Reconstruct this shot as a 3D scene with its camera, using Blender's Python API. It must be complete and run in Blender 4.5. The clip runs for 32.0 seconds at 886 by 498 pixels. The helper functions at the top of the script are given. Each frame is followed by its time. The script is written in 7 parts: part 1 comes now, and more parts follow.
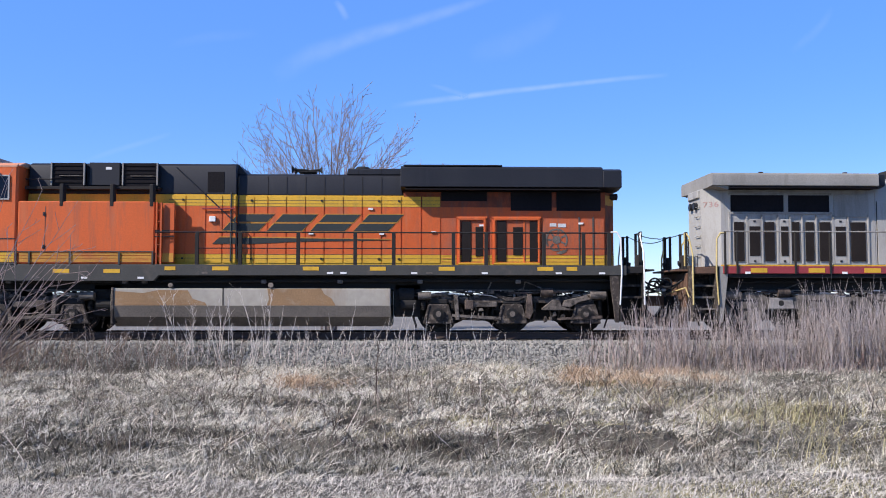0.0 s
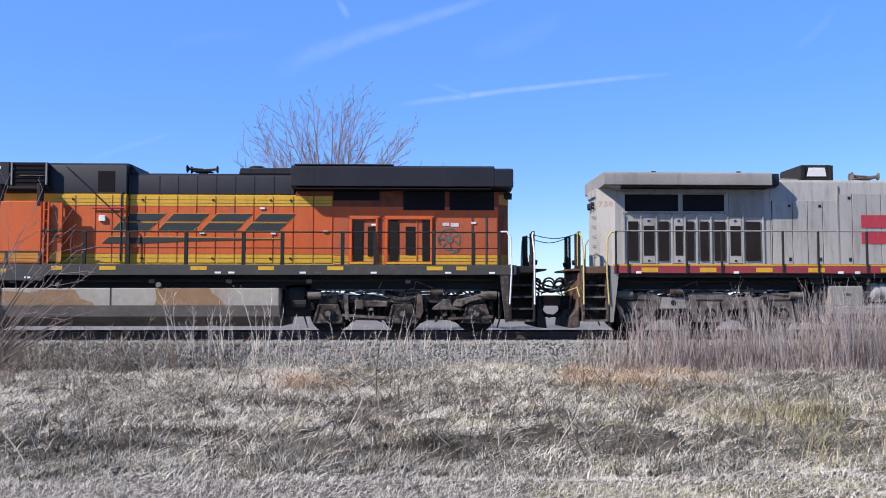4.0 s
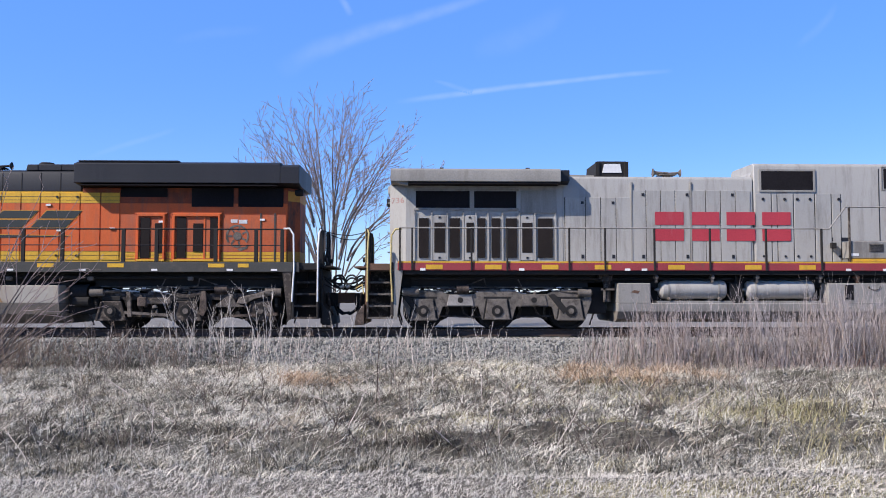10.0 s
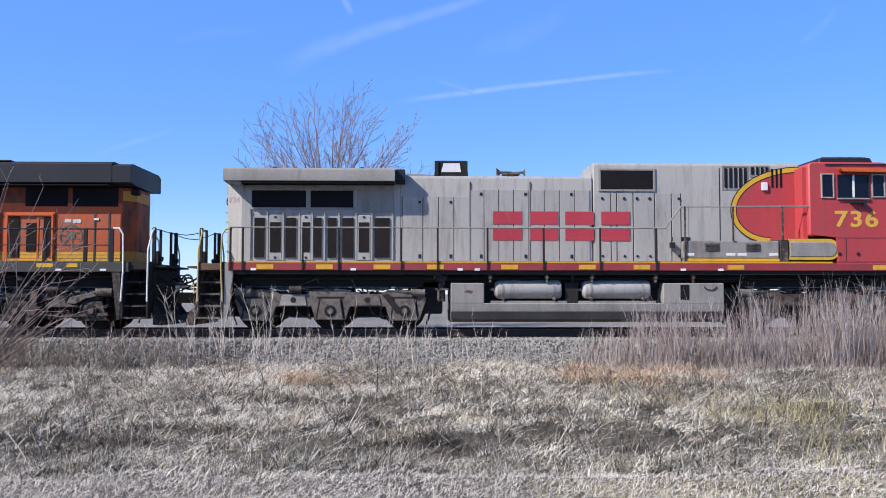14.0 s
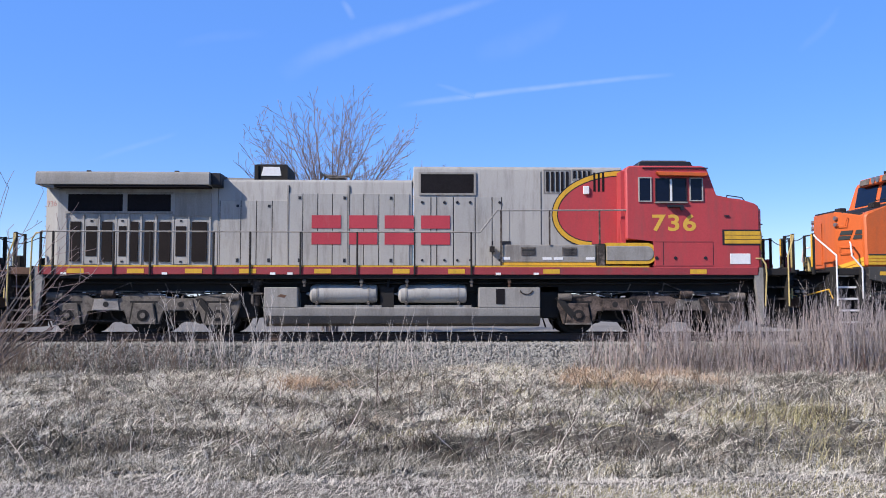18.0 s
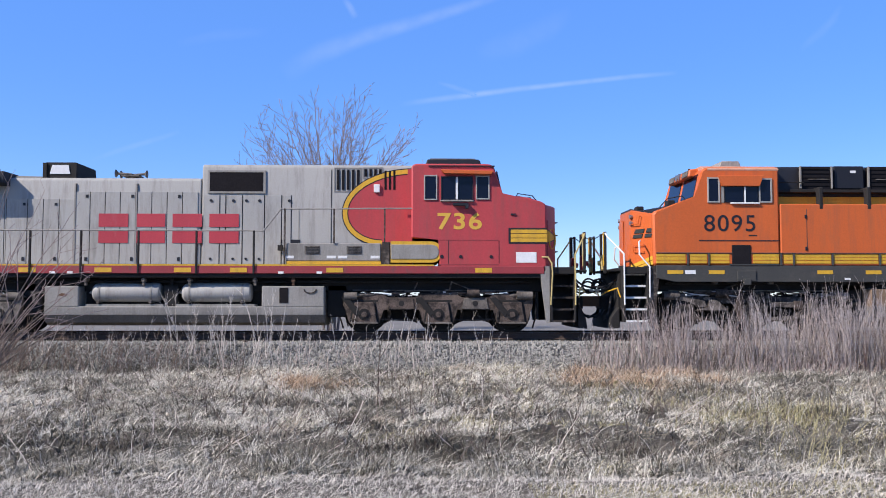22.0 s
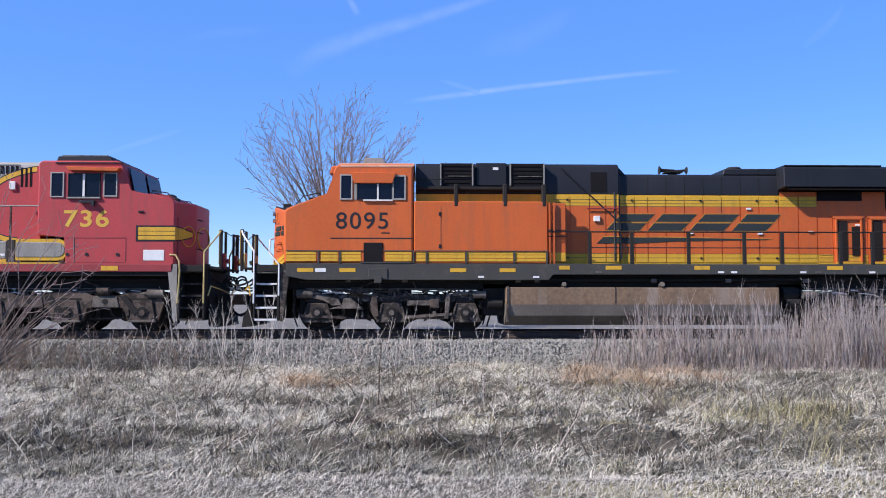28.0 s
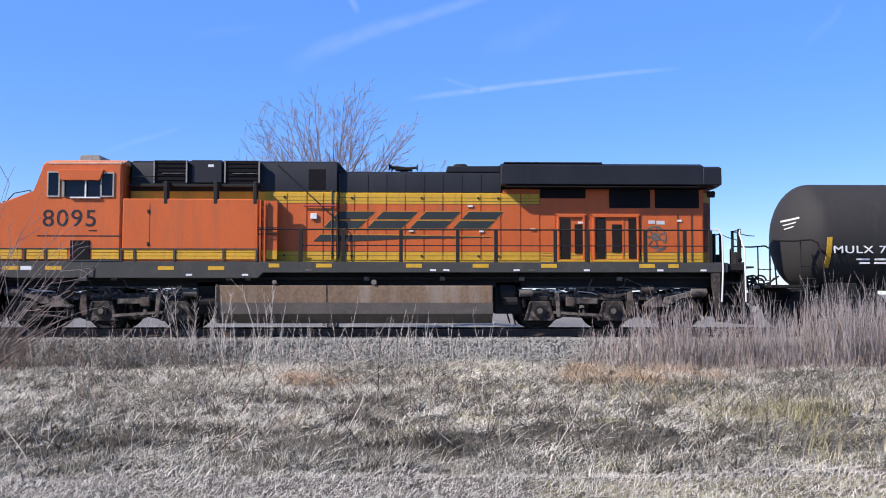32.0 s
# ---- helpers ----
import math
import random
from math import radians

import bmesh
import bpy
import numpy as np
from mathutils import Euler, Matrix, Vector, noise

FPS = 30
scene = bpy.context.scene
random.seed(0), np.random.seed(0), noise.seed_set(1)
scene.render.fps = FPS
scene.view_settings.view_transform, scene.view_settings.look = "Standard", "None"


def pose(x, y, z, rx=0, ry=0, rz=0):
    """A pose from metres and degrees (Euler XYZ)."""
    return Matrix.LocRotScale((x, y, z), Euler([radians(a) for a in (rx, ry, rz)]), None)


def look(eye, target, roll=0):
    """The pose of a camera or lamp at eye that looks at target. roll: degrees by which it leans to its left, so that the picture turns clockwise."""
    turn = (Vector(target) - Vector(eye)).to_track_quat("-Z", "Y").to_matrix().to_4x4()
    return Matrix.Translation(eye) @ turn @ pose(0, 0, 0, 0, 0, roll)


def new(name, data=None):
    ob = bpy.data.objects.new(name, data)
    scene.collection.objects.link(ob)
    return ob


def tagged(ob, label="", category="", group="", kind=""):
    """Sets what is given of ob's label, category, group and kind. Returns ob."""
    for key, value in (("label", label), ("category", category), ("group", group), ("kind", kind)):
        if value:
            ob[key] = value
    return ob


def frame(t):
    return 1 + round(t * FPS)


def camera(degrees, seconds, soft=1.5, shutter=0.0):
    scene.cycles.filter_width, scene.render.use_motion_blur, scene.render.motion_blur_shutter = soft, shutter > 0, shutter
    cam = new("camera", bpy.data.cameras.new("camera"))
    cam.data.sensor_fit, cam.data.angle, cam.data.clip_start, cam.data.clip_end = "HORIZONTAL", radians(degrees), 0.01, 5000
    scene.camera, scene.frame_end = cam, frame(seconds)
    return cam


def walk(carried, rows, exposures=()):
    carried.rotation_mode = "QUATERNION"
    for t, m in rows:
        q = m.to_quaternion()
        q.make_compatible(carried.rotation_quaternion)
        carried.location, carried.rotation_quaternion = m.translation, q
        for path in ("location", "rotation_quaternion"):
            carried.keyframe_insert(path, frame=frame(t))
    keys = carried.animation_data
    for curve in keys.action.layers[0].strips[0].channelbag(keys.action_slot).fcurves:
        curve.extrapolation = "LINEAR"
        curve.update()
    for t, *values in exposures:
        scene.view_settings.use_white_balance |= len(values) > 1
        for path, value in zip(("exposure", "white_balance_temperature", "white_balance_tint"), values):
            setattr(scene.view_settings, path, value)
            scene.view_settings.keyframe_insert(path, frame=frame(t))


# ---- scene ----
# The camera stands by the road; it sways a little in yaw and pitch.
EYE = Vector((0.0, 0.0, 0.948))
YAW, PITCH, FOCAL = radians(1.46), radians(3.18), 1512.0
cam = camera(54.8, 32.0, soft=1.0)
SWAY = [
    (0.0, -1.9, 1.0), (0.5, -1.6, 2.0), (1.0, -1.5, 3.4), (1.5, -1.5, 0.3), (2.0, -0.8, 0.3), (2.5, -1.5, 0.2), (3.0, -1.6, 1.8),
    (3.5, -1.5, 0.2), (5.5, -0.1, 2.0), (6.0, 0.0, 1.8), (6.5, -0.3, 3.5), (7.0, -0.1, 3.2), (7.5, 0.1, 0.4), (8.0, 0.0, 1.8),
    (8.5, -1.6, 0.3), (9.0, 0.0, -1.2), (9.5, 0.0, -1.1), (10.0, 0.0, -4.2), (11.0, -1.6, -4.4), (12.0, -1.0, -4.2), (13.0, 0.0, -4.3),
    (13.5, 1.5, -4.4), (14.0, 0.0, -4.2), (14.5, 0.0, -5.8), (16.5, 0.0, -2.6), (17.0, 0.7, 1.8), (17.5, 0.0, 8.0), (18.0, -0.1, 3.5),
    (19.0, -0.1, 1.8), (19.5, 1.2, 1.8), (20.0, 1.6, 1.8), (21.0, 1.4, 1.8), (21.5, 1.5, -1.2), (22.0, 1.5, 1.7), (22.5, 0.7, 3.2),
    (23.0, 1.6, 1.8), (24.0, 0.7, 1.0), (25.0, -0.1, 1.8), (25.5, 0.1, 3.4), (27.5, 2.2, 1.8), (28.0, 3.0, -1.2), (29.0, 3.0, -1.2),
    (29.5, 0.0, -2.7), (30.0, -3.1, -1.2), (30.5, -4.6, 0.3), (31.0, 0.2, -1.2), (31.5, 2.7, -2.7), (32.0, 1.5, -4.3)]


def aim(dx, dy):
    yaw, pitch = YAW - dx / FOCAL, PITCH + dy / FOCAL
    way = Vector((math.sin(yaw) * math.cos(pitch), math.cos(yaw) * math.cos(pitch), math.sin(pitch)))
    return look(EYE, EYE + 10 * way, 0.03)


walk(cam, [(t, aim(dx, dy)) for t, dx, dy in SWAY], exposures=[(0.0, 0.34, 6350, 15), (14.0, 0.34, 6350, 15), (18.0, 0.28, 6350, 15), (26.0, 0.28, 6300, 15), (28.0, 0.26, 6200, 15), (30.5, 0.26, 6200, 15), (32.0, 0.32, 6350, 15)])

# Daylight: a clear early-spring sky and a sun behind the camera, far to its left.
LIGHT = Vector((0.97, 0.52, -0.92)).normalized()
world = bpy.data.worlds.new("world")
scene.world = world
world.use_nodes = True
wn, wl = world.node_tree.nodes, world.node_tree.links
wn.clear()
sky = wn.new("ShaderNodeTexSky")
sky.sky_type = "NISHITA"
sky.sun_disc = False
sky.sun_elevation = math.asin(-LIGHT.z)
sky.sun_rotation = math.atan2(-LIGHT.x, -LIGHT.y)
sky.altitude, sky.air_density, sky.dust_density, sky.ozone_density = 200, 1.0, 0.0, 3.0
bg = wn.new("ShaderNodeBackground")
bg.inputs["Strength"].default_value = 0.142
out = wn.new("ShaderNodeOutputWorld")
deep = wn.new("ShaderNodeHueSaturation")
deep.inputs["Hue"].default_value, deep.inputs["Saturation"].default_value = 0.518, 1.42
wl.new(sky.outputs[0], deep.inputs["Color"])
even = wn.new("ShaderNodeMix")
even.data_type = "RGBA"
even.inputs["Factor"].default_value = 0.52
even.inputs["B"].default_value = (1.36, 2.92, 6.75, 1)
wl.new(deep.outputs[0], even.inputs["A"])
# a clear sky is deeper overhead than towards the horizon
place, height, depth = wn.new("ShaderNodeTexCoord"), wn.new("ShaderNodeSeparateXYZ"), wn.new("ShaderNodeMapRange")
wl.new(place.outputs["Generated"], height.inputs[0])
wl.new(height.outputs["Z"], depth.inputs["Value"])
depth.inputs["From Min"].default_value, depth.inputs["From Max"].default_value = 0.34, 0.85
depth.inputs["To Min"].default_value, depth.inputs["To Max"].default_value = 1.0, 0.42
deeper = wn.new("ShaderNodeVectorMath")
deeper.operation = "SCALE"
wl.new(even.outputs["Result"], deeper.inputs[0])
wl.new(depth.outputs[0], deeper.inputs["Scale"])
wl.new(deeper.outputs[0], bg.inputs["Color"])
wl.new(bg.outputs[0], out.inputs["Surface"])
sun = new("sun", bpy.data.lights.new("sun", "SUN"))
sun.data.energy, sun.data.angle, sun.data.color = 5.0, radians(0.53), (1.0, 0.94, 0.85)
sun.matrix_world = look(-LIGHT * 60, (0, 0, 0))


# Materials
def shade(name, colour, rough=0.6, metal=0.0, vary=0.25, grain=9.0, dirt=None, dirt_amount=0.0, streak=(1, 1, 1), bump=0.05,
          bump_scale=40.0, spread=0.0, by_island=False, coords="Object", gloss=0.35, grime=0.0):
    """A worn surface: colour varied at two scales, dirt with streaks, fine relief; spread varies it from piece to piece."""
    m = bpy.data.materials.new(name)
    m.use_nodes = True
    n, l = m.node_tree.nodes, m.node_tree.links
    b = n["Principled BSDF"]
    b.inputs["Metallic"].default_value = metal
    b.inputs["Specular IOR Level"].default_value = gloss
    tc = n.new("ShaderNodeTexCoord")
    mp = n.new("ShaderNodeMapping")
    mp.inputs["Scale"].default_value = streak
    l.new(tc.outputs[coords], mp.inputs["Vector"])
    big, small = n.new("ShaderNodeTexNoise"), n.new("ShaderNodeTexNoise")
    big.inputs["Scale"].default_value, big.inputs["Detail"].default_value = grain / 7, 5
    small.inputs["Scale"].default_value, small.inputs["Detail"].default_value = grain * 3, 4
    l.new(mp.outputs[0], big.inputs["Vector"])
    l.new(tc.outputs[coords], small.inputs["Vector"])
    add = n.new("ShaderNodeMath")
    add.operation = "ADD"
    l.new(big.outputs["Fac"], add.inputs[0])
    l.new(small.outputs["Fac"], add.inputs[1])
    value = add.outputs[0]
    if spread:
        if by_island:
            rnd = n.new("ShaderNodeNewGeometry").outputs["Random Per Island"]
        else:
            rnd = n.new("ShaderNodeObjectInfo").outputs["Random"]
        mad = n.new("ShaderNodeMath")
        mad.operation = "MULTIPLY_ADD"
        l.new(rnd, mad.inputs[0])
        mad.inputs[1].default_value = spread
        l.new(value, mad.inputs[2])
        value = mad.outputs[0]
    rng = n.new("ShaderNodeMapRange")
    rng.inputs["From Min"].default_value, rng.inputs["From Max"].default_value = 0.65, 1.35 + spread
    rng.inputs["To Min"].default_value, rng.inputs["To Max"].default_value = 1 - vary, 1 + vary
    l.new(value, rng.inputs["Value"])
    mul = n.new("ShaderNodeMix")
    mul.data_type, mul.blend_type = "RGBA", "MULTIPLY"
    mul.inputs["Factor"].default_value = 1.0
    mul.inputs["A"].default_value = (*colour, 1)
    l.new(rng.outputs[0], mul.inputs["B"])
    col = mul.outputs["Result"]
    if dirt:
        dn = n.new("ShaderNodeTexNoise")
        dn.inputs["Scale"].default_value, dn.inputs["Detail"].default_value, dn.inputs["Roughness"].default_value = grain / 3, 7, 0.65
        l.new(mp.outputs[0], dn.inputs["Vector"])
        dr = n.new("ShaderNodeMapRange")
        dr.inputs["From Min"].default_value, dr.inputs["From Max"].default_value = 0.62 - 0.3 * dirt_amount, 0.78 - 0.3 * dirt_amount
        dr.inputs["To Max"].default_value = min(1.0, 0.35 + dirt_amount)
        l.new(dn.outputs["Fac"], dr.inputs["Value"])
        mx = n.new("ShaderNodeMix")
        mx.data_type = "RGBA"
        l.new(dr.outputs[0], mx.inputs["Factor"])
        l.new(col, mx.inputs["A"])
        mx.inputs["B"].default_value = (*dirt, 1)
        col = mx.outputs["Result"]
    if grime:
        gm = n.new("ShaderNodeMapping")
        gm.inputs["Scale"].default_value = (4.5, 4.5, 0.55)
        l.new(tc.outputs[coords], gm.inputs["Vector"])
        gn = n.new("ShaderNodeTexNoise")
        gn.inputs["Scale"].default_value, gn.inputs["Detail"].default_value, gn.inputs["Roughness"].default_value = 1.0, 8, 0.72
        l.new(gm.outputs[0], gn.inputs["Vector"])
        gr = n.new("ShaderNodeMapRange")
        gr.inputs["From Min"].default_value, gr.inputs["From Max"].default_value = 0.50, 0.72
        gr.inputs["To Max"].default_value = grime
        l.new(gn.outputs["Fac"], gr.inputs["Value"])
        gx = n.new("ShaderNodeMix")
        gx.data_type = "RGBA"
        l.new(gr.outputs[0], gx.inputs["Factor"])
        l.new(col, gx.inputs["A"])
        gx.inputs["B"].default_value = (*GRIME, 1)
        col = gx.outputs["Result"]
    l.new(col, b.inputs["Base Color"])
    rr = n.new("ShaderNodeMapRange")
    rr.inputs["To Min"].default_value, rr.inputs["To Max"].default_value = max(0.05, rough - 0.12), min(1, rough + 0.15)
    l.new(big.outputs["Fac"], rr.inputs["Value"])
    l.new(rr.outputs[0], b.inputs["Roughness"])
    if bump:
        bn = n.new("ShaderNodeTexNoise")
        bn.inputs["Scale"].default_value, bn.inputs["Detail"].default_value = bump_scale, 4
        l.new(tc.outputs[coords], bn.inputs["Vector"])
        bp = n.new("ShaderNodeBump")
        bp.inputs["Strength"].default_value, bp.inputs["Distance"].default_value = bump, 0.02
        l.new(bn.outputs["Fac"], bp.inputs["Height"])
        l.new(bp.outputs[0], b.inputs["Normal"])
    return m


GRIME = (0.10, 0.085, 0.07)
DOWN = (1, 1, 0.18)
ORANGE = shade("orange_paint", (0.59, 0.122, 0.026), 0.5, vary=0.10, dirt=(0.40, 0.12, 0.045), dirt_amount=0.2, streak=DOWN, grime=0.28)
# orange darkened for soot and for the shade under the radiator wing
WING_SHADED = shade("wing_shaded_sooty_orange", (0.25, 0.055, 0.020), 0.7, vary=0.25, dirt=(0.11, 0.036, 0.02), dirt_amount=0.4, streak=(1, 1, 0.4), grime=0.5)
DUSTY = shade("dust_browned_orange_paint", (0.45, 0.098, 0.033), 0.7, vary=0.2, dirt=(0.33, 0.12, 0.07), dirt_amount=0.35, streak=(1, 1, 0.4), grime=0.5)
SOOT_AND_SHADE = shade("soot_and_shade_orange_paint", (0.31, 0.066, 0.018), 0.75, vary=0.3, dirt=(0.045, 0.03, 0.024), dirt_amount=0.55, streak=(1, 1, 0.3), grime=0.5)
ORANGE_FADED = shade("faded_orange_paint", (0.585, 0.110, 0.023), 0.6, vary=0.12, dirt=(0.50, 0.16, 0.07), dirt_amount=0.22, streak=DOWN, grime=0.45)
YELLOW = shade("yellow_paint", (0.66, 0.375, 0.032), 0.6, vary=0.14, dirt=(0.34, 0.22, 0.04), dirt_amount=0.18, streak=DOWN, grime=0.25)
DARK = shade("dark_green_paint", (0.015, 0.016, 0.021), 0.55, vary=0.3, dirt=(0.034, 0.033, 0.038), dirt_amount=0.15, streak=DOWN)
SILL = shade("weathered_dark_green_paint", (0.058, 0.057, 0.052), 0.75, vary=0.2, dirt=GRIME, dirt_amount=0.3)
SILVER = shade("weathered_silver_paint", (0.375, 0.36, 0.328), 0.55, vary=0.12, dirt=(0.27, 0.25, 0.22), dirt_amount=0.22, streak=(1, 1, 0.25), spread=0.35, grime=0.5)
SILVER_DULL = shade("dull_grey_paint", (0.285, 0.268, 0.238), 0.6, vary=0.18, dirt=(0.16, 0.138, 0.115), dirt_amount=0.32, streak=DOWN, grime=0.5)
RED = shade("faded_red_paint", (0.45, 0.056, 0.06), 0.55, vary=0.12, dirt=(0.31, 0.075, 0.07), dirt_amount=0.2, streak=DOWN, grime=0.35)
RED_WASHED = shade("washed_out_red_paint", (0.33, 0.20, 0.185), 0.6, vary=0.3)
RED_DARK = shade("sill_red_paint", (0.30, 0.045, 0.05), 0.6, vary=0.2, dirt=GRIME, dirt_amount=0.25)
BLACK = shade("black_underframe", (0.020, 0.0182, 0.017), 0.85, vary=0.3, dirt=(0.045, 0.038, 0.032), dirt_amount=0.12)
IRON = shade("dusty_truck_iron", (0.040, 0.032, 0.027), 0.9, vary=0.7, grain=22, dirt=(0.22, 0.18, 0.148), dirt_amount=0.40, bump=0.4)
IRON_PALE = shade("pale_dusty_iron", (0.15, 0.13, 0.11), 0.9, vary=0.6, grain=20, dirt=(0.045, 0.036, 0.03), dirt_amount=0.42, bump=0.4)
IRON_MID = shade("dusty_brown_iron", (0.15, 0.125, 0.105), 0.9, vary=0.8, grain=16, dirt=(0.016, 0.014, 0.012), dirt_amount=0.52, bump=0.4)
IRON_DUST = shade("chalky_dusted_iron", (0.30, 0.275, 0.25), 0.9, vary=0.4, grain=16, dirt=(0.13, 0.11, 0.09), dirt_amount=0.3, bump=0.3)
IRON_BROWN = shade("brown_truck_iron", (0.105, 0.078, 0.063), 0.9, vary=0.8, grain=14, dirt=(0.018, 0.014, 0.012), dirt_amount=0.52, bump=0.4)
GLINT = shade("painted_glints_and_silver_labels", (0.62, 0.60, 0.58), 0.5, vary=0.3)
STEEL = shade("worn_steel", (0.35, 0.34, 0.33), 0.4, 0.8, vary=0.2)
RUST = shade("rusty_steel", (0.14, 0.078, 0.05), 0.85, vary=0.35, dirt=(0.10, 0.07, 0.05), dirt_amount=0.3)
RAIL_RUST = shade("rusty_rail", (0.075, 0.052, 0.042), 0.8, vary=0.3)
RAIL_HEAD = shade("polished_rail_head", (0.50, 0.49, 0.48), 0.35, 0.6, vary=0.1)
RUBBER = shade("black_rubber", (0.012, 0.012, 0.012), 0.7, vary=0.2)
WHITE = shade("white_paint", (0.78, 0.77, 0.74), 0.5, vary=0.1, dirt=(0.45, 0.42, 0.38), dirt_amount=0.15)
GLASS = shade("dark_cab_glass", (0.004, 0.006, 0.016), 0.06, vary=0.1, bump=0.0, gloss=0.25)
VENT = shade("black_vent_mesh", (0.015, 0.0135, 0.015), 0.9, vary=0.3, gloss=0.1)
VENT_BROWN = shade("dusty_vent_mesh", (0.022, 0.018, 0.017), 0.95, vary=0.3, gloss=0.1)
TANK_BROWN = shade("rust_brown_tank", (0.22, 0.145, 0.09), 0.75, vary=0.35, dirt=(0.34, 0.29, 0.24), dirt_amount=0.36, streak=(1, 1, 0.12), grain=4, grime=0.4)
TANK_GREY = shade("grey_tank_with_rust_patches", (0.37, 0.338, 0.282), 0.75, vary=0.15, dirt=(0.27, 0.17, 0.095), dirt_amount=0.30, streak=(1, 1, 0.25), grain=2.2)
TANK_BELLY = shade("darker_tank_belly", (0.16, 0.137, 0.113), 0.9, vary=0.3, dirt=(0.21, 0.178, 0.14), dirt_amount=0.3)
YELLOW_WORN = shade("worn_ochre_paint", (0.50, 0.235, 0.035), 0.65, vary=0.2, dirt=(0.42, 0.12, 0.035), dirt_amount=0.4, streak=(0.4, 1, 1))
TANKER = shade("black_tank_car_paint", (0.040, 0.037, 0.036), 0.7, vary=0.15, dirt=(0.055, 0.05, 0.047), dirt_amount=0.2, streak=DOWN, gloss=0.2)
YELLOW_DULL = shade("dull_yellow_paint", (0.50, 0.39, 0.16), 0.7, vary=0.3, dirt=(0.2, 0.14, 0.06), dirt_amount=0.3)
ROOF_PALE = shade("sun_faded_orange_roof", (0.55, 0.27, 0.17), 0.7, vary=0.2, dirt=(0.62, 0.45, 0.36), dirt_amount=0.3)
LOGO_GREEN = shade("dark_green_marking", (0.030, 0.035, 0.033), 0.55, vary=0.15)
LOGO_RED = shade("red_marking", (0.43, 0.046, 0.062), 0.55, vary=0.15, dirt=(0.45, 0.2, 0.19), dirt_amount=0.1, streak=DOWN)


# Building blocks
class Shape:
    """A mesh in the making."""

    def __init__(self):
        self.bm = bmesh.new()

    def faces(self, verts, faces, mi=0, bev=0.0):
        vs = [self.bm.verts.new(v) for v in verts]
        fs = [self.bm.faces.new([vs[i] for i in f]) for f in faces]
        for f in fs:
            f.material_index = mi
        if bev:
            edges = list({e for f in fs for e in f.edges})
            bmesh.ops.bevel(self.bm, geom=edges, offset=bev, segments=1, affect="EDGES", clamp_overlap=True)
        return self

    def box(self, x0, x1, y0, y1, z0, z1, mi=0, bev=0.0):
        x0, x1, y0, y1, z0, z1 = min(x0, x1), max(x0, x1), min(y0, y1), max(y0, y1), min(z0, z1), max(z0, z1)
        v = [(x, y, z) for z in (z0, z1) for x, y in ((x0, y0), (x1, y0), (x1, y1), (x0, y1))]
        return self.faces(v, [(3, 2, 1, 0), (4, 5, 6, 7), (0, 1, 5, 4), (1, 2, 6, 5), (2, 3, 7, 6), (3, 0, 4, 7)], mi, bev)

    def prism(self, pts, a, b, axis="y", mi=0, bev=0.0):
        """A profile drawn out: along y from (x, z) points, along x from (y, z) points, along z from (x, y) points."""
        k = len(pts)
        put = {"y": lambda p, d: (p[0], d, p[1]), "x": lambda p, d: (d, p[0], p[1]), "z": lambda p, d: (p[0], p[1], d)}[axis]
        v = [put(p, a) for p in pts] + [put(p, b) for p in pts]
        f = [tuple(range(k)), tuple(range(2 * k - 1, k - 1, -1))] + [((i + 1) % k, i, k + i, k + (i + 1) % k) for i in range(k)]
        self.faces(v, f, mi, bev)
        return self

    def cyl(self, p0, p1, r, seg=10, mi=0, r2=None):
        p0, p1 = Vector(p0), Vector(p1)
        r2 = r if r2 is None else r2
        q = (p1 - p0).to_track_quat("Z", "Y")
        ring = [q @ Vector((math.cos(a), math.sin(a), 0)) for a in (2 * math.pi * i / seg for i in range(seg))]
        v = [p0 + r * d for d in ring] + [p1 + r2 * d for d in ring]
        f = [tuple(range(seg - 1, -1, -1)), tuple(range(seg, 2 * seg))] + [(i, (i + 1) % seg, seg + (i + 1) % seg, seg + i) for i in range(seg)]
        return self.faces(v, f, mi)

    def tube(self, pts, r, seg=6, mi=0):
        """One bent pipe, its rings carried round the corners."""
        pts = [Vector(p) for p in pts]
        runs = [(b - a).normalized() for a, b in zip(pts, pts[1:])]
        u = runs[0].orthogonal().normalized()
        v, n = [], len(pts)
        for i, p in enumerate(pts):
            a, b = runs[max(i - 1, 0)], runs[min(i, n - 2)]
            axis = (a + b).normalized() if (a + b).length > 0.1 else b
            u = (u - axis * u.dot(axis)).normalized() if (u - axis * u.dot(axis)).length > 1e-4 else axis.orthogonal().normalized()
            w = axis.cross(u)
            wide = min(1.0 / max(axis.dot(b), 0.6), 1.5)
            side = (b - a)
            side = side.normalized() if side.length > 1e-4 else None
            for k in range(seg):
                q = 2 * math.pi * k / seg
                d = u * math.cos(q) + w * math.sin(q)
                if side is not None:
                    d += side * (d.dot(side) * (wide - 1))
                v.append(p + r * d)
        f = [(j * seg + i, j * seg + (i + 1) % seg, (j + 1) * seg + (i + 1) % seg, (j + 1) * seg + i) for j in range(n - 1) for i in range(seg)]
        f += [tuple(range(seg - 1, -1, -1)), tuple(range((n - 1) * seg, n * seg))]
        return self.faces(v, f, mi)

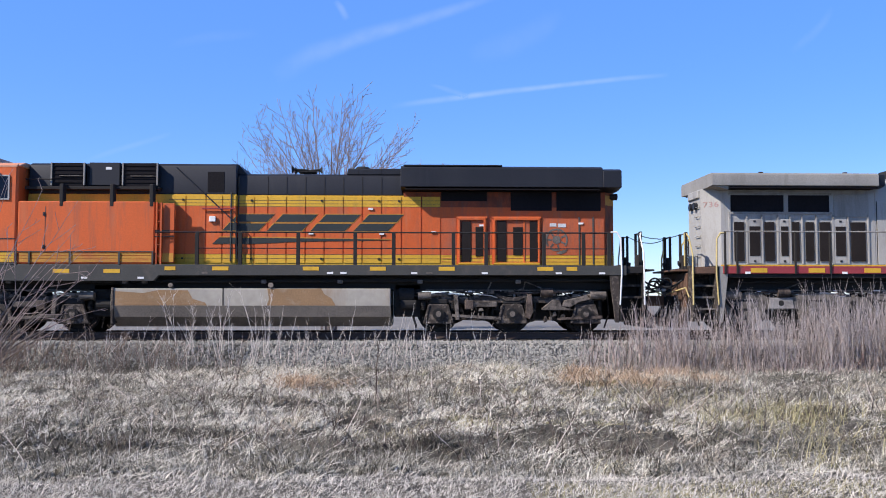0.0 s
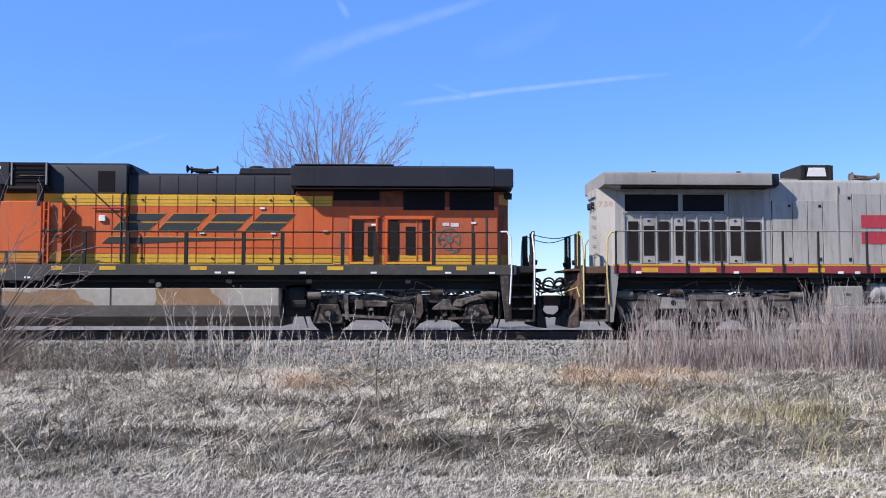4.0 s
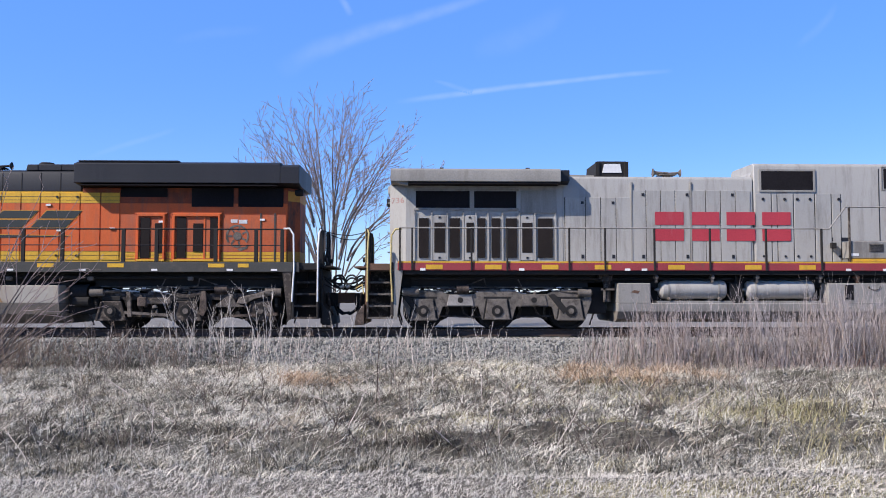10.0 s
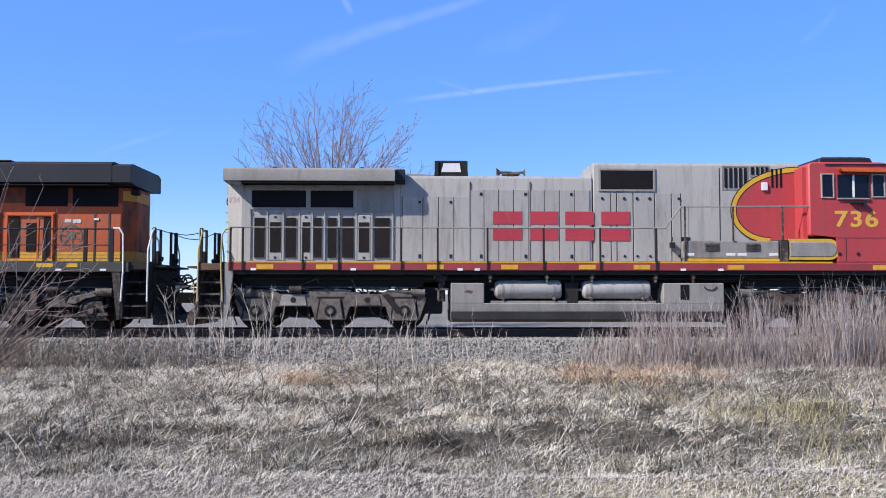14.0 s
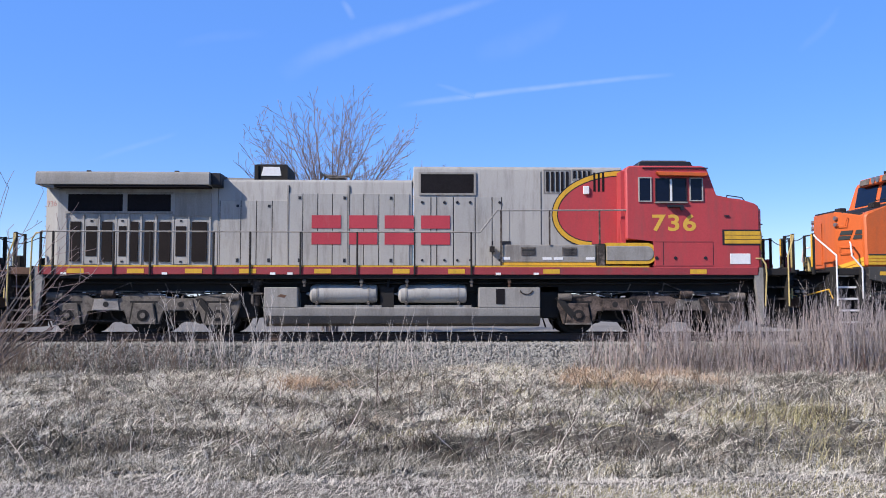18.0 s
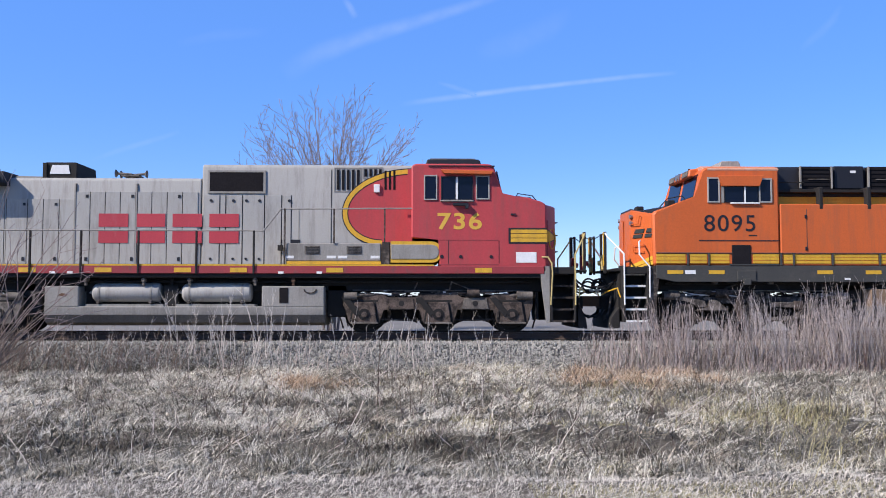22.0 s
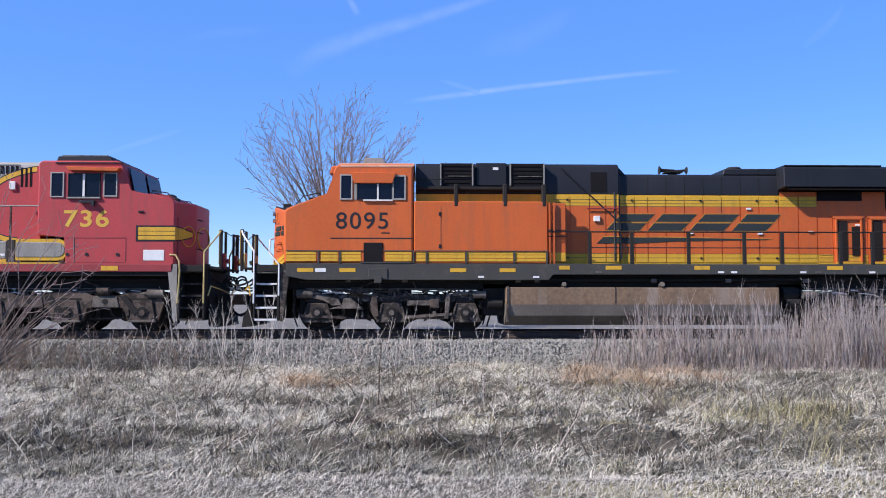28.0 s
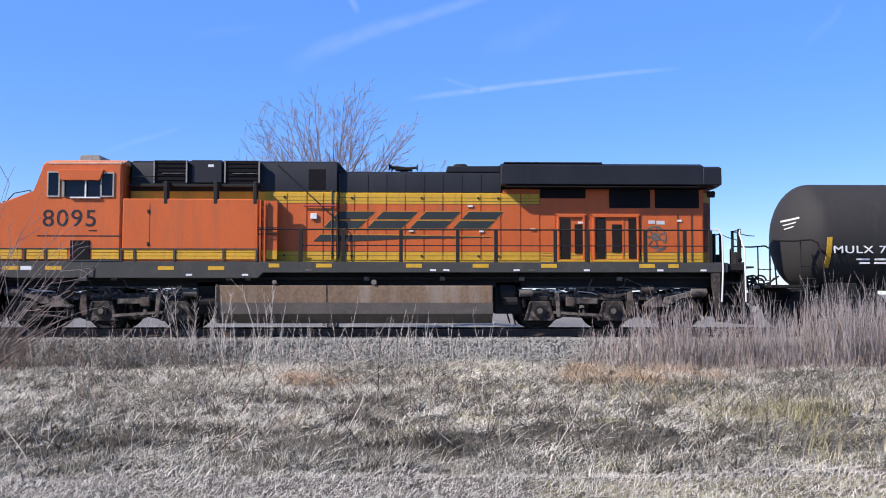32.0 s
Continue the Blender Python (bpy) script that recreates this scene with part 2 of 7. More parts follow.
    def lathe(self, prof, origin, axis, seg=20, mi=0):
        """A profile of (distance along axis, radius) turned round it."""
        q = Vector(axis).to_track_quat("Z", "Y")
        o = Vector(origin)
        v, f = [], []
        for d, r in prof:
            v += [o + q @ Vector((max(r, 1e-4) * math.cos(2 * math.pi * i / seg), max(r, 1e-4) * math.sin(2 * math.pi * i / seg), d)) for i in range(seg)]
        for j in range(len(prof) - 1):
            f += [(j * seg + i, j * seg + (i + 1) % seg, (j + 1) * seg + (i + 1) % seg, (j + 1) * seg + i) for i in range(seg)]
        f += [tuple(range(seg - 1, -1, -1)), tuple(range((len(prof) - 1) * seg, len(prof) * seg))]
        return self.faces(v, f, mi)

    def mesh(self, name, mats):
        bmesh.ops.recalc_face_normals(self.bm, faces=self.bm.faces)
        me = bpy.data.meshes.new(name)
        self.bm.to_mesh(me)
        self.bm.free()
        for m in mats if isinstance(mats, (list, tuple)) else [mats]:
            me.materials.append(m)
        me.shade_smooth()
        me.set_sharp_from_angle(angle=radians(32))
        return me


def part(name, shape, mats, parent=None, label=""):
    ob = new(name, shape.mesh(name, mats))
    ob.parent = parent
    return tagged(ob, label)


def thing(name, x=0.0, y=0.0, z=0.0):
    ob = new(name)
    ob.location = (x, y, z)
    return ob


def S():
    return Shape()


def lettering(name, text, x0, x1, z0, z1, y, mat, parent, label, bold=0.004):
    """Painted characters that face the camera's side, fitted to the given width and height."""
    cu = bpy.data.curves.new("characters", "FONT")
    cu.body, cu.extrude, cu.space_character, cu.offset = text, 0.004, 1.12, bold
    tmp = new("characters", cu)
    bpy.context.view_layer.update()
    me = bpy.data.meshes.new_from_object(tmp.evaluated_get(bpy.context.evaluated_depsgraph_get()))
    bpy.data.objects.remove(tmp)
    me.name = name
    xs, ys = [v.co.x for v in me.vertices], [v.co.y for v in me.vertices]
    for v in me.vertices:
        x, h = (v.co.x - min(xs)) / (max(xs) - min(xs)), (v.co.y - min(ys)) / (max(ys) - min(ys))
        v.co = (x0 + x * (x1 - x0), y - v.co.z, z0 + h * (z1 - z0))
    me.materials.clear()
    me.materials.append(mat)
    ob = new(name, me)
    ob.parent = parent
    return tagged(ob, label)


YT = 23.92  # the track's centre line
GROUND = -0.85


# The ground: flat fields with the low embankment of the track
def lie(x, y):
    off = abs(y - YT)
    bank = -0.30 if off < 1.75 else max(GROUND - 0.3, -0.30 - (off - 1.75) / 1.75)
    z = GROUND + 0.08 * noise.noise((x * 0.35, y * 0.35, 3.0)) + 0.10 * noise.noise((x * 0.9, y * 0.9, 8.0)) + 0.07 * noise.noise((x * 1.9, y * 1.5, 5.0))
    if y < 8.5 + 0.35 * noise.noise((x * 0.5, 2.0, 1.0)):
        z = GROUND + 0.02 + 0.3 * (z - GROUND)
    return max(z, bank) if off < 6 else z


xs = [-4000, -1500, -600, -250, -120, -60, -35, -25] + [-20, -18, -16, -14.4] + [-12.8 + 0.22 * i for i in range(118)] + [14.4, 16, 18, 20, 25, 35, 60, 120, 250, 600, 1500, 4000]
ys = [-300, -100, -40, -15, -5, 0, 3, 5] + [6 + 0.2 * i for i in range(80)] + [22.5, 23, 24, 25, 26, 27, 28, 29, 30, 33, 38, 45, 60, 90, 150, 300, 700, 1600, 3000, 4800]
gv = [(x, y, lie(x, y)) for y in ys for x in xs]
w = len(xs)
gf = [(j * w + i, j * w + i + 1, (j + 1) * w + i + 1, (j + 1) * w + i) for j in range(len(ys) - 1) for i in range(w - 1)]
DIRT = shade("dry_grass_thatch", (0.082, 0.071, 0.054), 0.95, vary=0.5, grain=6, dirt=(0.035, 0.029, 0.023), dirt_amount=0.4, bump=0.6, bump_scale=30)
me = bpy.data.meshes.new("ground")
me.from_pydata(gv, [], gf)
FIELD = shade("pale_winter_field", (0.20, 0.182, 0.155), 0.95, vary=0.25, grain=0.6, dirt=(0.15, 0.135, 0.11), dirt_amount=0.3, bump=0.3, bump_scale=3)
me.materials.append(DIRT)
me.materials.append(FIELD)
for f in me.polygons:
    f.material_index = 1 if f.center.y > 29 else 0
me.shade_smooth()
tagged(new("ground", me), "flat ground under matted dry winter grass", "ground", kind="structure")


def quick(name, verts, faces, mats, smooth=False):
    """A mesh from arrays of corners and triangles, or of quads."""
    me = bpy.data.meshes.new(name)
    verts, faces = np.asarray(verts, np.float32), np.asarray(faces, np.int32)
    k = faces.shape[1]
    me.vertices.add(len(verts))
    me.vertices.foreach_set("co", verts.ravel())
    me.loops.add(faces.size)
    me.loops.foreach_set("vertex_index", faces.ravel())
    me.polygons.add(len(faces))
    me.polygons.foreach_set("loop_start", np.arange(0, faces.size, k, dtype=np.int32))
    me.update(calc_edges=True)
    me.validate()
    for m in mats:
        me.materials.append(m)
    if smooth:
        me.shade_smooth()
    return new(name, me)


# Ballast: a bed, and stones strewn on its shoulders and between the ties
rs = np.random.RandomState(5)
STONE = shade("crushed_grey_stone", (0.285, 0.274, 0.244), 0.9, vary=0.5, grain=14, spread=1.0, by_island=True, bump=0.3)
BED = shade("ballast_bed", (0.085, 0.081, 0.077), 0.95, vary=0.5, grain=30, bump=1.0, bump_scale=25)
prof = [(-2.95, -0.98), (-2.55, -0.70), (-1.72, -0.27), (-1.45, -0.235), (1.45, -0.235), (1.72, -0.27), (2.55, -0.70), (2.95, -0.98), (0, -1.2)]
bed = part("ballast_bed", S().prism([(YT + a, b) for a, b in prof], -160, 160, "x"), BED)
tagged(bed, "raised bed of crushed grey stone under the track", "ballast", kind="structure")


def rocks(n, x0, x1, off0, off1, size):
    """Rough eight-sided stones on the bed's surface."""
    octa = np.array([(1, 0, 0), (-1, 0, 0), (0, 1, 0), (0, -1, 0), (0, 0, 1), (0, 0, -1)], float)
    tri = np.array([(0, 2, 4), (2, 1, 4), (1, 3, 4), (3, 0, 4), (2, 0, 5), (1, 2, 5), (3, 1, 5), (0, 3, 5)])
    x = rs.uniform(x0, x1, n)
    off = rs.uniform(off0, off1, n)
    z = np.interp(np.abs(off), [0, 1.45, 1.72, 2.55, 2.95], [-0.235, -0.235, -0.27, -0.70, -0.98])
    s = rs.uniform(*size, n)
    v = octa[None] * (s[:, None, None] * rs.uniform(0.6, 1.25, (n, 6, 3)))
    a = rs.uniform(0, 6.28, n)
    b = rs.uniform(-0.9, 0.9, n)
    ca, sa, cb, sb = np.cos(a), np.sin(a), np.cos(b), np.sin(b)
    v = np.stack([v[..., 0] * cb[:, None] + v[..., 2] * sb[:, None], v[..., 1], v[..., 2] * cb[:, None] - v[..., 0] * sb[:, None]], -1)
    v = np.stack([v[..., 0] * ca[:, None] - v[..., 1] * sa[:, None], v[..., 0] * sa[:, None] + v[..., 1] * ca[:, None], v[..., 2]], -1)
    v += np.stack([x, YT + off, z + 0.3 * s], -1)[:, None]
    return v.reshape(-1, 3), (tri[None] + 6 * np.arange(n)[:, None, None]).reshape(-1, 3)


batches = [rocks(24000, -14, 15, -2.75, -1.3, (0.018, 0.05)), rocks(6000, -14, 15, -1.3, 1.5, (0.018, 0.04))]
verts = np.concatenate([b[0] for b in batches])
tris = np.concatenate([batches[0][1], batches[1][1] + len(batches[0][0])])
tagged(quick("ballast_stones", verts, tris, [STONE]), "loose crushed grey ballast stones along the track", "ballast", kind="stuff")

# The track
track = tagged(thing("railway_track", 0, YT, 0), "standard-gauge track with rusty rails on dark ties", "railway track", kind="structure")
rail_prof = [(-0.07, -0.18), (0.07, -0.18), (0.07, -0.165), (0.012, -0.145), (0.010, -0.05), (0.037, -0.035), (0.037, -0.002), (0.03, 0.0),
             (-0.03, 0.0), (-0.037, -0.002), (-0.037, -0.035), (-0.010, -0.05), (-0.012, -0.145), (-0.07, -0.165)]
for side in (-0.755, 0.755):
    s = S().prism([(side + a, b) for a, b in rail_prof], -160, 160, "x")
    for f in s.bm.faces:
        if f.normal.z > 0.9 or (f.calc_center_median().z > -0.001):
            f.material_index = 1
    part("rail", s, [RAIL_RUST, RAIL_HEAD], track, "rusty steel rail with a bright head")
TIE = shade("creosoted_tie", (0.055, 0.045, 0.038), 0.9, vary=0.4, spread=0.6, streak=(1, 6, 1))
tie_mesh = S().box(-0.115, 0.115, -1.3, 1.3, -0.36, -0.185, bev=0.012).mesh("tie", TIE)
for i in range(76):
    tie = new("tie", tie_mesh)
    tie.parent = track
    tie.location = (-20 + 0.53 * i + rs.uniform(-0.02, 0.02), rs.uniform(-0.04, 0.04), 0)


# Locomotive parts shared by both kinds
WHEEL_R = 0.52
wheelsets = []


def wheelset_mesh():
    s = S()
    for k in (-1, 1):
        s.lathe([(-0.07 * k, 0.10), (-0.07 * k, 0.44), (-0.065 * k, WHEEL_R + 0.03), (-0.03 * k, WHEEL_R + 0.025), (-0.02 * k, WHEEL_R),
                 (0.07 * k, WHEEL_R - 0.008), (0.07 * k, 0.45), (0.03 * k, 0.42), (0.03 * k, 0.16), (0.09 * k, 0.13), (0.09 * k, 0.05)],
                (0, 0.755 * k, 0), (0, 1, 0), 24)
        for a in range(4):
            c, d = 0.3 * math.cos(a * 1.571), 0.3 * math.sin(a * 1.571)
            s.cyl((c, 0.79 * k, d), (c, 0.80 * k, d), 0.05, 8)
    s.cyl((0, -0.9, 0), (0, 0.9, 0), 0.09, 10)
    return s.mesh("wheelset", BLACK)


WHEELSET = wheelset_mesh()


def truck(loco, cx, flip, tone):
    """A three-axle truck: cast side frames with pedestals over the bearings, springs, brake gear and turning wheelsets."""
    t = new("truck")
    t.parent = loco
    t.location = (cx, 0, 0)
    tagged(t, "three-axle truck, dusty cast-iron side frames")
    axles = [-1.96, 0.0, 1.96]
    framed = tone in (IRON_PALE, IRON_BROWN)
    f = flip
    for ax in axles:
        w = new("wheelset", WHEELSET)
        w.parent = t
        w.location = (ax, 0, WHEEL_R)
        wheelsets.append(w)
    for k in (-1, 1):
        if framed:
            pts = [(-2.52, 0.74)]
            for ax in axles:
                pts += [(ax - 0.50, 0.63), (ax - 0.40, 0.27), (ax + 0.40, 0.27), (ax + 0.50, 0.63)]
            pts += [(2.52, 0.74), (2.48, 0.98)]
            for ax in reversed(axles):
                pts += [(ax + 0.62, 0.94), (ax + 0.46, 1.05), (ax - 0.46, 1.05), (ax - 0.62, 0.94)]
            pts += [(-2.48, 0.98)]
            part("side_frame", S().prism(pts, 1.04 * k, 1.20 * k, "y", bev=0.012), tone, t)
            for d in (-0.98, 0.98):
                part("frame_plate", S().prism([(d - 0.36, 0.64), (d + 0.36, 0.64), (d + 0.30, 0.93), (d - 0.30, 0.93)], 1.20 * k, 1.225 * k, "y", bev=0.008), IRON_DUST if d * f < 0 and tone is IRON_PALE else IRON_PALE if d * f < 0 else tone, t)
                part("frame_hole", S().cyl((d, 1.22 * k, 0.79), (d, 1.232 * k, 0.79), 0.075, 14), BLACK, t)
        else:
            part("side_frame", S().prism([(-2.5, 0.88), (-1.5, 0.78), (-0.4, 0.80), (0.4, 0.80), (1.5, 0.78), (2.5, 0.88), (2.45, 1.02), (1.5, 0.96), (-1.5, 0.96), (-2.45, 1.02)], 1.02 * k, 1.14 * k, "y", bev=0.012), IRON, t)
            part("frame_bracket", S().prism([(-1.98 * f, 1.0), (-1.40 * f, 0.86), (-1.32 * f, 0.70), (-1.56 * f, 0.68), (-1.80 * f, 0.84), (-2.1 * f, 0.88)], 1.12 * k, 1.26 * k, "y", bev=0.012), IRON_MID, t)
            part("frame_bracket", S().prism([(-1.26 * f, 0.88), (-1.08 * f, 0.88), (-0.78 * f, 0.64), (-0.80 * f, 0.60), (-1.66 * f, 0.60), (-1.30 * f, 0.70)], 1.14 * k, 1.28 * k, "y", bev=0.012), IRON_MID, t)
            part("hanging_lever", S().prism([(-0.52 * f, 1.02), (-0.40 * f, 1.02), (-0.34 * f, 0.42), (-0.46 * f, 0.36), (-0.56 * f, 0.55)], 1.20 * k, 1.26 * k, "y", bev=0.01), IRON_BROWN, t)
            part("hanging_lever", S().prism([(1.44 * f, 1.0), (1.56 * f, 1.0), (1.50 * f, 0.34), (1.40 * f, 0.34)], 1.20 * k, 1.26 * k, "y", bev=0.01), IRON_MID, t)
            part("brake_link", S().prism([(-2.4 * f, 0.46), (-1.2 * f, 0.40), (-1.2 * f, 0.34), (-2.4 * f, 0.38)], 1.22 * k, 1.25 * k, "y"), IRON_BROWN, t)
            part("brake_link", S().prism([(0.3 * f, 0.42), (1.6 * f, 0.50), (1.6 * f, 0.43), (0.3 * f, 0.34)], 1.22 * k, 1.25 * k, "y"), IRON_MID, t)
            part("spring_seat", S().box(0.40 * f, 1.16 * f, 1.08 * k, 1.22 * k, 0.68, 0.83, bev=0.02), IRON_MID, t)
            part("spring_seat", S().box(1.02 * f, 1.26 * f, 1.16 * k, 1.27 * k, 0.62, 0.86, bev=0.02), IRON_BROWN, t)
            part("equalizer_bar", S().prism([(-0.45, 0.98), (-0.15, 0.84), (0.15, 0.84), (0.45, 0.98), (0.40, 1.04), (0.1, 0.93), (-0.1, 0.93), (-0.40, 1.04)], 1.12 * k, 1.2 * k, "y", bev=0.01), IRON, t)
        for ax in axles:
            if framed:
                jb = part("pedestal", S().prism([(ax - 0.34, 0.27), (ax + 0.34, 0.27), (ax + 0.25, 0.82), (ax - 0.25, 0.82)], 1.19 * k, 1.25 * k, "y", bev=0.012), tone, t)
                if tone is IRON_BROWN or ax:
                    part("pedestal_strut", S().prism([(ax - 0.60, 0.93), (ax - 0.44, 0.96), (ax - 0.10, 0.56), (ax - 0.20, 0.42)], 1.20 * k, 1.268 * k, "y", bev=0.006), BLACK, jb)
                    part("pedestal_shelf", S().box(ax - 0.36, ax + 0.36, 1.22 * k, 1.29 * k, 0.25, 0.30, bev=0.008), IRON_PALE, jb)
                part("pedestal_slot", S().box(ax - 0.36, ax + 0.36, 1.19 * k, 1.207 * k, 0.83, 0.88), BLACK, jb)
                for e in (-1, 1):
                    part("pedestal_slot", S().prism([(ax + e * 0.345, 0.30), (ax + e * 0.385, 0.30), (ax + e * 0.30, 0.83), (ax + e * 0.26, 0.83)], 1.19 * k, 1.207 * k, "y"), BLACK, jb)
            else:
                jb = part("pedestal", S().prism([(ax - 0.42, 0.24), (ax + 0.42, 0.24), (ax + 0.36, 0.34), (ax + 0.25, 0.76), (ax - 0.25, 0.76), (ax - 0.36, 0.34)], 1.05 * k, 1.20 * k, "y", bev=0.015), IRON, t)
                part("pedestal_cap", S().box(ax - 0.24, ax + 0.24, 1.02 * k, 1.18 * k, 0.76, 0.90, bev=0.02), BLACK, jb)
                for e in (-1, 1):
                    part("pedestal_rib", S().prism([(ax + e * 0.35, 0.26), (ax + e * 0.41, 0.26), (ax + e * 0.27, 0.74), (ax + e * 0.22, 0.74)], 1.20 * k, 1.225 * k, "y", bev=0.006), IRON, jb)
            c = S().cyl((ax, 1.19 * k, 0.5), (ax, 1.265 * k, 0.5), 0.155, 18).cyl((ax, 1.265 * k, 0.5), (ax, 1.28 * k, 0.5), 0.10, 14)
            for a in range(6):
                c.cyl((ax + 0.128 * math.cos(a * 1.047), 1.26 * k, 0.5 + 0.128 * math.sin(a * 1.047)),
                      (ax + 0.128 * math.cos(a * 1.047), 1.278 * k, 0.5 + 0.128 * math.sin(a * 1.047)), 0.018, 6)
            part("bearing_cap", c, BLACK, jb)
            part("bearing_hub", S().cyl((ax, 1.28 * k, 0.5), (ax, 1.29 * k, 0.5), 0.075, 12), tone if framed else IRON_MID, jb)
            for d in (-0.40, 0.40):
                sp = S()
                for i in range(5):
                    sp.cyl((ax + d, 1.08 * k, 0.60 + 0.05 * i), (ax + d, 1.08 * k, 0.63 + 0.05 * i), 0.07, 10)
                part("coil_spring", sp, BLACK, t)
        part("brake_cylinder", S().cyl((-1.08 * f, 1.2 * k, 1.07), (-0.76 * f, 1.2 * k, 1.07), 0.115, 14).cyl((-0.76 * f, 1.2 * k, 1.07), (0.1 * f, 1.16 * k, 1.05), 0.025, 6)
             .cyl((-1.62 * f, 1.16 * k, 1.09), (-1.08 * f, 1.2 * k, 1.08), 0.03, 6), IRON_BROWN, t)
        part("brake_cylinder", S().cyl((2.15 * f, 1.2 * k, 0.99), (2.50 * f, 1.2 * k, 0.98), 0.105, 14).cyl((1.70 * f, 1.18 * k, 1.03), (2.16 * f, 1.2 * k, 1.0), 0.04, 8), IRON_PALE, t)
        part("damper", S().cyl((-2.5 * f, 1.2 * k, 1.0), (-2.08 * f, 1.2 * k, 1.01), 0.115, 14).cyl((-2.1 * f, 1.2 * k, 1.01), (-1.9 * f, 1.16 * k, 1.0), 0.05, 8), IRON_PALE if framed else IRON_MID, t)
        for d in (-0.98, 0.98):
            h = S().tube([(d - 0.2, 1.0 * k, 1.15), (d - 0.06, 1.02 * k, 0.9), (d + 0.1, 0.98 * k, 0.45), (d + 0.26, 0.92 * k, 0.32)], 0.025)
            h.prism([(d + 0.30, 0.30), (d + 0.42, 0.26), (d + 0.36, 0.50), (d + 0.44, 0.74), (d + 0.32, 0.76)], 0.70 * k, 0.82 * k, "y")
            part("brake_rigging", h, IRON, t)
            part("brake_shoe", S().prism([(d - 0.44, 0.74), (d - 0.36, 0.50), (d - 0.42, 0.28), (d - 0.34, 0.30), (d - 0.28, 0.52), (d - 0.36, 0.76)], 0.70 * k, 0.84 * k, "y"), IRON, t)
        part("brake_beam", S().tube([(-2.4, 1.0 * k, 0.40), (-0.9, 1.02 * k, 0.34), (0.9, 1.02 * k, 0.34), (2.4, 1.0 * k, 0.40)], 0.022, 6), IRON, t)
        for e in (-1, 1):
            part("sand_pipe", S().tube([(e * 2.6, 0.9 * k, 1.2), (e * 2.66, 0.85 * k, 0.5), (e * 2.55, 0.76 * k, 0.12)], 0.022), IRON, t)
        part("air_pipe", S().tube([(-2.3, 1.0 * k, 1.14), (-0.9, 1.10 * k, 1.13), (0.8, 1.10 * k, 1.13), (2.3, 1.0 * k, 1.12)], 0.018, 6), IRON_PALE, t)
        part("link_rod", S().tube([(-0.9 * f, 1.1 * k, 1.14), (-0.35 * f, 1.2 * k, 1.36), (-0.30 * f, 1.2 * k, 1.16), (0.2 * f, 1.16 * k, 1.08)], 0.018, 6), IRON_MID, t)
        part("link_rod", S().tube([(0.55 * f, 1.2 * k, 1.34), (0.66 * f, 1.2 * k, 1.12), (1.1 * f, 1.18 * k, 1.06), (1.5 * f, 1.16 * k, 1.10)], 0.018, 6), IRON_MID, t)
    rng = random.Random(round(cx * 100) + (7 if framed else 0))
    tones = (BLACK, IRON, IRON_MID, IRON_MID, IRON_PALE)
    for k in (-1, 1):
        for i in range(12):
            x = -2.5 + 0.42 * i + rng.uniform(-0.15, 0.15)
            z = rng.uniform(0.92, 1.12)
            pts = [(x, 1.02 * k, z), (x + rng.uniform(0.05, 0.25), 1.14 * k, z - rng.uniform(0.0, 0.14)), (x + rng.uniform(0.25, 0.5), 1.06 * k, z - rng.uniform(0.1, 0.4))]
            part("brake_hose", S().tube(pts, rng.choice((0.013, 0.018, 0.024)), 6), rng.choice(tones), t)
            w, h = rng.uniform(0.03, 0.11), rng.uniform(0.02, 0.07)
            xb, zb = x + rng.uniform(-0.2, 0.2), rng.uniform(0.96, 1.10)
            part("bracket", S().prism([(xb - w, zb - h), (xb + w, zb - h * 0.8), (xb + w * 0.7, zb + h), (xb - w * 0.9, zb + h * 0.7)], 0.98 * k, 1.16 * k, "y", bev=0.01), rng.choice(tones), t)
        # whitish bits and pipes paint sun glints and sky showing through gaps
        for i in range(16):
            x, z, w = rng.uniform(-2.5, 2.5), rng.uniform(0.97, 1.12), rng.uniform(0.012, 0.06)
            part("glint_clamp", S().box(x - w, x + w, 1.12 * k, 1.2 * k, z, z + rng.uniform(0.012, 0.035), bev=0.003), GLINT if i % 2 else IRON_PALE, t)
        for i in range(3):
            x, z = rng.uniform(-2.2, 1.8), rng.uniform(1.0, 1.1)
            part("glint_pipe", S().tube([(x, 1.16 * k, z), (x + rng.uniform(0.2, 0.45), 1.18 * k, z + rng.uniform(-0.06, 0.03)), (x + 0.6, 1.12 * k, z - rng.uniform(0, 0.12))], 0.013, 5), GLINT, t, "whitish pipe painting a glint of sky through gaps")
        for i in range(10 if framed else 30):
            x, z = rng.uniform(-2.5, 2.5), rng.uniform(0.35, 0.95)
            w, h = rng.uniform(0.015, 0.07), rng.uniform(0.03, 0.12)
            part("brake_lever", S().prism([(x - w, z - h), (x + w, z - h * 0.6), (x + w * 0.5, z + h), (x - w * 0.8, z + h * 0.7)], 1.10 * k, rng.uniform(1.16, 1.24) * k, "y", bev=0.008), rng.choice(tones), t)
    part("motor_frame", S().box(-2.5, 2.5, -0.62, 0.62, 0.33, 1.0, bev=0.03), BLACK, t)
    part("bolster", S().box(-0.5, 0.5, -1.0, 1.0, 0.85, 1.2, bev=0.04), BLACK, t)
    for ax, d in zip(axles, (0.42, 0.42, -0.42)):
        part("traction_motor", S().cyl((ax + d, -0.55, 0.55), (ax + d, 0.55, 0.55), 0.33, 14), BLACK, t)
    return t


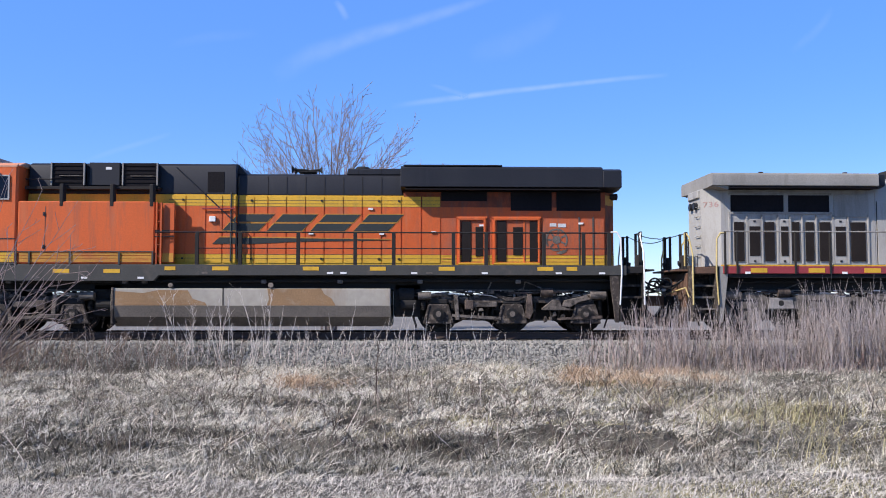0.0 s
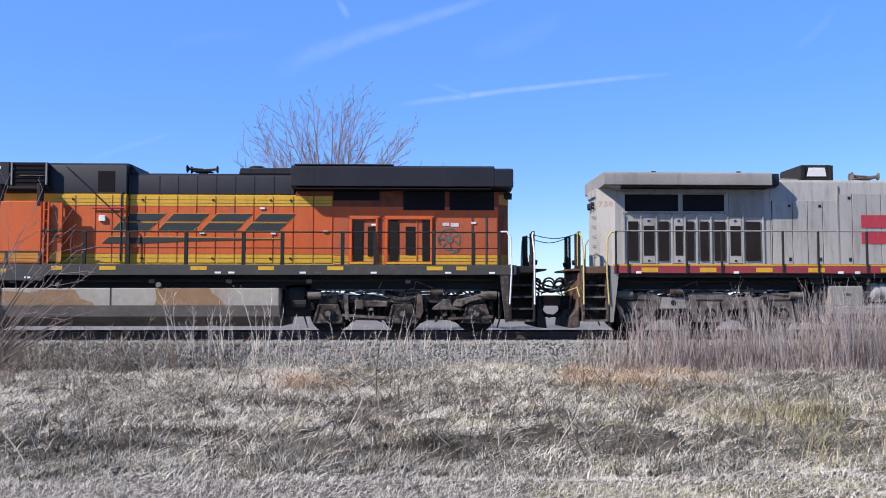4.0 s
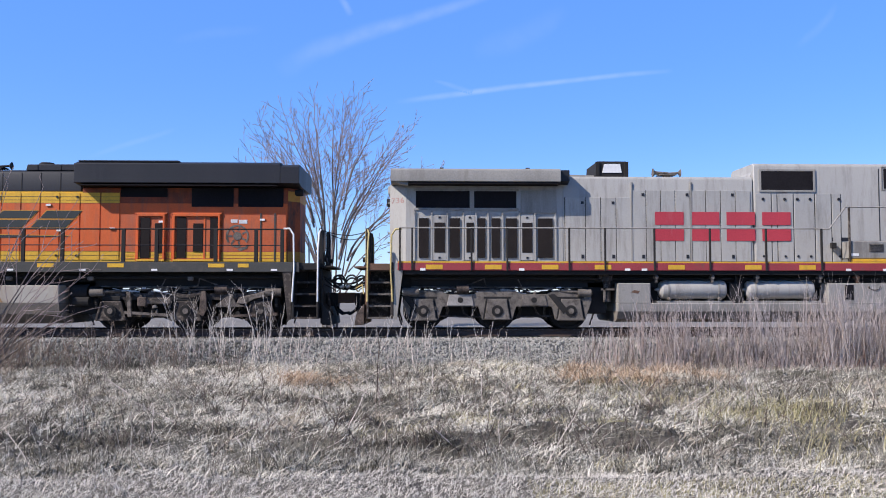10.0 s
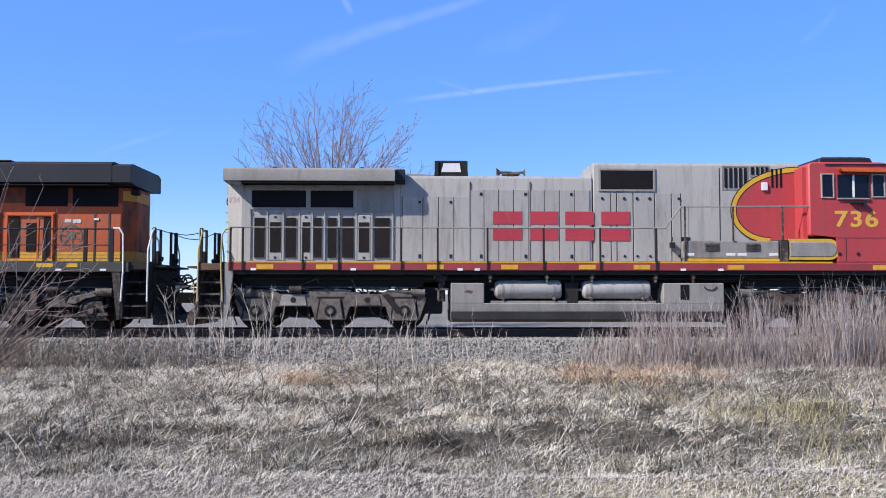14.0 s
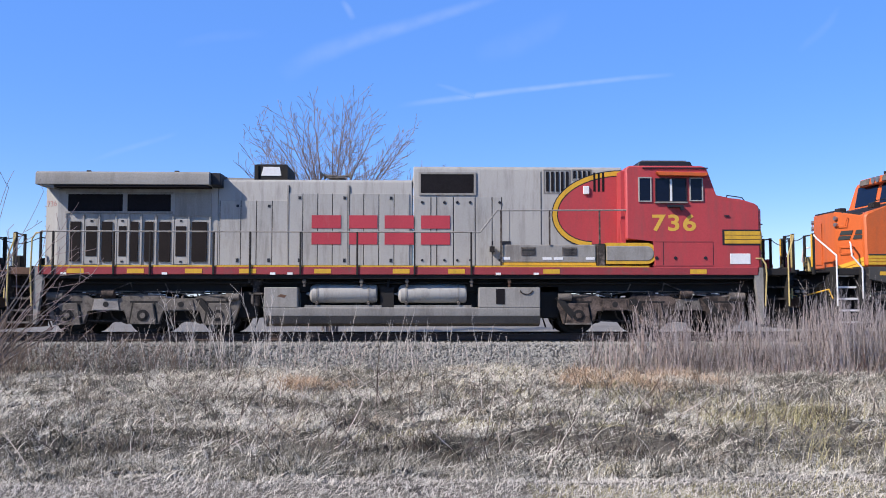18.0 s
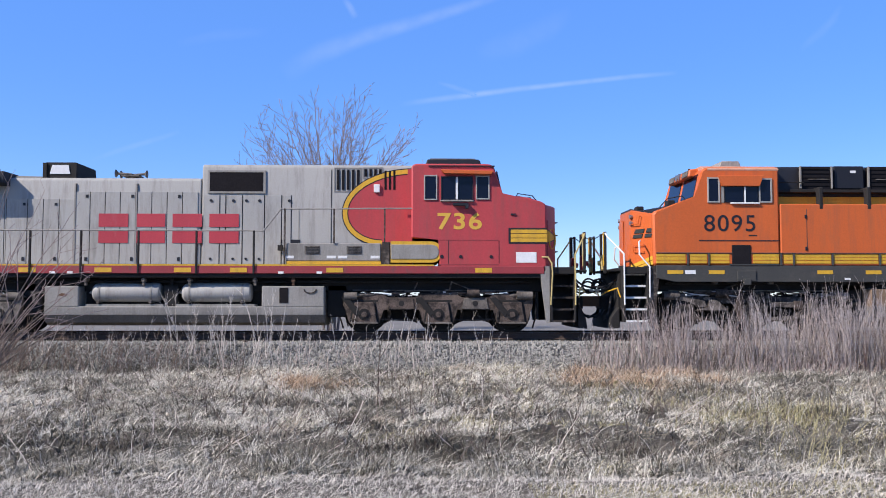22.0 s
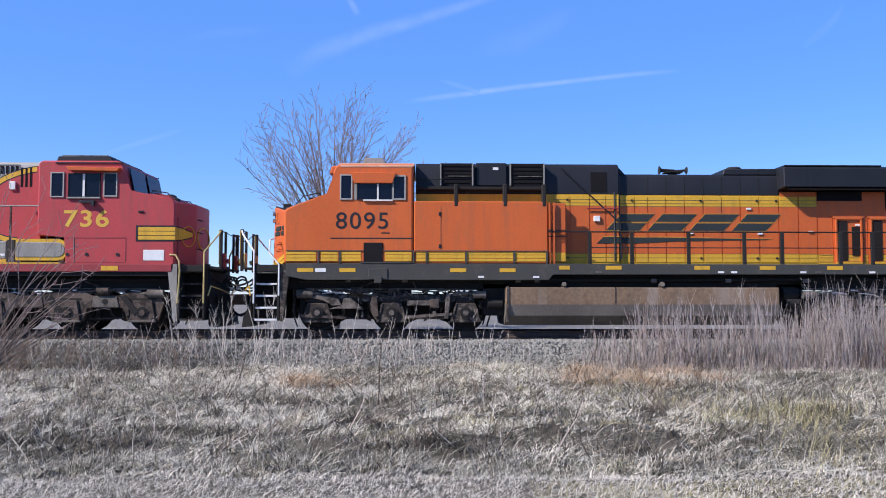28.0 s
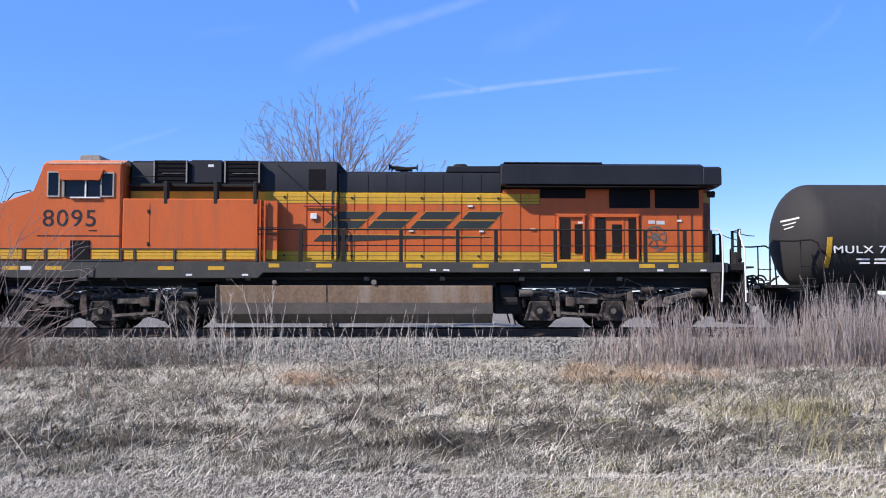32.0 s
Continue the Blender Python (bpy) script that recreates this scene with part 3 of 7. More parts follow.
def coupler(loco, u, e):
    s = S().box(u - e * 0.95, u - e * 0.22, -0.09, 0.09, 0.74, 0.94, bev=0.02)
    s.prism([(u - e * 0.26, -0.16), (u + e * 0.02, -0.19), (u + e * 0.05, -0.06), (u - e * 0.06, 0.0), (u + e * 0.06, 0.08), (u + e * 0.04, 0.18), (u - e * 0.26, 0.15)], 0.70, 0.99, "z", bev=0.015)
    part("coupler", s, RUST, loco, "rusty steel coupler")


def hoses(loco, u, e):
    """Air hoses and cables hanging between the ends, in loops."""
    for k, y in enumerate((-0.92, -0.66, 0.62, 0.9)):
        drop = 0.22 + 0.07 * (k % 3)
        pts = [(u - e * (0.58 - 0.58 * i / 10), y + 0.05 * math.sin(0.7 * i + k), 1.44 - 0.05 * (k % 2) - drop * math.sin(math.pi * i / 10 * 0.62)) for i in range(11)]
        part("air_hose", S().tube(pts, 0.026, 6), RUBBER, loco)
    for y, r, zc, c in ((-0.7, 0.15, 1.33, 0.16), (0.55, 0.13, 1.36, 0.34)):
        pts = [(u - e * c + r * math.cos(q), y + 0.02 * q, zc + r * math.sin(q) - 0.012 * q) for q in np.linspace(0, 9.4, 24)]
        part("coiled_cable", S().tube(pts, 0.024, 6), RUBBER, loco)
    for y in (-0.32, 0.32):
        pts = [(u - e * 0.5, y, 0.98), (u - e * 0.38, y + 0.02, 0.80), (u - e * 0.26, y, 0.52), (u - e * 0.10, y - 0.02, 0.40), (u, y, 0.44)]
        part("brake_hose", S().tube(pts, 0.032, 7), RUBBER, loco)
        part("cut_lever", S().tube([(u - e * 0.45, y * 2.2, 1.0), (u - e * 0.40, y * 2.2, 0.6), (u - e * 0.32, y * 2.0, 0.36)], 0.03, 6), IRON, loco)
    part("hose_coupling", S().box(u - e * 0.14, u - e * 0.02, -0.74, -0.64, 1.10, 1.18, bev=0.02), STEEL, loco)
    part("draft_gear", S().box(u - e * 0.68, u - e * 0.24, -0.32, 0.32, 0.62, 0.98, bev=0.03), BLACK, loco)


def end_gear(loco, u_body, u_end, e, deck, tone, plate, rail_tone, post_tone, nosing, rise=0.86, reach=0.62, box_tone=None):
    """Platform, steps, posts and handrails at one end; e is +1 towards +x."""
    a, b = u_body, u_end
    part("end_platform", S().box(b - e * 0.68, b - e * 0.28, -1.12, 1.12, deck - 0.15, deck - 0.10, bev=0.008).box(a, b - e * 0.66, -1.45, 1.45, deck - 0.22, deck - 0.04, bev=0.01), plate, loco)
    part("pilot_plate", S().box(b - e * 0.62, b - e * 0.56, -1.05, 1.05, 0.16, deck - 0.2, bev=0.01), plate, loco)
    part("snowplow", S().prism([(b - e * 0.56, 0.14), (b - e * 0.30, 0.12), (b - e * 0.34, 0.40), (b - e * 0.56, 0.70)], -1.25, 1.25, "y", bev=0.01), BLACK if plate is BLACK else IRON_BROWN, loco)
    part("buffer_beam", S().box(b - e * 0.70, b - e * 0.58, -1.1, 1.1, 1.02, 1.60, bev=0.02), plate, loco)
    u0, u1 = b - e * 1.26, b - e * 0.68
    up = b - e * reach
    well_tone = IRON if plate is RUST else plate
    for k in (-1, 1):
        well = part("stepwell", S().box(u0 - e * 0.06, u0, 0.85 * k, 1.5 * k, 0.30, deck, bev=0.008).box(u1, u1 + e * 0.05, 0.85 * k, 1.45 * k, 0.30, deck, bev=0.008)
                    .box(u0, u1, 0.85 * k, 0.88 * k, 0.3, deck - 0.05), well_tone, loco)
        for i in range(5):
            z = 0.34 + i * 0.31
            y = 1.48 - 0.07 * i
            part("step", S().box(u0, u1, (y - 0.26) * k, y * k, z - 0.03, z, bev=0.005).box(u0, u1, (y - 0.012) * k, (y + 0.006) * k, z - 0.04, z + 0.012, 1), [well_tone, nosing], well)
        part("corner_post", S().prism([(u0 - e * 0.34, deck - 0.02), (u0 - e * 0.08, deck - 0.02), (u0 - e * 0.08, 0.28), (u0 - e * 0.16, 0.28)], 1.36 * k, 1.50 * k, "y"), tone, loco)
        top = deck + (rise or 0)
        r1 = None if rise is None else S().tube([(u0 - e * 0.28, 1.5 * k, top), (u0 - e * 0.12, 1.52 * k, top), (u0 - e * 0.02, 1.53 * k, top - 0.16), (u0 - e * 0.0, 1.53 * k, deck - 0.2), (u0 - e * 0.05, 1.53 * k, 0.75)], 0.022, 8)
        if r1:
            part("step_handrail", r1, rail_tone, loco, "painted tubular step handrail")
        r2 = S().tube([(up, 1.05 * k, deck + 0.88), (up - e * 0.04, 1.12 * k, deck + 0.78), (u1 + e * 0.03, 1.46 * k, deck + 0.30), (u1 + e * 0.03, 1.48 * k, 0.75)], 0.022, 8)
        part("step_handrail", r2, rail_tone, loco, "painted tubular step handrail")
        part("end_post", S().box(up - 0.04, up + 0.035, 0.96 * k, 1.05 * k, deck - 0.2, deck + 0.92, bev=0.01).box(up - 0.055, up - 0.041, 0.97 * k, 1.05 * k, deck, deck + 0.9, 1), [BLACK, post_tone], loco)
        part("end_post", S().box(up - 0.03, up + 0.03, 0.44 * k, 0.52 * k, deck - 0.2, deck + 0.90, bev=0.01), BLACK, loco)
        part("end_rail", S().tube([(up, 1.0 * k, deck + 0.88), (up, 0.48 * k, deck + 0.88)], 0.018), BLACK, loco)
        part("uncoupling_lever", S().tube([(b - e * 0.30, 0.2 * k, 1.02), (b - e * 0.30, 0.9 * k, 1.10), (b - e * 0.5, 1.3 * k, 1.2), (b - e * 0.55, 1.42 * k, 0.95)], 0.018), post_tone, loco)
        part("cable_receptacle", S().box(up - 0.07, up + 0.07, 0.62 * k, 0.84 * k, deck - 0.12, deck + 0.30, bev=0.03).cyl((up, 0.73 * k, deck + 0.1), (up + e * 0.14, 0.73 * k, deck + 0.08), 0.07, 10), box_tone or BLACK, loco)
    for y, sag in ((-0.48, 0.12), (0.48, 0.18)):
        chain = [(up + e * (reach * i / 8), y, deck + 0.88 - sag * math.sin(math.pi * i / 16)) for i in range(9)]
        part("safety_chain", S().tube(chain, 0.012, 5), BLACK, loco)
    coupler(loco, b, e)
    hoses(loco, b, e)


def side_rail(loco, posts, z0, top, v, tone, thick=0.035, rail_tone=None):
    """Handrail posts and one long rail along a walkway."""
    for k in (-1, 1):
        for u in posts:
            part("handrail_post", S().box(u - thick, u + thick, (v - 0.03) * k, (v + 0.03) * k, z0, top, bev=0.006), tone, loco)
        part("handrail", S().tube([(posts[0], v * k, top), (posts[-1], v * k, top)], 0.02, 8), rail_tone or tone, loco)


def slats(s, x0, x1, z0, z1, y, k, n, mi=0):
    for i in range(n):
        z = z0 + (i + 0.5) * (z1 - z0) / n
        s.box(x0, x1, y * k, (y + 0.02) * k, z - 0.006, z + 0.004, mi)
    return s


def vent_panel(parent, x0, x1, z0, z1, v, frame_tone, mesh_tone=None, name="vent"):
    for k in (-1, 1):
        part(name, S().box(x0, x1, (v - 0.02) * k, (v + 0.012) * k, z0, z1, bev=0.004), mesh_tone or VENT_BROWN, parent)


def framed_window(cab, x0, x1, z0, z1, v, frame_tone, t=0.035):
    for k in (-1, 1):
        f = S()
        for a in ((x0, x1, z0, z0 + t), (x0, x1, z1 - t, z1), (x0, x0 + t, z0 + t, z1 - t), (x1 - t, x1, z0 + t, z1 - t)):
            f.box(a[0], a[1], (v - 0.02) * k, (v + 0.03) * k, a[2], a[3])
        w = part("window", f, frame_tone, cab, "side window with a painted frame")
        part("pane", S().box(x0 + t, x1 - t, (v - 0.02) * k, (v + 0.010) * k, z0 + t, z1 - t), GLASS, w)


def fuel_tank(loco, u0, u1, top, mid, low, bottom, tone, low_tone):
    p = [(-1.44, top), (-1.44, mid), (-1.37, low), (-0.98, bottom), (0.98, bottom), (1.37, low), (1.44, mid), (1.44, top)]
    s = S().prism(p, u0, u1, "x", bev=0.02)
    tank = part("fuel_tank", s, tone, loco, "weathered steel fuel tank")
    # a thin darker shell over the tank's lower faces
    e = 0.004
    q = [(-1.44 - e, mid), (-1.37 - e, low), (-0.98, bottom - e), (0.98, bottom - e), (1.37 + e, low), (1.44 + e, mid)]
    part("tank_belly", S().prism(q, u0 - e, u1 + e, "x"), low_tone, tank, "darker underside of the tank")
    return tank


def horn(loco, u, z, tone):
    s = S().box(u - 0.10, u + 0.10, -0.1, 0.1, z - 0.12, z + 0.08).box(u - 0.24, u + 0.24, -0.2, 0.2, z + 0.06, z + 0.09)
    for d, y, l in ((-1, -0.12, 0.36), (-1, 0.12, 0.30), (1, 0.0, 0.34)):
        s.cyl((u, y, z + 0.12), (u + d * l, y, z + 0.14), 0.03, 8, 0, 0.035).cyl((u + d * l, y, z + 0.14), (u + d * (l + 0.06), y, z + 0.14), 0.045, 10, 0, 0.115)
    s.tube([(u, -0.14, z + 0.12), (u, 0.14, z + 0.12)], 0.03)
    part("air_horn", s, tone, loco)


def beside(pts, c, side):
    """The share of a convex outline on one side of the upright line at c."""
    out = []
    for (x0, z0), (x1, z1) in zip(pts, pts[1:] + pts[:1]):
        if side * (x0 - c) >= 0:
            out.append((x0, z0))
        if (x0 - c) * (x1 - c) < 0:
            out.append((c, z0 + (z1 - z0) * (c - x0) / (x1 - x0)))
    return out


def painted(s, pts, v, thick, step, mi=0):
    """A painted shape on the near side at half-width v, or at a wider one before the step (where, half-width)."""
    for side, w in ((-1, step[1]), (1, v)) if step else ((0, v),):
        q = beside(pts, step[0], side) if side else pts
        if len(q) > 2:
            s.prism(q, -w - 0.003, -w - thick, "y", mi)


def slant_marks(loco, x0, x1, z0, z1, v, mat, edge, lean, label, step=None):
    """Four bold plain blocks of a painted marking, each of two bars, with a thin pale edge."""
    w, h = (x1 - x0) / 4, z1 - z0
    for i in range(4):
        a = x0 + i * w
        b = a + w * 0.80
        s = S()
        for f0, f1 in ((0.0, 0.45), (0.55, 1.0)):
            za, zb = z0 + f0 * h, z0 + f1 * h
            bar = [(a + lean * f0 * h, za), (b + lean * f0 * h, za), (b + lean * f1 * h, zb), (a + lean * f1 * h, zb)]
            if edge:
                g = 0.02
                painted(s, [(bar[0][0] - g, za - g), (bar[1][0] + g, za - g), (bar[2][0] + g, zb + g), (bar[3][0] - g, zb + g)], v, 0.006, step, 1)
            painted(s, bar, v, 0.010, step)
        part("painted_marking", s, [mat, edge or mat], loco, label)


def modern_locomotive(name, label, orange, tank_tone, number):
    """A six-axle road locomotive, nose towards -x: wide cab, side cabinet, long hood and a winged radiator housing."""
    L = tagged(thing(name), label, "locomotive", "locomotives of the train")
    deck = 1.80
    TANK_RUST = shade("tan_rust_stain", (0.27, 0.165, 0.085), 0.85, vary=0.25, dirt=(0.34, 0.27, 0.19), dirt_amount=0.25)
    stripe = YELLOW if number else YELLOW_WORN
    # frame
    part("underframe", S().box(-9.6, 9.9, -1.0, 1.0, 1.12, 1.62, bev=0.03), BLACK, L)
    for k in (-1, 1):
        part("side_sill", S().prism([(-9.5, deck), (-9.5, 1.46), (-8.98, 1.36), (-2.62, 1.36), (-2.5, 1.52), (9.75, 1.52), (9.75, deck - 0.02)], 1.36 * k, 1.515 * k, "y", bev=0.01), SILL, L, "dusty dark green side sill")
        part("skirt_pipe", S().tube([(-9.2, 1.2 * k, 1.33), (9.5, 1.2 * k, 1.40)], 0.04, 6), BLACK, L)
        for u in (-9.0, -8.6, -7.9, -5.0, -3.7, -2.2, -0.9, 1.45, 3.2, 5.0, 7.6, 8.3):
            w = 0.21 if u not in (-8.6, -2.2, 8.3) else 0.14
            part("reflector", S().box(u - w, u + w, 1.515 * k, 1.522 * k, 1.64 if u > -2.6 else 1.57, 1.74 if u > -2.6 else 1.67), WHITE if u in (-8.6,) else YELLOW, L, "yellow reflective strip")
        for u in (-4.4, -2.95, -1.3, 1.95, 2.3, 4.15, 4.55, 6.0, 7.95, 9.1):
            part("sill_tab", S().box(u - 0.08, u + 0.08, 1.515 * k, 1.523 * k, 1.55 if u > -2.6 else 1.42, 1.60 if u > -2.6 else 1.47), WHITE if u not in (-1.3, 4.55) else IRON_PALE, L, "small white stencilled tab")
        for u in (-7.9, -6.4, -3.4, -2.9, 0.2, 2.2, 4.3, 6.9):
            part("jacking_lug", S().box(u - 0.07, u + 0.07, 1.30 * k, 1.40 * k, 1.30, 1.40, bev=0.015), IRON_PALE, L)
    part("walkway", S().box(-2.6, 9.7, -1.36, 1.36, 1.62, deck - 0.03), DARK, L)
    # cab
    cabp = [(-9.56, deck), (-9.58, 3.15), (-9.50, 3.25), (-8.42, 3.59), (-8.25, 4.34), (-8.12, 4.42), (-6.18, 4.42), (-6.18, deck)]
    cab = part("cab", S().prism(cabp, -1.50, 1.50, "y", bev=0.05), orange, L, "orange wide-nose cab")
    part("cab_roof", S().prism([(-1.50, 4.36), (-1.12, 4.50), (1.12, 4.50), (1.50, 4.36)], -8.17, -6.14, "x", bev=0.02), ROOF_PALE, cab, "sun-faded pale orange roof")
    part("air_conditioner", S().prism([(-7.58, 4.48), (-7.50, 4.68), (-7.02, 4.68), (-6.94, 4.48)], -0.9, 0.6, "y", bev=0.02), SILVER_DULL, cab, "pale roof air conditioner")
    part("antenna", S().cyl((-8.05, 0.2, 4.48), (-8.05, 0.2, 4.62), 0.03, 8), BLACK, cab)
    part("antenna", S().cyl((-7.8, -0.5, 4.48), (-7.8, -0.5, 4.56), 0.06, 10), BLACK, cab)
    part("windshield", S().prism([(-8.415, 3.66), (-8.285, 4.26), (-8.265, 4.26), (-8.395, 3.66)], -1.25, -0.12, "y"), GLASS, cab)
    part("windshield", S().prism([(-8.415, 3.66), (-8.285, 4.26), (-8.265, 4.26), (-8.395, 3.66)], 0.12, 1.25, "y"), GLASS, cab)
    hb = part("headlight_box", S().prism([(-8.44, 4.22), (-8.40, 4.44), (-8.05, 4.47), (-8.05, 4.22)], -0.95, 0.95, "y", bev=0.03), orange, cab)
    for y in (-0.62, 0.62):
        part("number_board", S().prism([(-8.452, 4.26), (-8.42, 4.42), (-8.40, 4.42), (-8.432, 4.26)], y - 0.26, y + 0.26, "y"), IRON_PALE, hb, "pale number board, blank")
    for y in (-0.12, 0.12):
        part("headlight", S().cyl((-8.40, y, 4.34), (-8.46, y, 4.335), 0.09, 14), STEEL, hb)
    nh = [(-9.94, -0.58, 3.385), (-9.42, -1.38, 3.225), (-8.46, -1.38, 3.605), (-8.46, 1.38, 3.605), (-9.42, 1.38, 3.225), (-9.94, 0.58, 3.385)]
    part("nose_hood", S().faces([(x, y, z) for x, y, z in nh] + [(x, y, z - 0.09) for x, y, z in nh], [(0, 1, 2, 3, 4, 5), (11, 10, 9, 8, 7, 6)] + [((i + 1) % 6, i, 6 + i, 6 + (i + 1) % 6) for i in range(6)]), DARK, cab, "dark anti-glare panel on the nose")
    part("nose_latch", S().box(-9.75, -9.55, -0.5, -0.2, 3.36, 3.47, bev=0.02), BLACK, cab)
    part("nose_bell", S().box(-9.0, -8.8, -0.9, -0.6, 3.44, 3.60, bev=0.02), BLACK, cab)
    part("nose_rail", S().tube([(-9.3, -1.2, 3.38), (-9.1, -1.2, 3.60), (-8.7, -1.2, 3.68), (-8.6, -1.2, 3.58)], 0.014), BLACK, cab)
    framed_window(cab, -8.11, -7.78, 3.47, 4.14, 1.50, SILVER)
    framed_window(cab, -7.66, -7.13, 3.47, 3.95, 1.50, DARK, 0.016)
    framed_window(cab, -7.09, -6.74, 3.47, 3.95, 1.50, DARK, 0.016)
    framed_window(cab, -6.73, -6.38, 3.47, 4.12, 1.50, SILVER)
    for k in (-1, 1):
        part("sunshade", S().prism([(-7.83, 4.18), (-6.63, 4.18), (-6.73, 3.90), (-7.73, 3.90)], 1.49 * k, 1.60 * k, "y", bev=0.01), orange, cab)
        part("sill_ledge", S().box(-7.50, -6.72, 1.48 * k, 1.56 * k, 3.43, 3.47, bev=0.008), WHITE, cab)
        part("window_post", S().box(-7.13, -7.09, 1.50 * k, 1.54 * k, 3.47, 3.93), WHITE, cab)
        part("window_panel", S().box(-7.735, -7.665, 1.49 * k, 1.512 * k, 3.47, 4.05), SILVER_DULL, cab)
        part("roof_edge", S().prism([(1.50 * k, 4.33), (1.507 * k, 4.33), (1.507 * k, 4.37), (1.44 * k, 4.425), (1.44 * k, 4.41)], -8.1, -6.2, "x"), ROOF_PALE, cab, "sun-bleached roof edge")
        part("cab_seam", S().box(-8.35, -6.2, 1.495 * k, 1.505 * k, 2.44, 2.47), DARK, cab)
        part("vent_hatch", S().box(-7.48, -6.98, 1.48 * k, 1.53 * k, 1.83, 2.34, bev=0.01), VENT, cab, "black vent hatch")
        part("kick_plate", S().box(-7.55, -6.22, 1.50 * k, 1.53 * k, 1.80, 1.835), SILL, cab)
        part("step_bracket", S().box(-7.35, -6.85, 1.50 * k, 1.54 * k, 1.38, 1.66, bev=0.01).box(-7.2, -7.0, 1.52 * k, 1.58 * k, 1.28, 1.45, bev=0.01), SILL, cab)
        for a, b in ((-9.5, -8.72), (-8.6, -8.15), (-8.08, -7.55), (-6.92, -6.22)):
            st = S()
            for i in range(3):
                st.box(a, b, 1.50 * k, 1.512 * k, 1.85 + 0.088 * i, 1.925 + 0.088 * i, bev=0.004)
            part("yellow_stripe", st, YELLOW, cab, "three thin yellow stripes")
        part("nose_handrail", S().tube([(-9.84, 1.20 * k, 2.47), (-9.93, 1.42 * k, 2.42), (-9.94, 1.5 * k, 2.08), (-9.68, 1.53 * k, 1.76), (-9.68, 1.53 * k, 0.95)], 0.022, 8), WHITE, L)
    front = [(-9.50, -1.47), (-9.98, -0.62), (-9.98, 0.62), (-9.50, 1.47)]
    nv = [(x, y, deck - 0.02) for x, y in front] + [(x + 0.02, y, 3.17 if x > -9.6 else 3.36) for x, y in front]
    part("nose_front", S().faces(nv, [(3, 2, 1, 0), (0, 1, 5, 4), (1, 2, 6, 5), (2, 3, 7, 6), (3, 0, 4, 7), (4, 5, 6, 7)], bev=0.035), orange, cab)
    part("nose_door", S().box(-10.0, -9.975, 0.1, 0.55, 1.9, 3.1, bev=0.008), orange, cab)
    def chamfer(q, d=0.0):
        return -9.50 - 0.48 * q - 0.87 * d, -1.47 + 0.85 * q - 0.49 * d

    for k in (-1, 1):
        sb = S()
        for i in range(2):
            z0, z1, dz = 1.86 + 0.125 * i, 1.965 + 0.125 * i, -0.26
            v = [(chamfer(q, d)[0], -k * chamfer(q, d)[1], z) for d in (0.014, 0.0) for q, z in ((0.0, z0), (0.96, z0 + dz), (0.96, z1 + dz), (0.0, z1))]
            sb.faces(v, [(0, 1, 2, 3), (7, 6, 5, 4), (0, 4, 5, 1), (1, 5, 6, 2), (2, 6, 7, 3), (3, 7, 4, 0)])
        part("yellow_stripe", sb, YELLOW, cab, "yellow stripes sweeping down the nose")
        lamp = chamfer(0.93)
        for z in (3.16, 2.98):
            part("nose_lamp", S().cyl((lamp[0] + 0.02, -k * lamp[1], z), (lamp[0] - 0.05, -k * (lamp[1] - 0.02), z), 0.055, 12), STEEL, cab, "small round nose lamp")
        grab = [(chamfer(q, d)[0], -k * chamfer(q, d)[1], z) for q, z, d in ((0.42, 2.36, 0.0), (0.42, 2.36, 0.05), (0.80, 2.36, 0.05), (0.80, 2.18, 0.05), (0.42, 2.18, 0.05), (0.42, 2.18, 0.0))]
        part("nose_grab", S().tube(grab, 0.012, 5), orange, cab)
        rung = [(chamfer(q, d)[0], -k * chamfer(q, d)[1], z) for q, z, d in ((0.55, 3.14, 0.0), (0.55, 3.14, 0.06), (0.60, 2.94, 0.06), (0.86, 2.94, 0.06), (0.86, 2.94, 0.0))]
        part("nose_grab", S().tube(rung, 0.012, 5), orange, cab)
    for a, b, sh in ((0.10, 0.36, 0.05), (0.46, 0.82, 0.05)):
        mk = S()
        for z0, z1, s0, s1 in ((2.56, 2.66, 0.06, 0.02), (2.69, 2.80, 0.0, -0.05)):
            v = [(*chamfer(q, d), z) for d in (0.012, 0.0) for q, z in ((a + s0, z0), (b + s0, z0), (b + s1, z1), (a + s1, z1))]
            mk.faces(v, [(0, 1, 2, 3), (7, 6, 5, 4), (0, 4, 5, 1), (1, 5, 6, 2), (2, 6, 7, 3), (3, 7, 4, 0)])
        part("nose_marking", mk, LOGO_GREEN, cab, "small dark slanted marking, plain bars")
    if number:
        lettering("road_number", number, -8.21, -6.84, 2.70, 3.14, -1.502, DARK, cab, "dark painted number on the cab side", 0.004)
        part("data_plate", S().box(-7.02, -6.80, -1.506, -1.50, 2.58, 2.61), DARK, cab)
    # cabinet behind the cab
    ebox = part("equipment_cabinet", S().box(-6.16, -2.63, -1.49, 1.49, deck, 3.44, bev=0.025), orange, L, "orange full-width equipment cabinet")
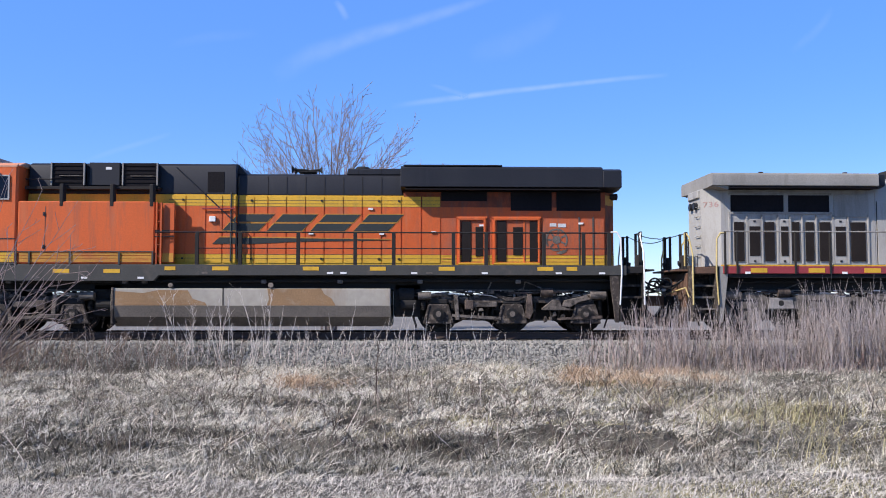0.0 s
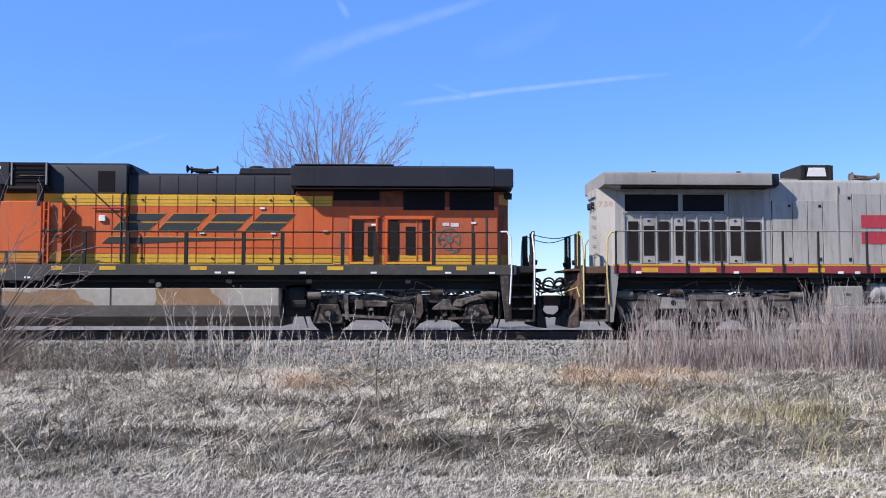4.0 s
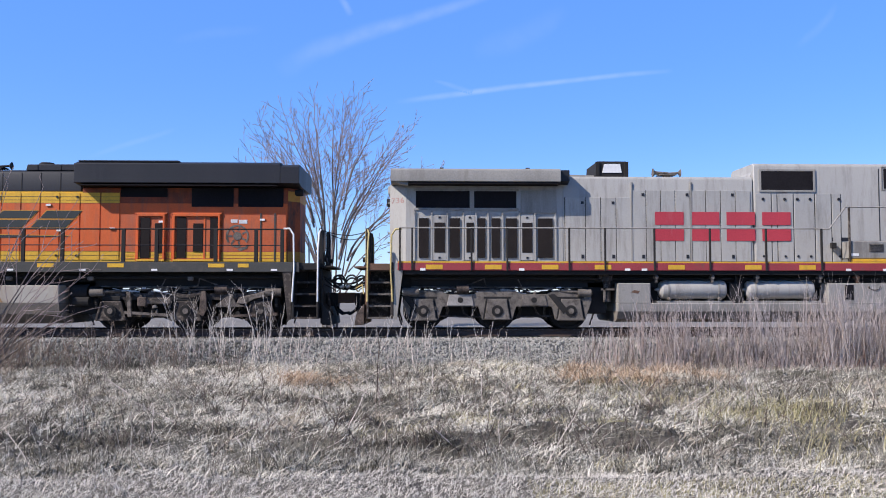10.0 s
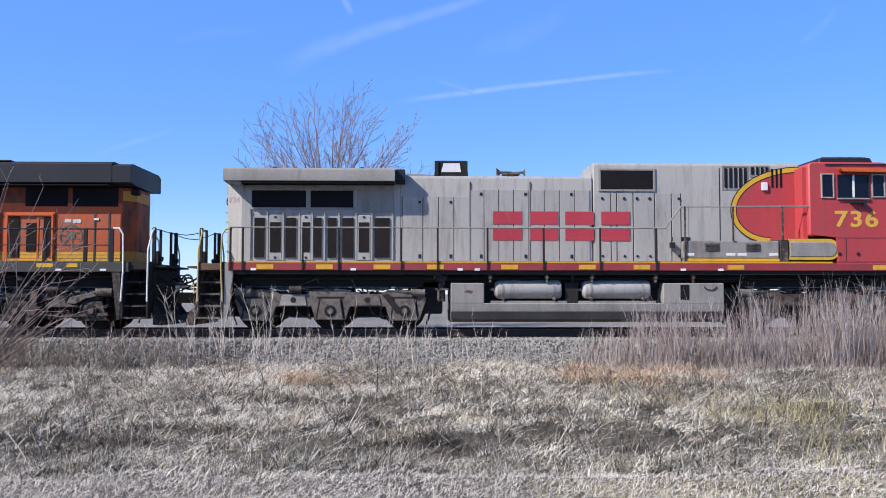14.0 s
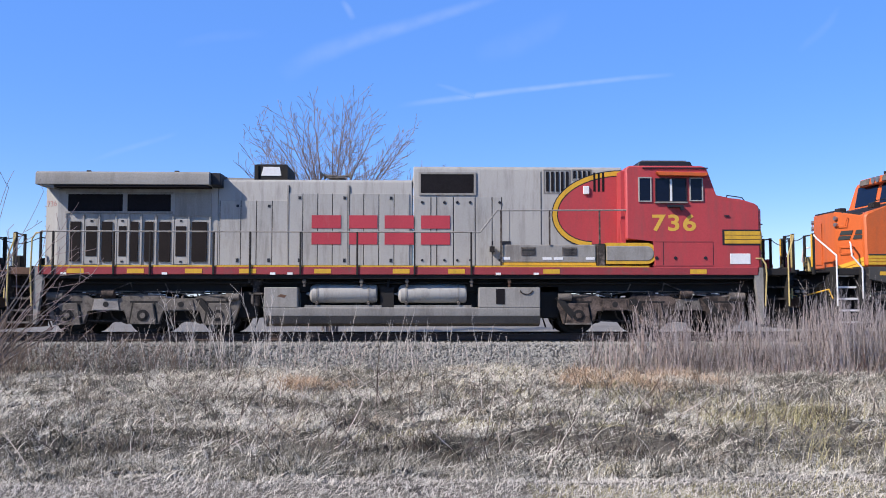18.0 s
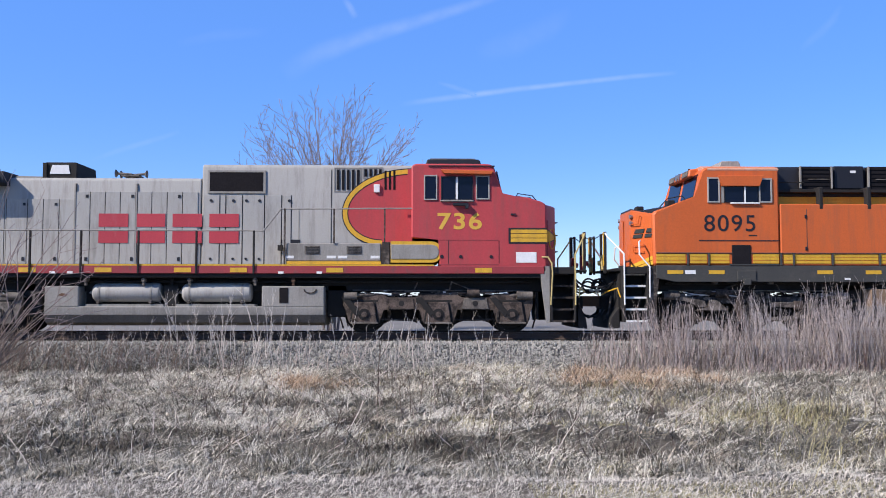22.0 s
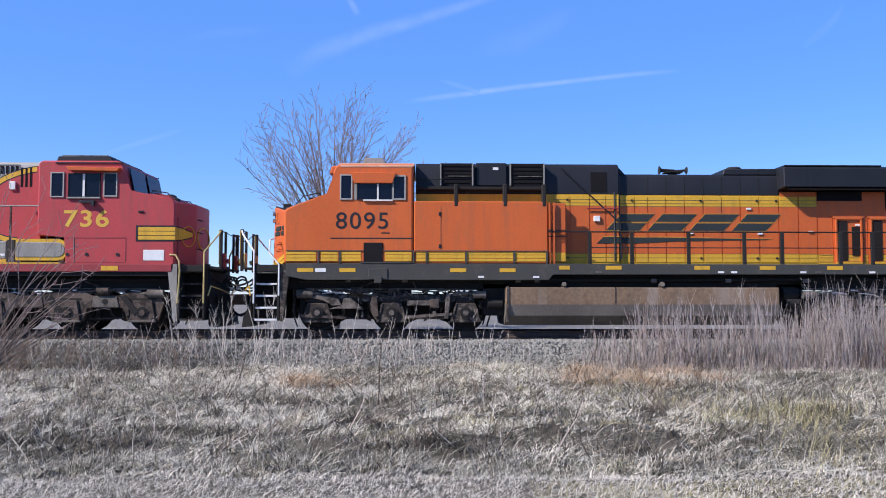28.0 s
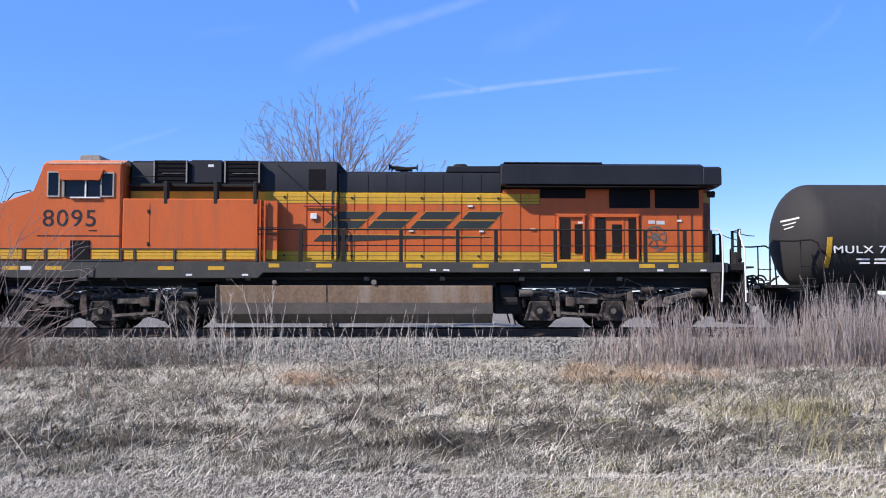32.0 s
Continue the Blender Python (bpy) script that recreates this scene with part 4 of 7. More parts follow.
    for k in (-1, 1):
        for u in (-5.45,):
            part("panel_seam", S().box(u - 0.008, u + 0.008, 1.485 * k, 1.494 * k, 2.2, 3.3), SILL, ebox)
        for u in (-5.48,):
            for z in (2.25, 3.1):
                part("hinge", S().box(u - 0.03, u + 0.03, 1.49 * k, 1.515 * k, z - 0.05, z + 0.05, bev=0.008), DARK, ebox)
        for a, b in ((-6.1, -5.85), (-5.80, -4.82), (-4.76, -3.55), (-3.50, -2.68)):
            st = S()
            for i in range(3):
                st.box(a, b, 1.49 * k, 1.502 * k, 1.85 + 0.088 * i, 1.925 + 0.088 * i, bev=0.004)
            part("yellow_stripe", st, stripe, ebox, "three thin yellow stripes")
        part("low_rail", S().tube([(-9.5, 1.515 * k, 2.125), (-2.63, 1.515 * k, 2.125)], 0.014, 6), SILL, L)
        for u in (-8.66, -8.1, -6.17, -5.83, -4.79, -3.52, -2.66):
            part("low_rail_post", S().box(u - 0.022, u + 0.022, 1.5 * k, 1.53 * k, 1.8, 2.13), SILL, L)
    # hood: colour bands one above the other
    for z0, z1, m, nm in ((deck - 0.03, 2.09, YELLOW, "hood_base"), (2.09, 3.38, orange, "hood_side"), (3.38, 3.69, YELLOW, "hood_band")):
        part(nm, S().box(-6.12, -0.62, -1.0, 1.0, z0, z1), m, L)
        part(nm, S().box(-0.62, 3.86 if m is YELLOW and z0 > 3 else 9.33, -0.85, 0.85, z0, z1), m, L)
    tops = [(-0.85, 3.69), (-0.85, 4.36), (-0.74, 4.44), (0.74, 4.44), (0.85, 4.36), (0.85, 3.69)]
    part("hood_roof", S().prism([(a * 1.176, b + (0.09 if b > 3.7 else 0)) for a, b in tops], -6.12, -0.62, "x", bev=0.02), DARK, L, "dark hood roof")
    part("hood_roof", S().prism([(a, b - (0.16 if b > 3.7 else 0)) for a, b in tops], -0.6, 3.82, "x", bev=0.02), DARK, L, "dark hood roof")
    part("hood_step", S().prism([(-0.70, 4.53), (-0.62, 4.53), (-0.40, 4.28), (-0.70, 4.28)], -0.74, 0.74, "y"), DARK, L)
    for u in (0.20, 0.70, 1.21, 1.72, 2.23, 2.74, 3.26):
        for k in (-1, 1):
            part("roof_seam", S().box(u - 0.007, u + 0.007, 0.85 * k, 0.857 * k, 3.70, 4.20), BLACK, L)
    # grid housings along the upper hood
    for a, b in ((-5.45, -4.60), (-3.58, -2.68)):
        for k in (-1, 1):
            box = part("resistor_housing", S().box(a, b, 0.98 * k, 1.16 * k, 3.86, 4.50, bev=0.01), VENT, L)
            part("housing_post", S().box(a - 0.02, a + 0.015, 1.14 * k, 1.20 * k, 3.90, 4.50), SILVER_DULL, box)
            part("housing_post", S().box(b - 0.015, b + 0.02, 1.14 * k, 1.20 * k, 3.90, 4.50), SILVER_DULL, box)
            part("housing_slats", slats(S(), a + 0.05, b - 0.05, 3.92, 4.48, 1.16, k, 5), VENT, box)
            part("housing_bar", S().box(a + 0.2, b - 0.04, 1.17 * k, 1.19 * k, 4.14, 4.16), IRON_PALE, box)
    for k in (-1, 1):
        part("blower_housing", S().prism([(-4.5, 3.9), (-4.5, 4.52), (-3.68, 4.52), (-3.68, 3.9)], 0.98 * k, 1.11 * k, "y", bev=0.02), DARK, L)
        part("label_plate", S().box(-4.05, -3.9, 1.11 * k, 1.115 * k, 4.33, 4.40), WHITE, L)
        for u in (-5.05, -3.75, -2.72):
            part("duct", S().box(u - 0.055, u + 0.055, 1.3 * k, 1.5 * k, 3.30, 3.90, bev=0.02).box(u - 0.04, u + 0.04, 1.0 * k, 1.4 * k, 3.78, 3.90), BLACK, L)
        part("cable_tray", S().box(-6.1, -2.6, 1.0 * k, 1.26 * k, 3.78, 3.86, bev=0.01), BLACK, L)
        part("roof_rail", S().tube([(-6.1, 1.24 * k, 4.05), (-5.4, 1.24 * k, 4.05)], 0.015), BLACK, L)
    vent_panel(L, -1.39, -0.94, 3.75, 4.30, 0.995, DARK, VENT, "air_intake")
    # ladder and pipes behind the cabinet
    for k in (-1, 1):
        lad = S()
        for u in (-2.58, -2.46):
            lad.box(u - 0.02, u + 0.02, 1.44 * k, 1.50 * k, deck, 3.42)
        for i in range(5):
            lad.box(-2.58, -2.46, 1.46 * k, 1.49 * k, deck + 0.3 * i + 0.2, deck + 0.3 * i + 0.225)
        part("ladder", lad, orange, L)
        part("ladder_panel", S().box(-2.55, -2.14, 1.34 * k, 1.40 * k, 1.84, 3.40, bev=0.01), orange, L, "orange panel behind the ladder")
        part("ladder_stripe", S().box(-2.54, -2.15, 1.40 * k, 1.406 * k, 1.86, 2.09), stripe, L)
        for z in (2.52, 2.68):
            part("ladder_bar", S().tube([(-2.62, 1.5 * k, z), (-2.12, 1.46 * k, z)], 0.014), DARK, L)
        part("ladder_rail", S().tube([(-1.5, 1.07 * k, 3.30), (-0.64, 1.07 * k, 3.30)], 0.02), RED_DARK, L)
        part("stay_pipe", S().tube([(-2.2, 1.06 * k, 4.4), (-0.6, 1.06 * k, 2.9), (-0.58, 1.06 * k, 1.95)], 0.018), DARK, L)
        part("conduit", S().tube([(-0.75, 1.03 * k, 1.9), (-0.75, 1.03 * k, 3.75)], 0.02), SILL, L)
        part("conduit", S().tube([(-0.58, 0.88 * k, 1.9), (-0.58, 0.88 * k, 4.2)], 0.016), SILL, L)
        part("tool_box", S().box(-1.32, -1.15, 1.0 * k, 1.08 * k, 2.95, 3.10, bev=0.01), WHITE, L, "small white box")
    # hood doors with painted bands
    edges = [-2.4, -1.95, -1.42, -0.98, -0.62, -0.16, 0.20, 0.70, 1.21, 1.72, 2.23, 2.74, 3.26, 3.80, 4.34, 4.86]
    for a, b in zip(edges, edges[1:]):
        for k in (-1, 1):
            s = S()
            v = 1.018 if b < -0.6 else 0.868
            for z0, z1, mi in ((1.86, 2.09, 1), (2.09, 3.38, 0), (3.38, 3.66, 1)):
                s.box(a + 0.018, b - 0.018, (v - 0.018) * k, v * k, z0, z1, mi)
            d = part("hood_door", s, [orange, YELLOW], L)
            if k < 0 and round(a * 10) % 3 == 0:
                for z in (1.95, 3.52):
                    part("latch", S().box(b - 0.10, b - 0.05, -v - 0.022, -v, z, z + 0.05), DARK, d)
    for k in (-1, 1):
        for z in (2.09, 3.38, 3.46, 3.55, 1.98):
            part("band_edge", S().box(-0.62, 4.86, 0.868 * k, 0.872 * k, z - 0.005, z + 0.005), SILL, L)
            part("band_edge", S().box(-2.4, -0.62, 1.018 * k, 1.022 * k, z - 0.005, z + 0.005), SILL, L)
    STEP = (-0.62, 1.018)
    slant_marks(L, -0.98, 3.66, 2.72, 3.17, 0.868, LOGO_GREEN, YELLOW_WORN, 0.95, "dark green slanted marking, plain blocks", STEP)
    s = S()
    painted(s, [(-1.24, 2.36), (-0.2, 2.37), (1.0, 2.43), (3.5, 2.48), (3.5, 2.49), (0.6, 2.53), (-1.06, 2.53)], 0.868, 0.010, STEP)
    painted(s, [(-1.08, 2.535), (0.6, 2.535), (3.6, 2.493), (3.6, 2.51), (0.6, 2.56), (-1.05, 2.56)], 0.868, 0.008, STEP, 1)
    part("painted_swoosh", s, [LOGO_GREEN, YELLOW_WORN], L, "long tapering dark green stripe")
    # radiator housing with overhanging wings
    wing = [(-0.86, 3.84), (-1.30, 3.88), (-1.30, 4.39), (-1.10, 4.46), (1.10, 4.46), (1.30, 4.39), (1.30, 3.88), (0.86, 3.84)]
    s = S().prism(wing, 3.78, 9.20, "x", bev=0.012)
    s.prism([(y, z if z < 4.2 else z - 0.06) for y, z in wing], 9.20, 9.70, "x", bev=0.012)
    part("radiator_wing", s, DARK, L, "dark overhanging radiator roof")
    # black sheet covers the underside of the wing
    for k in (-1, 1):
        part("wing_under_sheet", S().box(3.9, 9.1, 0.90 * k, 1.27 * k, 3.81, 3.84), VENT, L, "black sheet under the radiator roof")
    part("radiator_roof", S().box(3.85, 6.5, -1.2, 1.2, 4.45, 4.49, bev=0.01), DARK, L)
    part("radiator_body", S().prism([(3.85, 0.84), (9.34, 0.84), (9.62, 0.55), (9.62, -0.55), (9.34, -0.84), (3.85, -0.84)], deck - 0.03, 3.8, "z"), orange if number else WING_SHADED, L)
    # rear faces carry soot plus painted shade, being turned from the sun
    part("rear_end", S().prism([(9.342, 0.842), (9.625, 0.555), (9.625, -0.555), (9.342, -0.842)], deck, 3.79, "z"), SOOT_AND_SHADE, L, "orange rear end darkened for soot and shade")
    for z0, z1, m in ((deck, 2.09, YELLOW_WORN), (3.45, 3.72, YELLOW_WORN)):
        part("end_band", S().prism([(9.345, 0.845), (9.63, 0.56), (9.63, -0.56), (9.345, -0.845)], z0, z1, "z"), m, L)
    for a, b, z0 in ((4.87, 6.11, 3.55), (6.76, 7.88, 3.29), (8.01, 9.22, 3.29)):
        vent_panel(L, a, b, z0, 3.80, 0.85, DARK, VENT, "radiator_screen")
    for k in (-1, 1):
        for a, b in ((4.88, 5.28), (5.31, 6.08), (6.13, 6.24), (6.27, 7.55), (7.60, 8.6), (8.64, 9.3)):
            s = S()
            for z0, z1, mi in ((1.82, 2.08, 1), (2.08, 3.08, 0)):
                s.box(a, b, 0.84 * k, (0.875 if b - a > 0.6 else 0.86) * k, z0, z1, mi)
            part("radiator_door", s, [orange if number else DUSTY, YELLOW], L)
        for z in (1.90, 1.99, 2.085):
            part("band_edge", S().box(4.88, 9.3, 0.876 * k, 0.880 * k, z - 0.006, z + 0.006), RED_DARK, L)
        for u in (5.31, 6.08, 6.27, 7.12, 7.55, 8.62, 9.0):
            part("door_strap", S().box(u - 0.02, u + 0.02, 0.875 * k, 0.89 * k, 1.84, 3.12), SILL if u > 8 else orange, L)
        for a, b in ((5.33, 6.07), (6.29, 7.54)):
            part("door_frame", S().box(a, b, 0.875 * k, 0.93 * k, 3.03, 3.10, bev=0.006).box(a, b, 0.875 * k, 0.93 * k, 1.82, 1.88, 1, bev=0.006)
                 .box(a, a + 0.05, 0.875 * k, 0.93 * k, 1.88, 3.03, bev=0.006).box(b - 0.05, b, 0.875 * k, 0.93 * k, 1.88, 3.03, bev=0.006), [orange, YELLOW], L)
        part("door_header", S().box(5.28, 6.12, 0.86 * k, 0.92 * k, 3.08, 3.13).box(6.24, 7.58, 0.86 * k, 0.92 * k, 3.08, 3.13), orange, L)
    for a, b, z0, z1 in ((5.42, 5.67, 1.90, 2.99), (5.80, 6.05, 2.05, 2.84), (6.39, 6.63, 1.91, 3.01), (6.82, 7.08, 2.08, 2.84), (7.27, 7.53, 1.91, 3.0)):
        vent_panel(L, a, b, z0, z1, 0.885, orange)
    ring = S()
    for i in range(20):
        if i in (12, 16, 17):
            continue
        q0, q1 = i * 0.314, (i + 1) * 0.314
        ring.prism([(8.0 + r * math.cos(q), 2.50 + r * math.sin(q)) for r, q in ((0.31, q0), (0.31, q1), (0.26, q1), (0.26, q0))], -0.876, -0.884, "y")
    for i in range(7):
        q = 0.45 + i * 0.9
        ring.prism([(8.0 + r * math.cos(q + d), 2.50 + r * math.sin(q + d)) for r, d in ((0.14, -0.22), (0.27, -0.07), (0.27, 0.07), (0.14, 0.22))], -0.876, -0.882, "y")
    ring.prism([(8.0 + 0.12 * math.cos(q * 0.785), 2.50 + 0.12 * math.sin(q * 0.785)) for q in range(8)], -0.876, -0.886, "y")
    ring.prism([(7.98, 2.14), (8.10, 2.10), (8.26, 2.16), (8.30, 2.25), (8.12, 2.20)], -0.876, -0.882, "y")
    part("round_emblem", ring, IRON_PALE, L, "worn round grey sticker, plain")
    part("data_label", S().box(7.82, 8.00, -0.885, -0.876, 2.86, 2.95), GLINT, L, "scuffed silver label")
    part("data_label", S().box(8.04, 8.26, -0.885, -0.876, 2.84, 2.94), GLINT, L, "scuffed silver label")
    for u, z in ((5.9, 2.86), (6.9, 3.03), (3.2, 2.62), (4.6, 2.67), (1.3, 2.63), (8.6, 2.92), (2.9, 3.30)):
        part("warning_label", S().box(u, u + 0.13, -0.90, -0.875, z, z + 0.05), WHITE, L, "small white label")
    # roof fittings
    horn(L, 1.15, 4.36, BLACK)
    part("stack_housing", S().prism([(2.30, 4.26), (2.34, 4.43), (3.79, 4.44), (3.79, 4.26)], -0.80, 0.80, "y", bev=0.02), DARK, L, "dark raised exhaust housing")
    part("exhaust_dome", S().lathe([(0, 0.21), (0.05, 0.21), (0.09, 0.17), (0.10, 0.02)], (2.72, -0.45, 4.43), (0, 0, 1), 14), BLACK, L)
    for u in (2.62, 3.24):
        part("housing_seam", S().box(u - 0.008, u + 0.008, -0.809, -0.78, 4.28, 4.42), BLACK, L)
    part("marker_lamp", S().cyl((9.5, -0.62, 3.70), (9.72, -0.62, 3.70), 0.09, 12), BLACK, L)
    # handrails, tank, trucks, ends
    side_rail(L, [-1.52, -0.40, 1.11, 2.60, 3.61, 5.18, 6.04, 7.57, 8.62, 9.3], deck - 0.25, 2.64, 1.48, BLACK, 0.048)
    for k in (-1, 1):
        part("knee_rail", S().tube([(-1.52, 1.48 * k, 2.22), (9.3, 1.48 * k, 2.22)], 0.014), DARK, L)
        part("stair_rail", S().tube([(-2.62, 1.5 * k, 2.64), (-1.52, 1.48 * k, 2.64)], 0.018), DARK, L)
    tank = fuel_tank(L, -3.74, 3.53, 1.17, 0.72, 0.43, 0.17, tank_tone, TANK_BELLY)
    for k in (-1, 1):
        if not number:
            part("rust_patch", S().prism([(0.30, 0.725), (0.36, 0.9), (0.31, 1.165), (1.72, 1.165), (1.80, 1.02), (1.98, 0.92), (2.10, 0.725)], 1.44 * k, 1.445 * k, "y"), TANK_RUST, tank, "tan rust patch")
            part("rust_patch", S().prism([(-3.64, 0.725), (-3.64, 1.10), (-2.9, 1.05), (-2.5, 1.13), (-1.75, 1.12), (-1.62, 0.90), (-1.3, 0.80), (-1.25, 0.725)], 1.44 * k, 1.445 * k, "y"), TANK_RUST, tank, "tan rust patch")
        part("tank_seam", S().box(-0.85, -0.82, 1.43 * k, 1.45 * k, 0.72, 1.17), IRON, tank)
        part("tank_strap", S().box(-3.72, -3.66, 1.0 * k, 1.47 * k, 0.25, 1.2, bev=0.01), IRON, tank)
        for u, r in ((0.4, 0.07), (-2.2, 0.06)):
            part("filler", S().cyl((u, 1.3 * k, 1.2), (u, 1.46 * k, 1.26), r, 10), IRON_PALE, L)
    part("air_reservoir", S().cyl((3.75, -1.0, 1.0), (4.15, -1.0, 1.0), 0.2, 12), BLACK, L)
    for e in (-1, 1):
        part("equipment_rack", S().box(e * 3.6, e * 4.35, -1.0, 1.0, 0.42, 1.3, bev=0.04).cyl((e * 3.8, -1.1, 0.75), (e * 4.2, -1.1, 0.75), 0.13, 10), BLACK, L)
    truck(L, -6.75, 1, IRON)
    truck(L, 6.75, -1, IRON)
    end_gear(L, 9.55, 10.88, 1, deck, IRON, BLACK, WHITE, BLACK, IRON)
    end_gear(L, -9.5, -10.99, -1, deck, IRON, BLACK, WHITE, YELLOW, WHITE, None, 0.24, YELLOW_DULL)
    return L


def silver_locomotive():
    """An older six-axle locomotive, nose towards +x, silver with a red and yellow front."""
    WING_GREY = shade("dark_weathered_grey_paint", (0.25, 0.238, 0.214), 0.7, vary=0.2, dirt=(0.17, 0.152, 0.13), dirt_amount=0.3, streak=DOWN)
    L = tagged(thing("locomotive"), "weathered silver diesel locomotive with a faded red cab", "locomotive", "locomotives of the train")
    deck = 1.79
    part("underframe", S().box(-9.3, 9.6, -1.0, 1.0, 1.10, 1.58, bev=0.03), BLACK, L)
    for k in (-1, 1):
        part("side_sill", S().box(-9.36, 9.5, 1.38 * k, 1.515 * k, 1.57, 1.77, bev=0.01), RED_DARK, L, "worn red side sill")
        part("sill_line", S().box(-9.36, 6.6, 1.37 * k, 1.51 * k, 1.772, 1.81), YELLOW, L, "thin yellow line")
        # black strip painted in for the shade beneath the red sill
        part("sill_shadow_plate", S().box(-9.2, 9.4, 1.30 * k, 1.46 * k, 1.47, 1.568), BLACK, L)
        for u in (-8.4, -6.85, -5.35, -3.95, -2.0, 0.05, 1.5, 4.0, 7.9):
            part("reflector", S().box(u - 0.22, u + 0.22, 1.515 * k, 1.522 * k, 1.60, 1.72), YELLOW, L, "yellow reflective strip")
        for u in (-3.3, -2.85, 2.6, 3.6, -6.1, -8.7):
            part("white_tab", S().box(u - 0.07, u + 0.07, 1.50 * k, 1.525 * k, 1.565, 1.625), WHITE, L)
        part("brake_pipe", S().tube([(-9.0, 1.15 * k, 1.36), (9.2, 1.15 * k, 1.36)], 0.035, 6), BLACK, L)
    part("walkway", S().box(-9.3, 6.0, -1.37, 1.37, 1.60, deck - 0.01), SILVER_DULL, L)
    # radiator end
    body = [(-9.60, -0.55), (-9.16, -0.86), (-4.9, -0.86), (-4.9, 0.86), (-9.16, 0.86), (-9.60, 0.55)]
    rad = part("radiator_body", S().prism(body, deck, 3.94, "z"), SILVER, L, "silver radiator housing")
    wing = [(-0.88, 3.93), (-1.36, 3.94), (-1.36, 4.24), (-1.30, 4.29), (1.30, 4.29), (1.36, 4.24), (1.36, 3.94), (0.88, 3.93)]
    part("radiator_wing", S().prism(wing, -9.56, -5.02, "x", bev=0.01), WING_GREY, L, "grey overhanging radiator roof")
    part("end_lip", S().prism([(-9.52, 3.94), (-9.10, 3.84), (-9.10, 3.94)], -1.30, -0.865, "y").prism([(-9.52, 3.94), (-9.10, 3.84), (-9.10, 3.94)], 0.865, 1.30, "y"), WING_GREY, rad, "grey gusset under the roof's end")
    part("wing_end", S().prism([(-0.9, 3.92), (-1.2, 3.96), (-1.2, 4.28), (1.2, 4.28), (1.2, 3.96), (0.9, 3.92)], -5.02, -4.76, "x", bev=0.02), DARK, L, "dark end of the radiator roof")
    # black sheet below this wing too
    for k in (-1, 1):
        part("wing_under_sheet", S().box(-9.09, -5.05, 0.90 * k, 1.33 * k, 3.88, 3.928), VENT, L, "black sheet under the radiator roof")
    for u in (-8.2, -5.9):
        part("roof_lug", S().box(u - 0.05, u + 0.05, -1.3, -1.2, 4.28, 4.32), IRON, L)
    for a, b in ((-8.89, -7.43), (-7.31, -6.16)):
        vent_panel(rad, a, b, 3.28, 3.74, 0.86, SILVER_DULL, VENT, "radiator_screen")
    for k in (-1, 1):
        part("screen_frame", S().box(-8.95, -6.1, 0.86 * k, 0.89 * k, 3.74, 3.80).box(-7.43, -7.31, 0.86 * k, 0.89 * k, 3.28, 3.74).box(-8.95, -6.1, 0.86 * k, 0.89 * k, 3.22, 3.28), SILVER_DULL, rad)
        part("side_panel", S().box(-6.04, -5.07, 0.86 * k, 0.885 * k, 3.14, 3.76, bev=0.008), SILVER_DULL, rad)
        for u in (-8.93, -8.46, -8.04, -7.6, -7.26, -6.93, -6.54, -6.08, -5.66, -5.1):
            part("door_post", S().box(u - 0.022, u + 0.022, 0.86 * k, 0.895 * k, 1.85, 3.12), SILVER, rad)
            part("hinge", S().box(u - 0.02, u + 0.02, 0.86 * k, 0.91 * k, 3.10, 3.2), SILVER_DULL, rad)
        for a, b in ((-8.46, -8.04), (-7.6, -7.26), (-6.08, -5.66)):
            part("vent_door", S().box(a + 0.03, b - 0.03, 0.86 * k, 0.885 * k, 1.86, 3.08, bev=0.008), SILVER, rad)
            for z in (1.93, 3.02):
                part("latch", S().box((a + b) / 2 - 0.03, (a + b) / 2 + 0.03, 0.885 * k, 0.90 * k, z - 0.025, z + 0.025), DARK, rad)
    for a, b, tall in ((-8.81, -8.54, 1), (-8.39, -8.10, 0), (-7.97, -7.70, 1), (-7.52, -7.32, 0), (-7.21, -7.01, 1), (-6.84, -6.61, 1), (-6.45, -6.15, 1), (-6.01, -5.73, 0), (-5.58, -5.18, 1)):
        vent_panel(rad, a, b, 1.93 if tall else 2.07, 3.0 if tall else 2.88, 0.885, SILVER)
    part("number_board", S().box(-9.66, -9.58, -0.45, 0.45, 3.70, 3.92, bev=0.02), SILVER, rad)
    for y in (-0.18, 0.18):
        part("rear_light", S().cyl((-9.59, y, 3.5), (-9.70, y, 3.5), 0.1, 12), DARK, rad)
    for i in range(6):
        part("rung", S().tube([(-9.60, -0.48, 2.1 + 0.27 * i), (-9.66, -0.48, 2.1 + 0.27 * i), (-9.66, -0.15, 2.1 + 0.27 * i), (-9.60, -0.15, 2.1 + 0.27 * i)], 0.012, 5), SILVER, rad)
    tag = lettering("small_number", "736", -0.21, 0.21, 3.42, 3.57, 0.0, RED_WASHED, rad, "small faded red number on the rear corner")
    tag.rotation_euler, tag.location = (0, 0, -math.atan2(0.31, 0.44)), (-9.382, -0.707, 0)
    # engine hood
    hood = [(-0.85, deck), (-0.85, 4.09), (-0.79, 4.16), (0.79, 4.16), (0.85, 4.09), (0.85, deck)]
    part("engine_hood", S().prism(hood, -4.9, 0.33, "x", bev=0.02), SILVER, L, "silver engine hood")
    edges = [-4.84, -4.28, -3.86, -3.44, -3.02, -2.62, -2.22, -1.82, -1.41, -1.37, -0.98, -0.57, -0.16, 0.26]
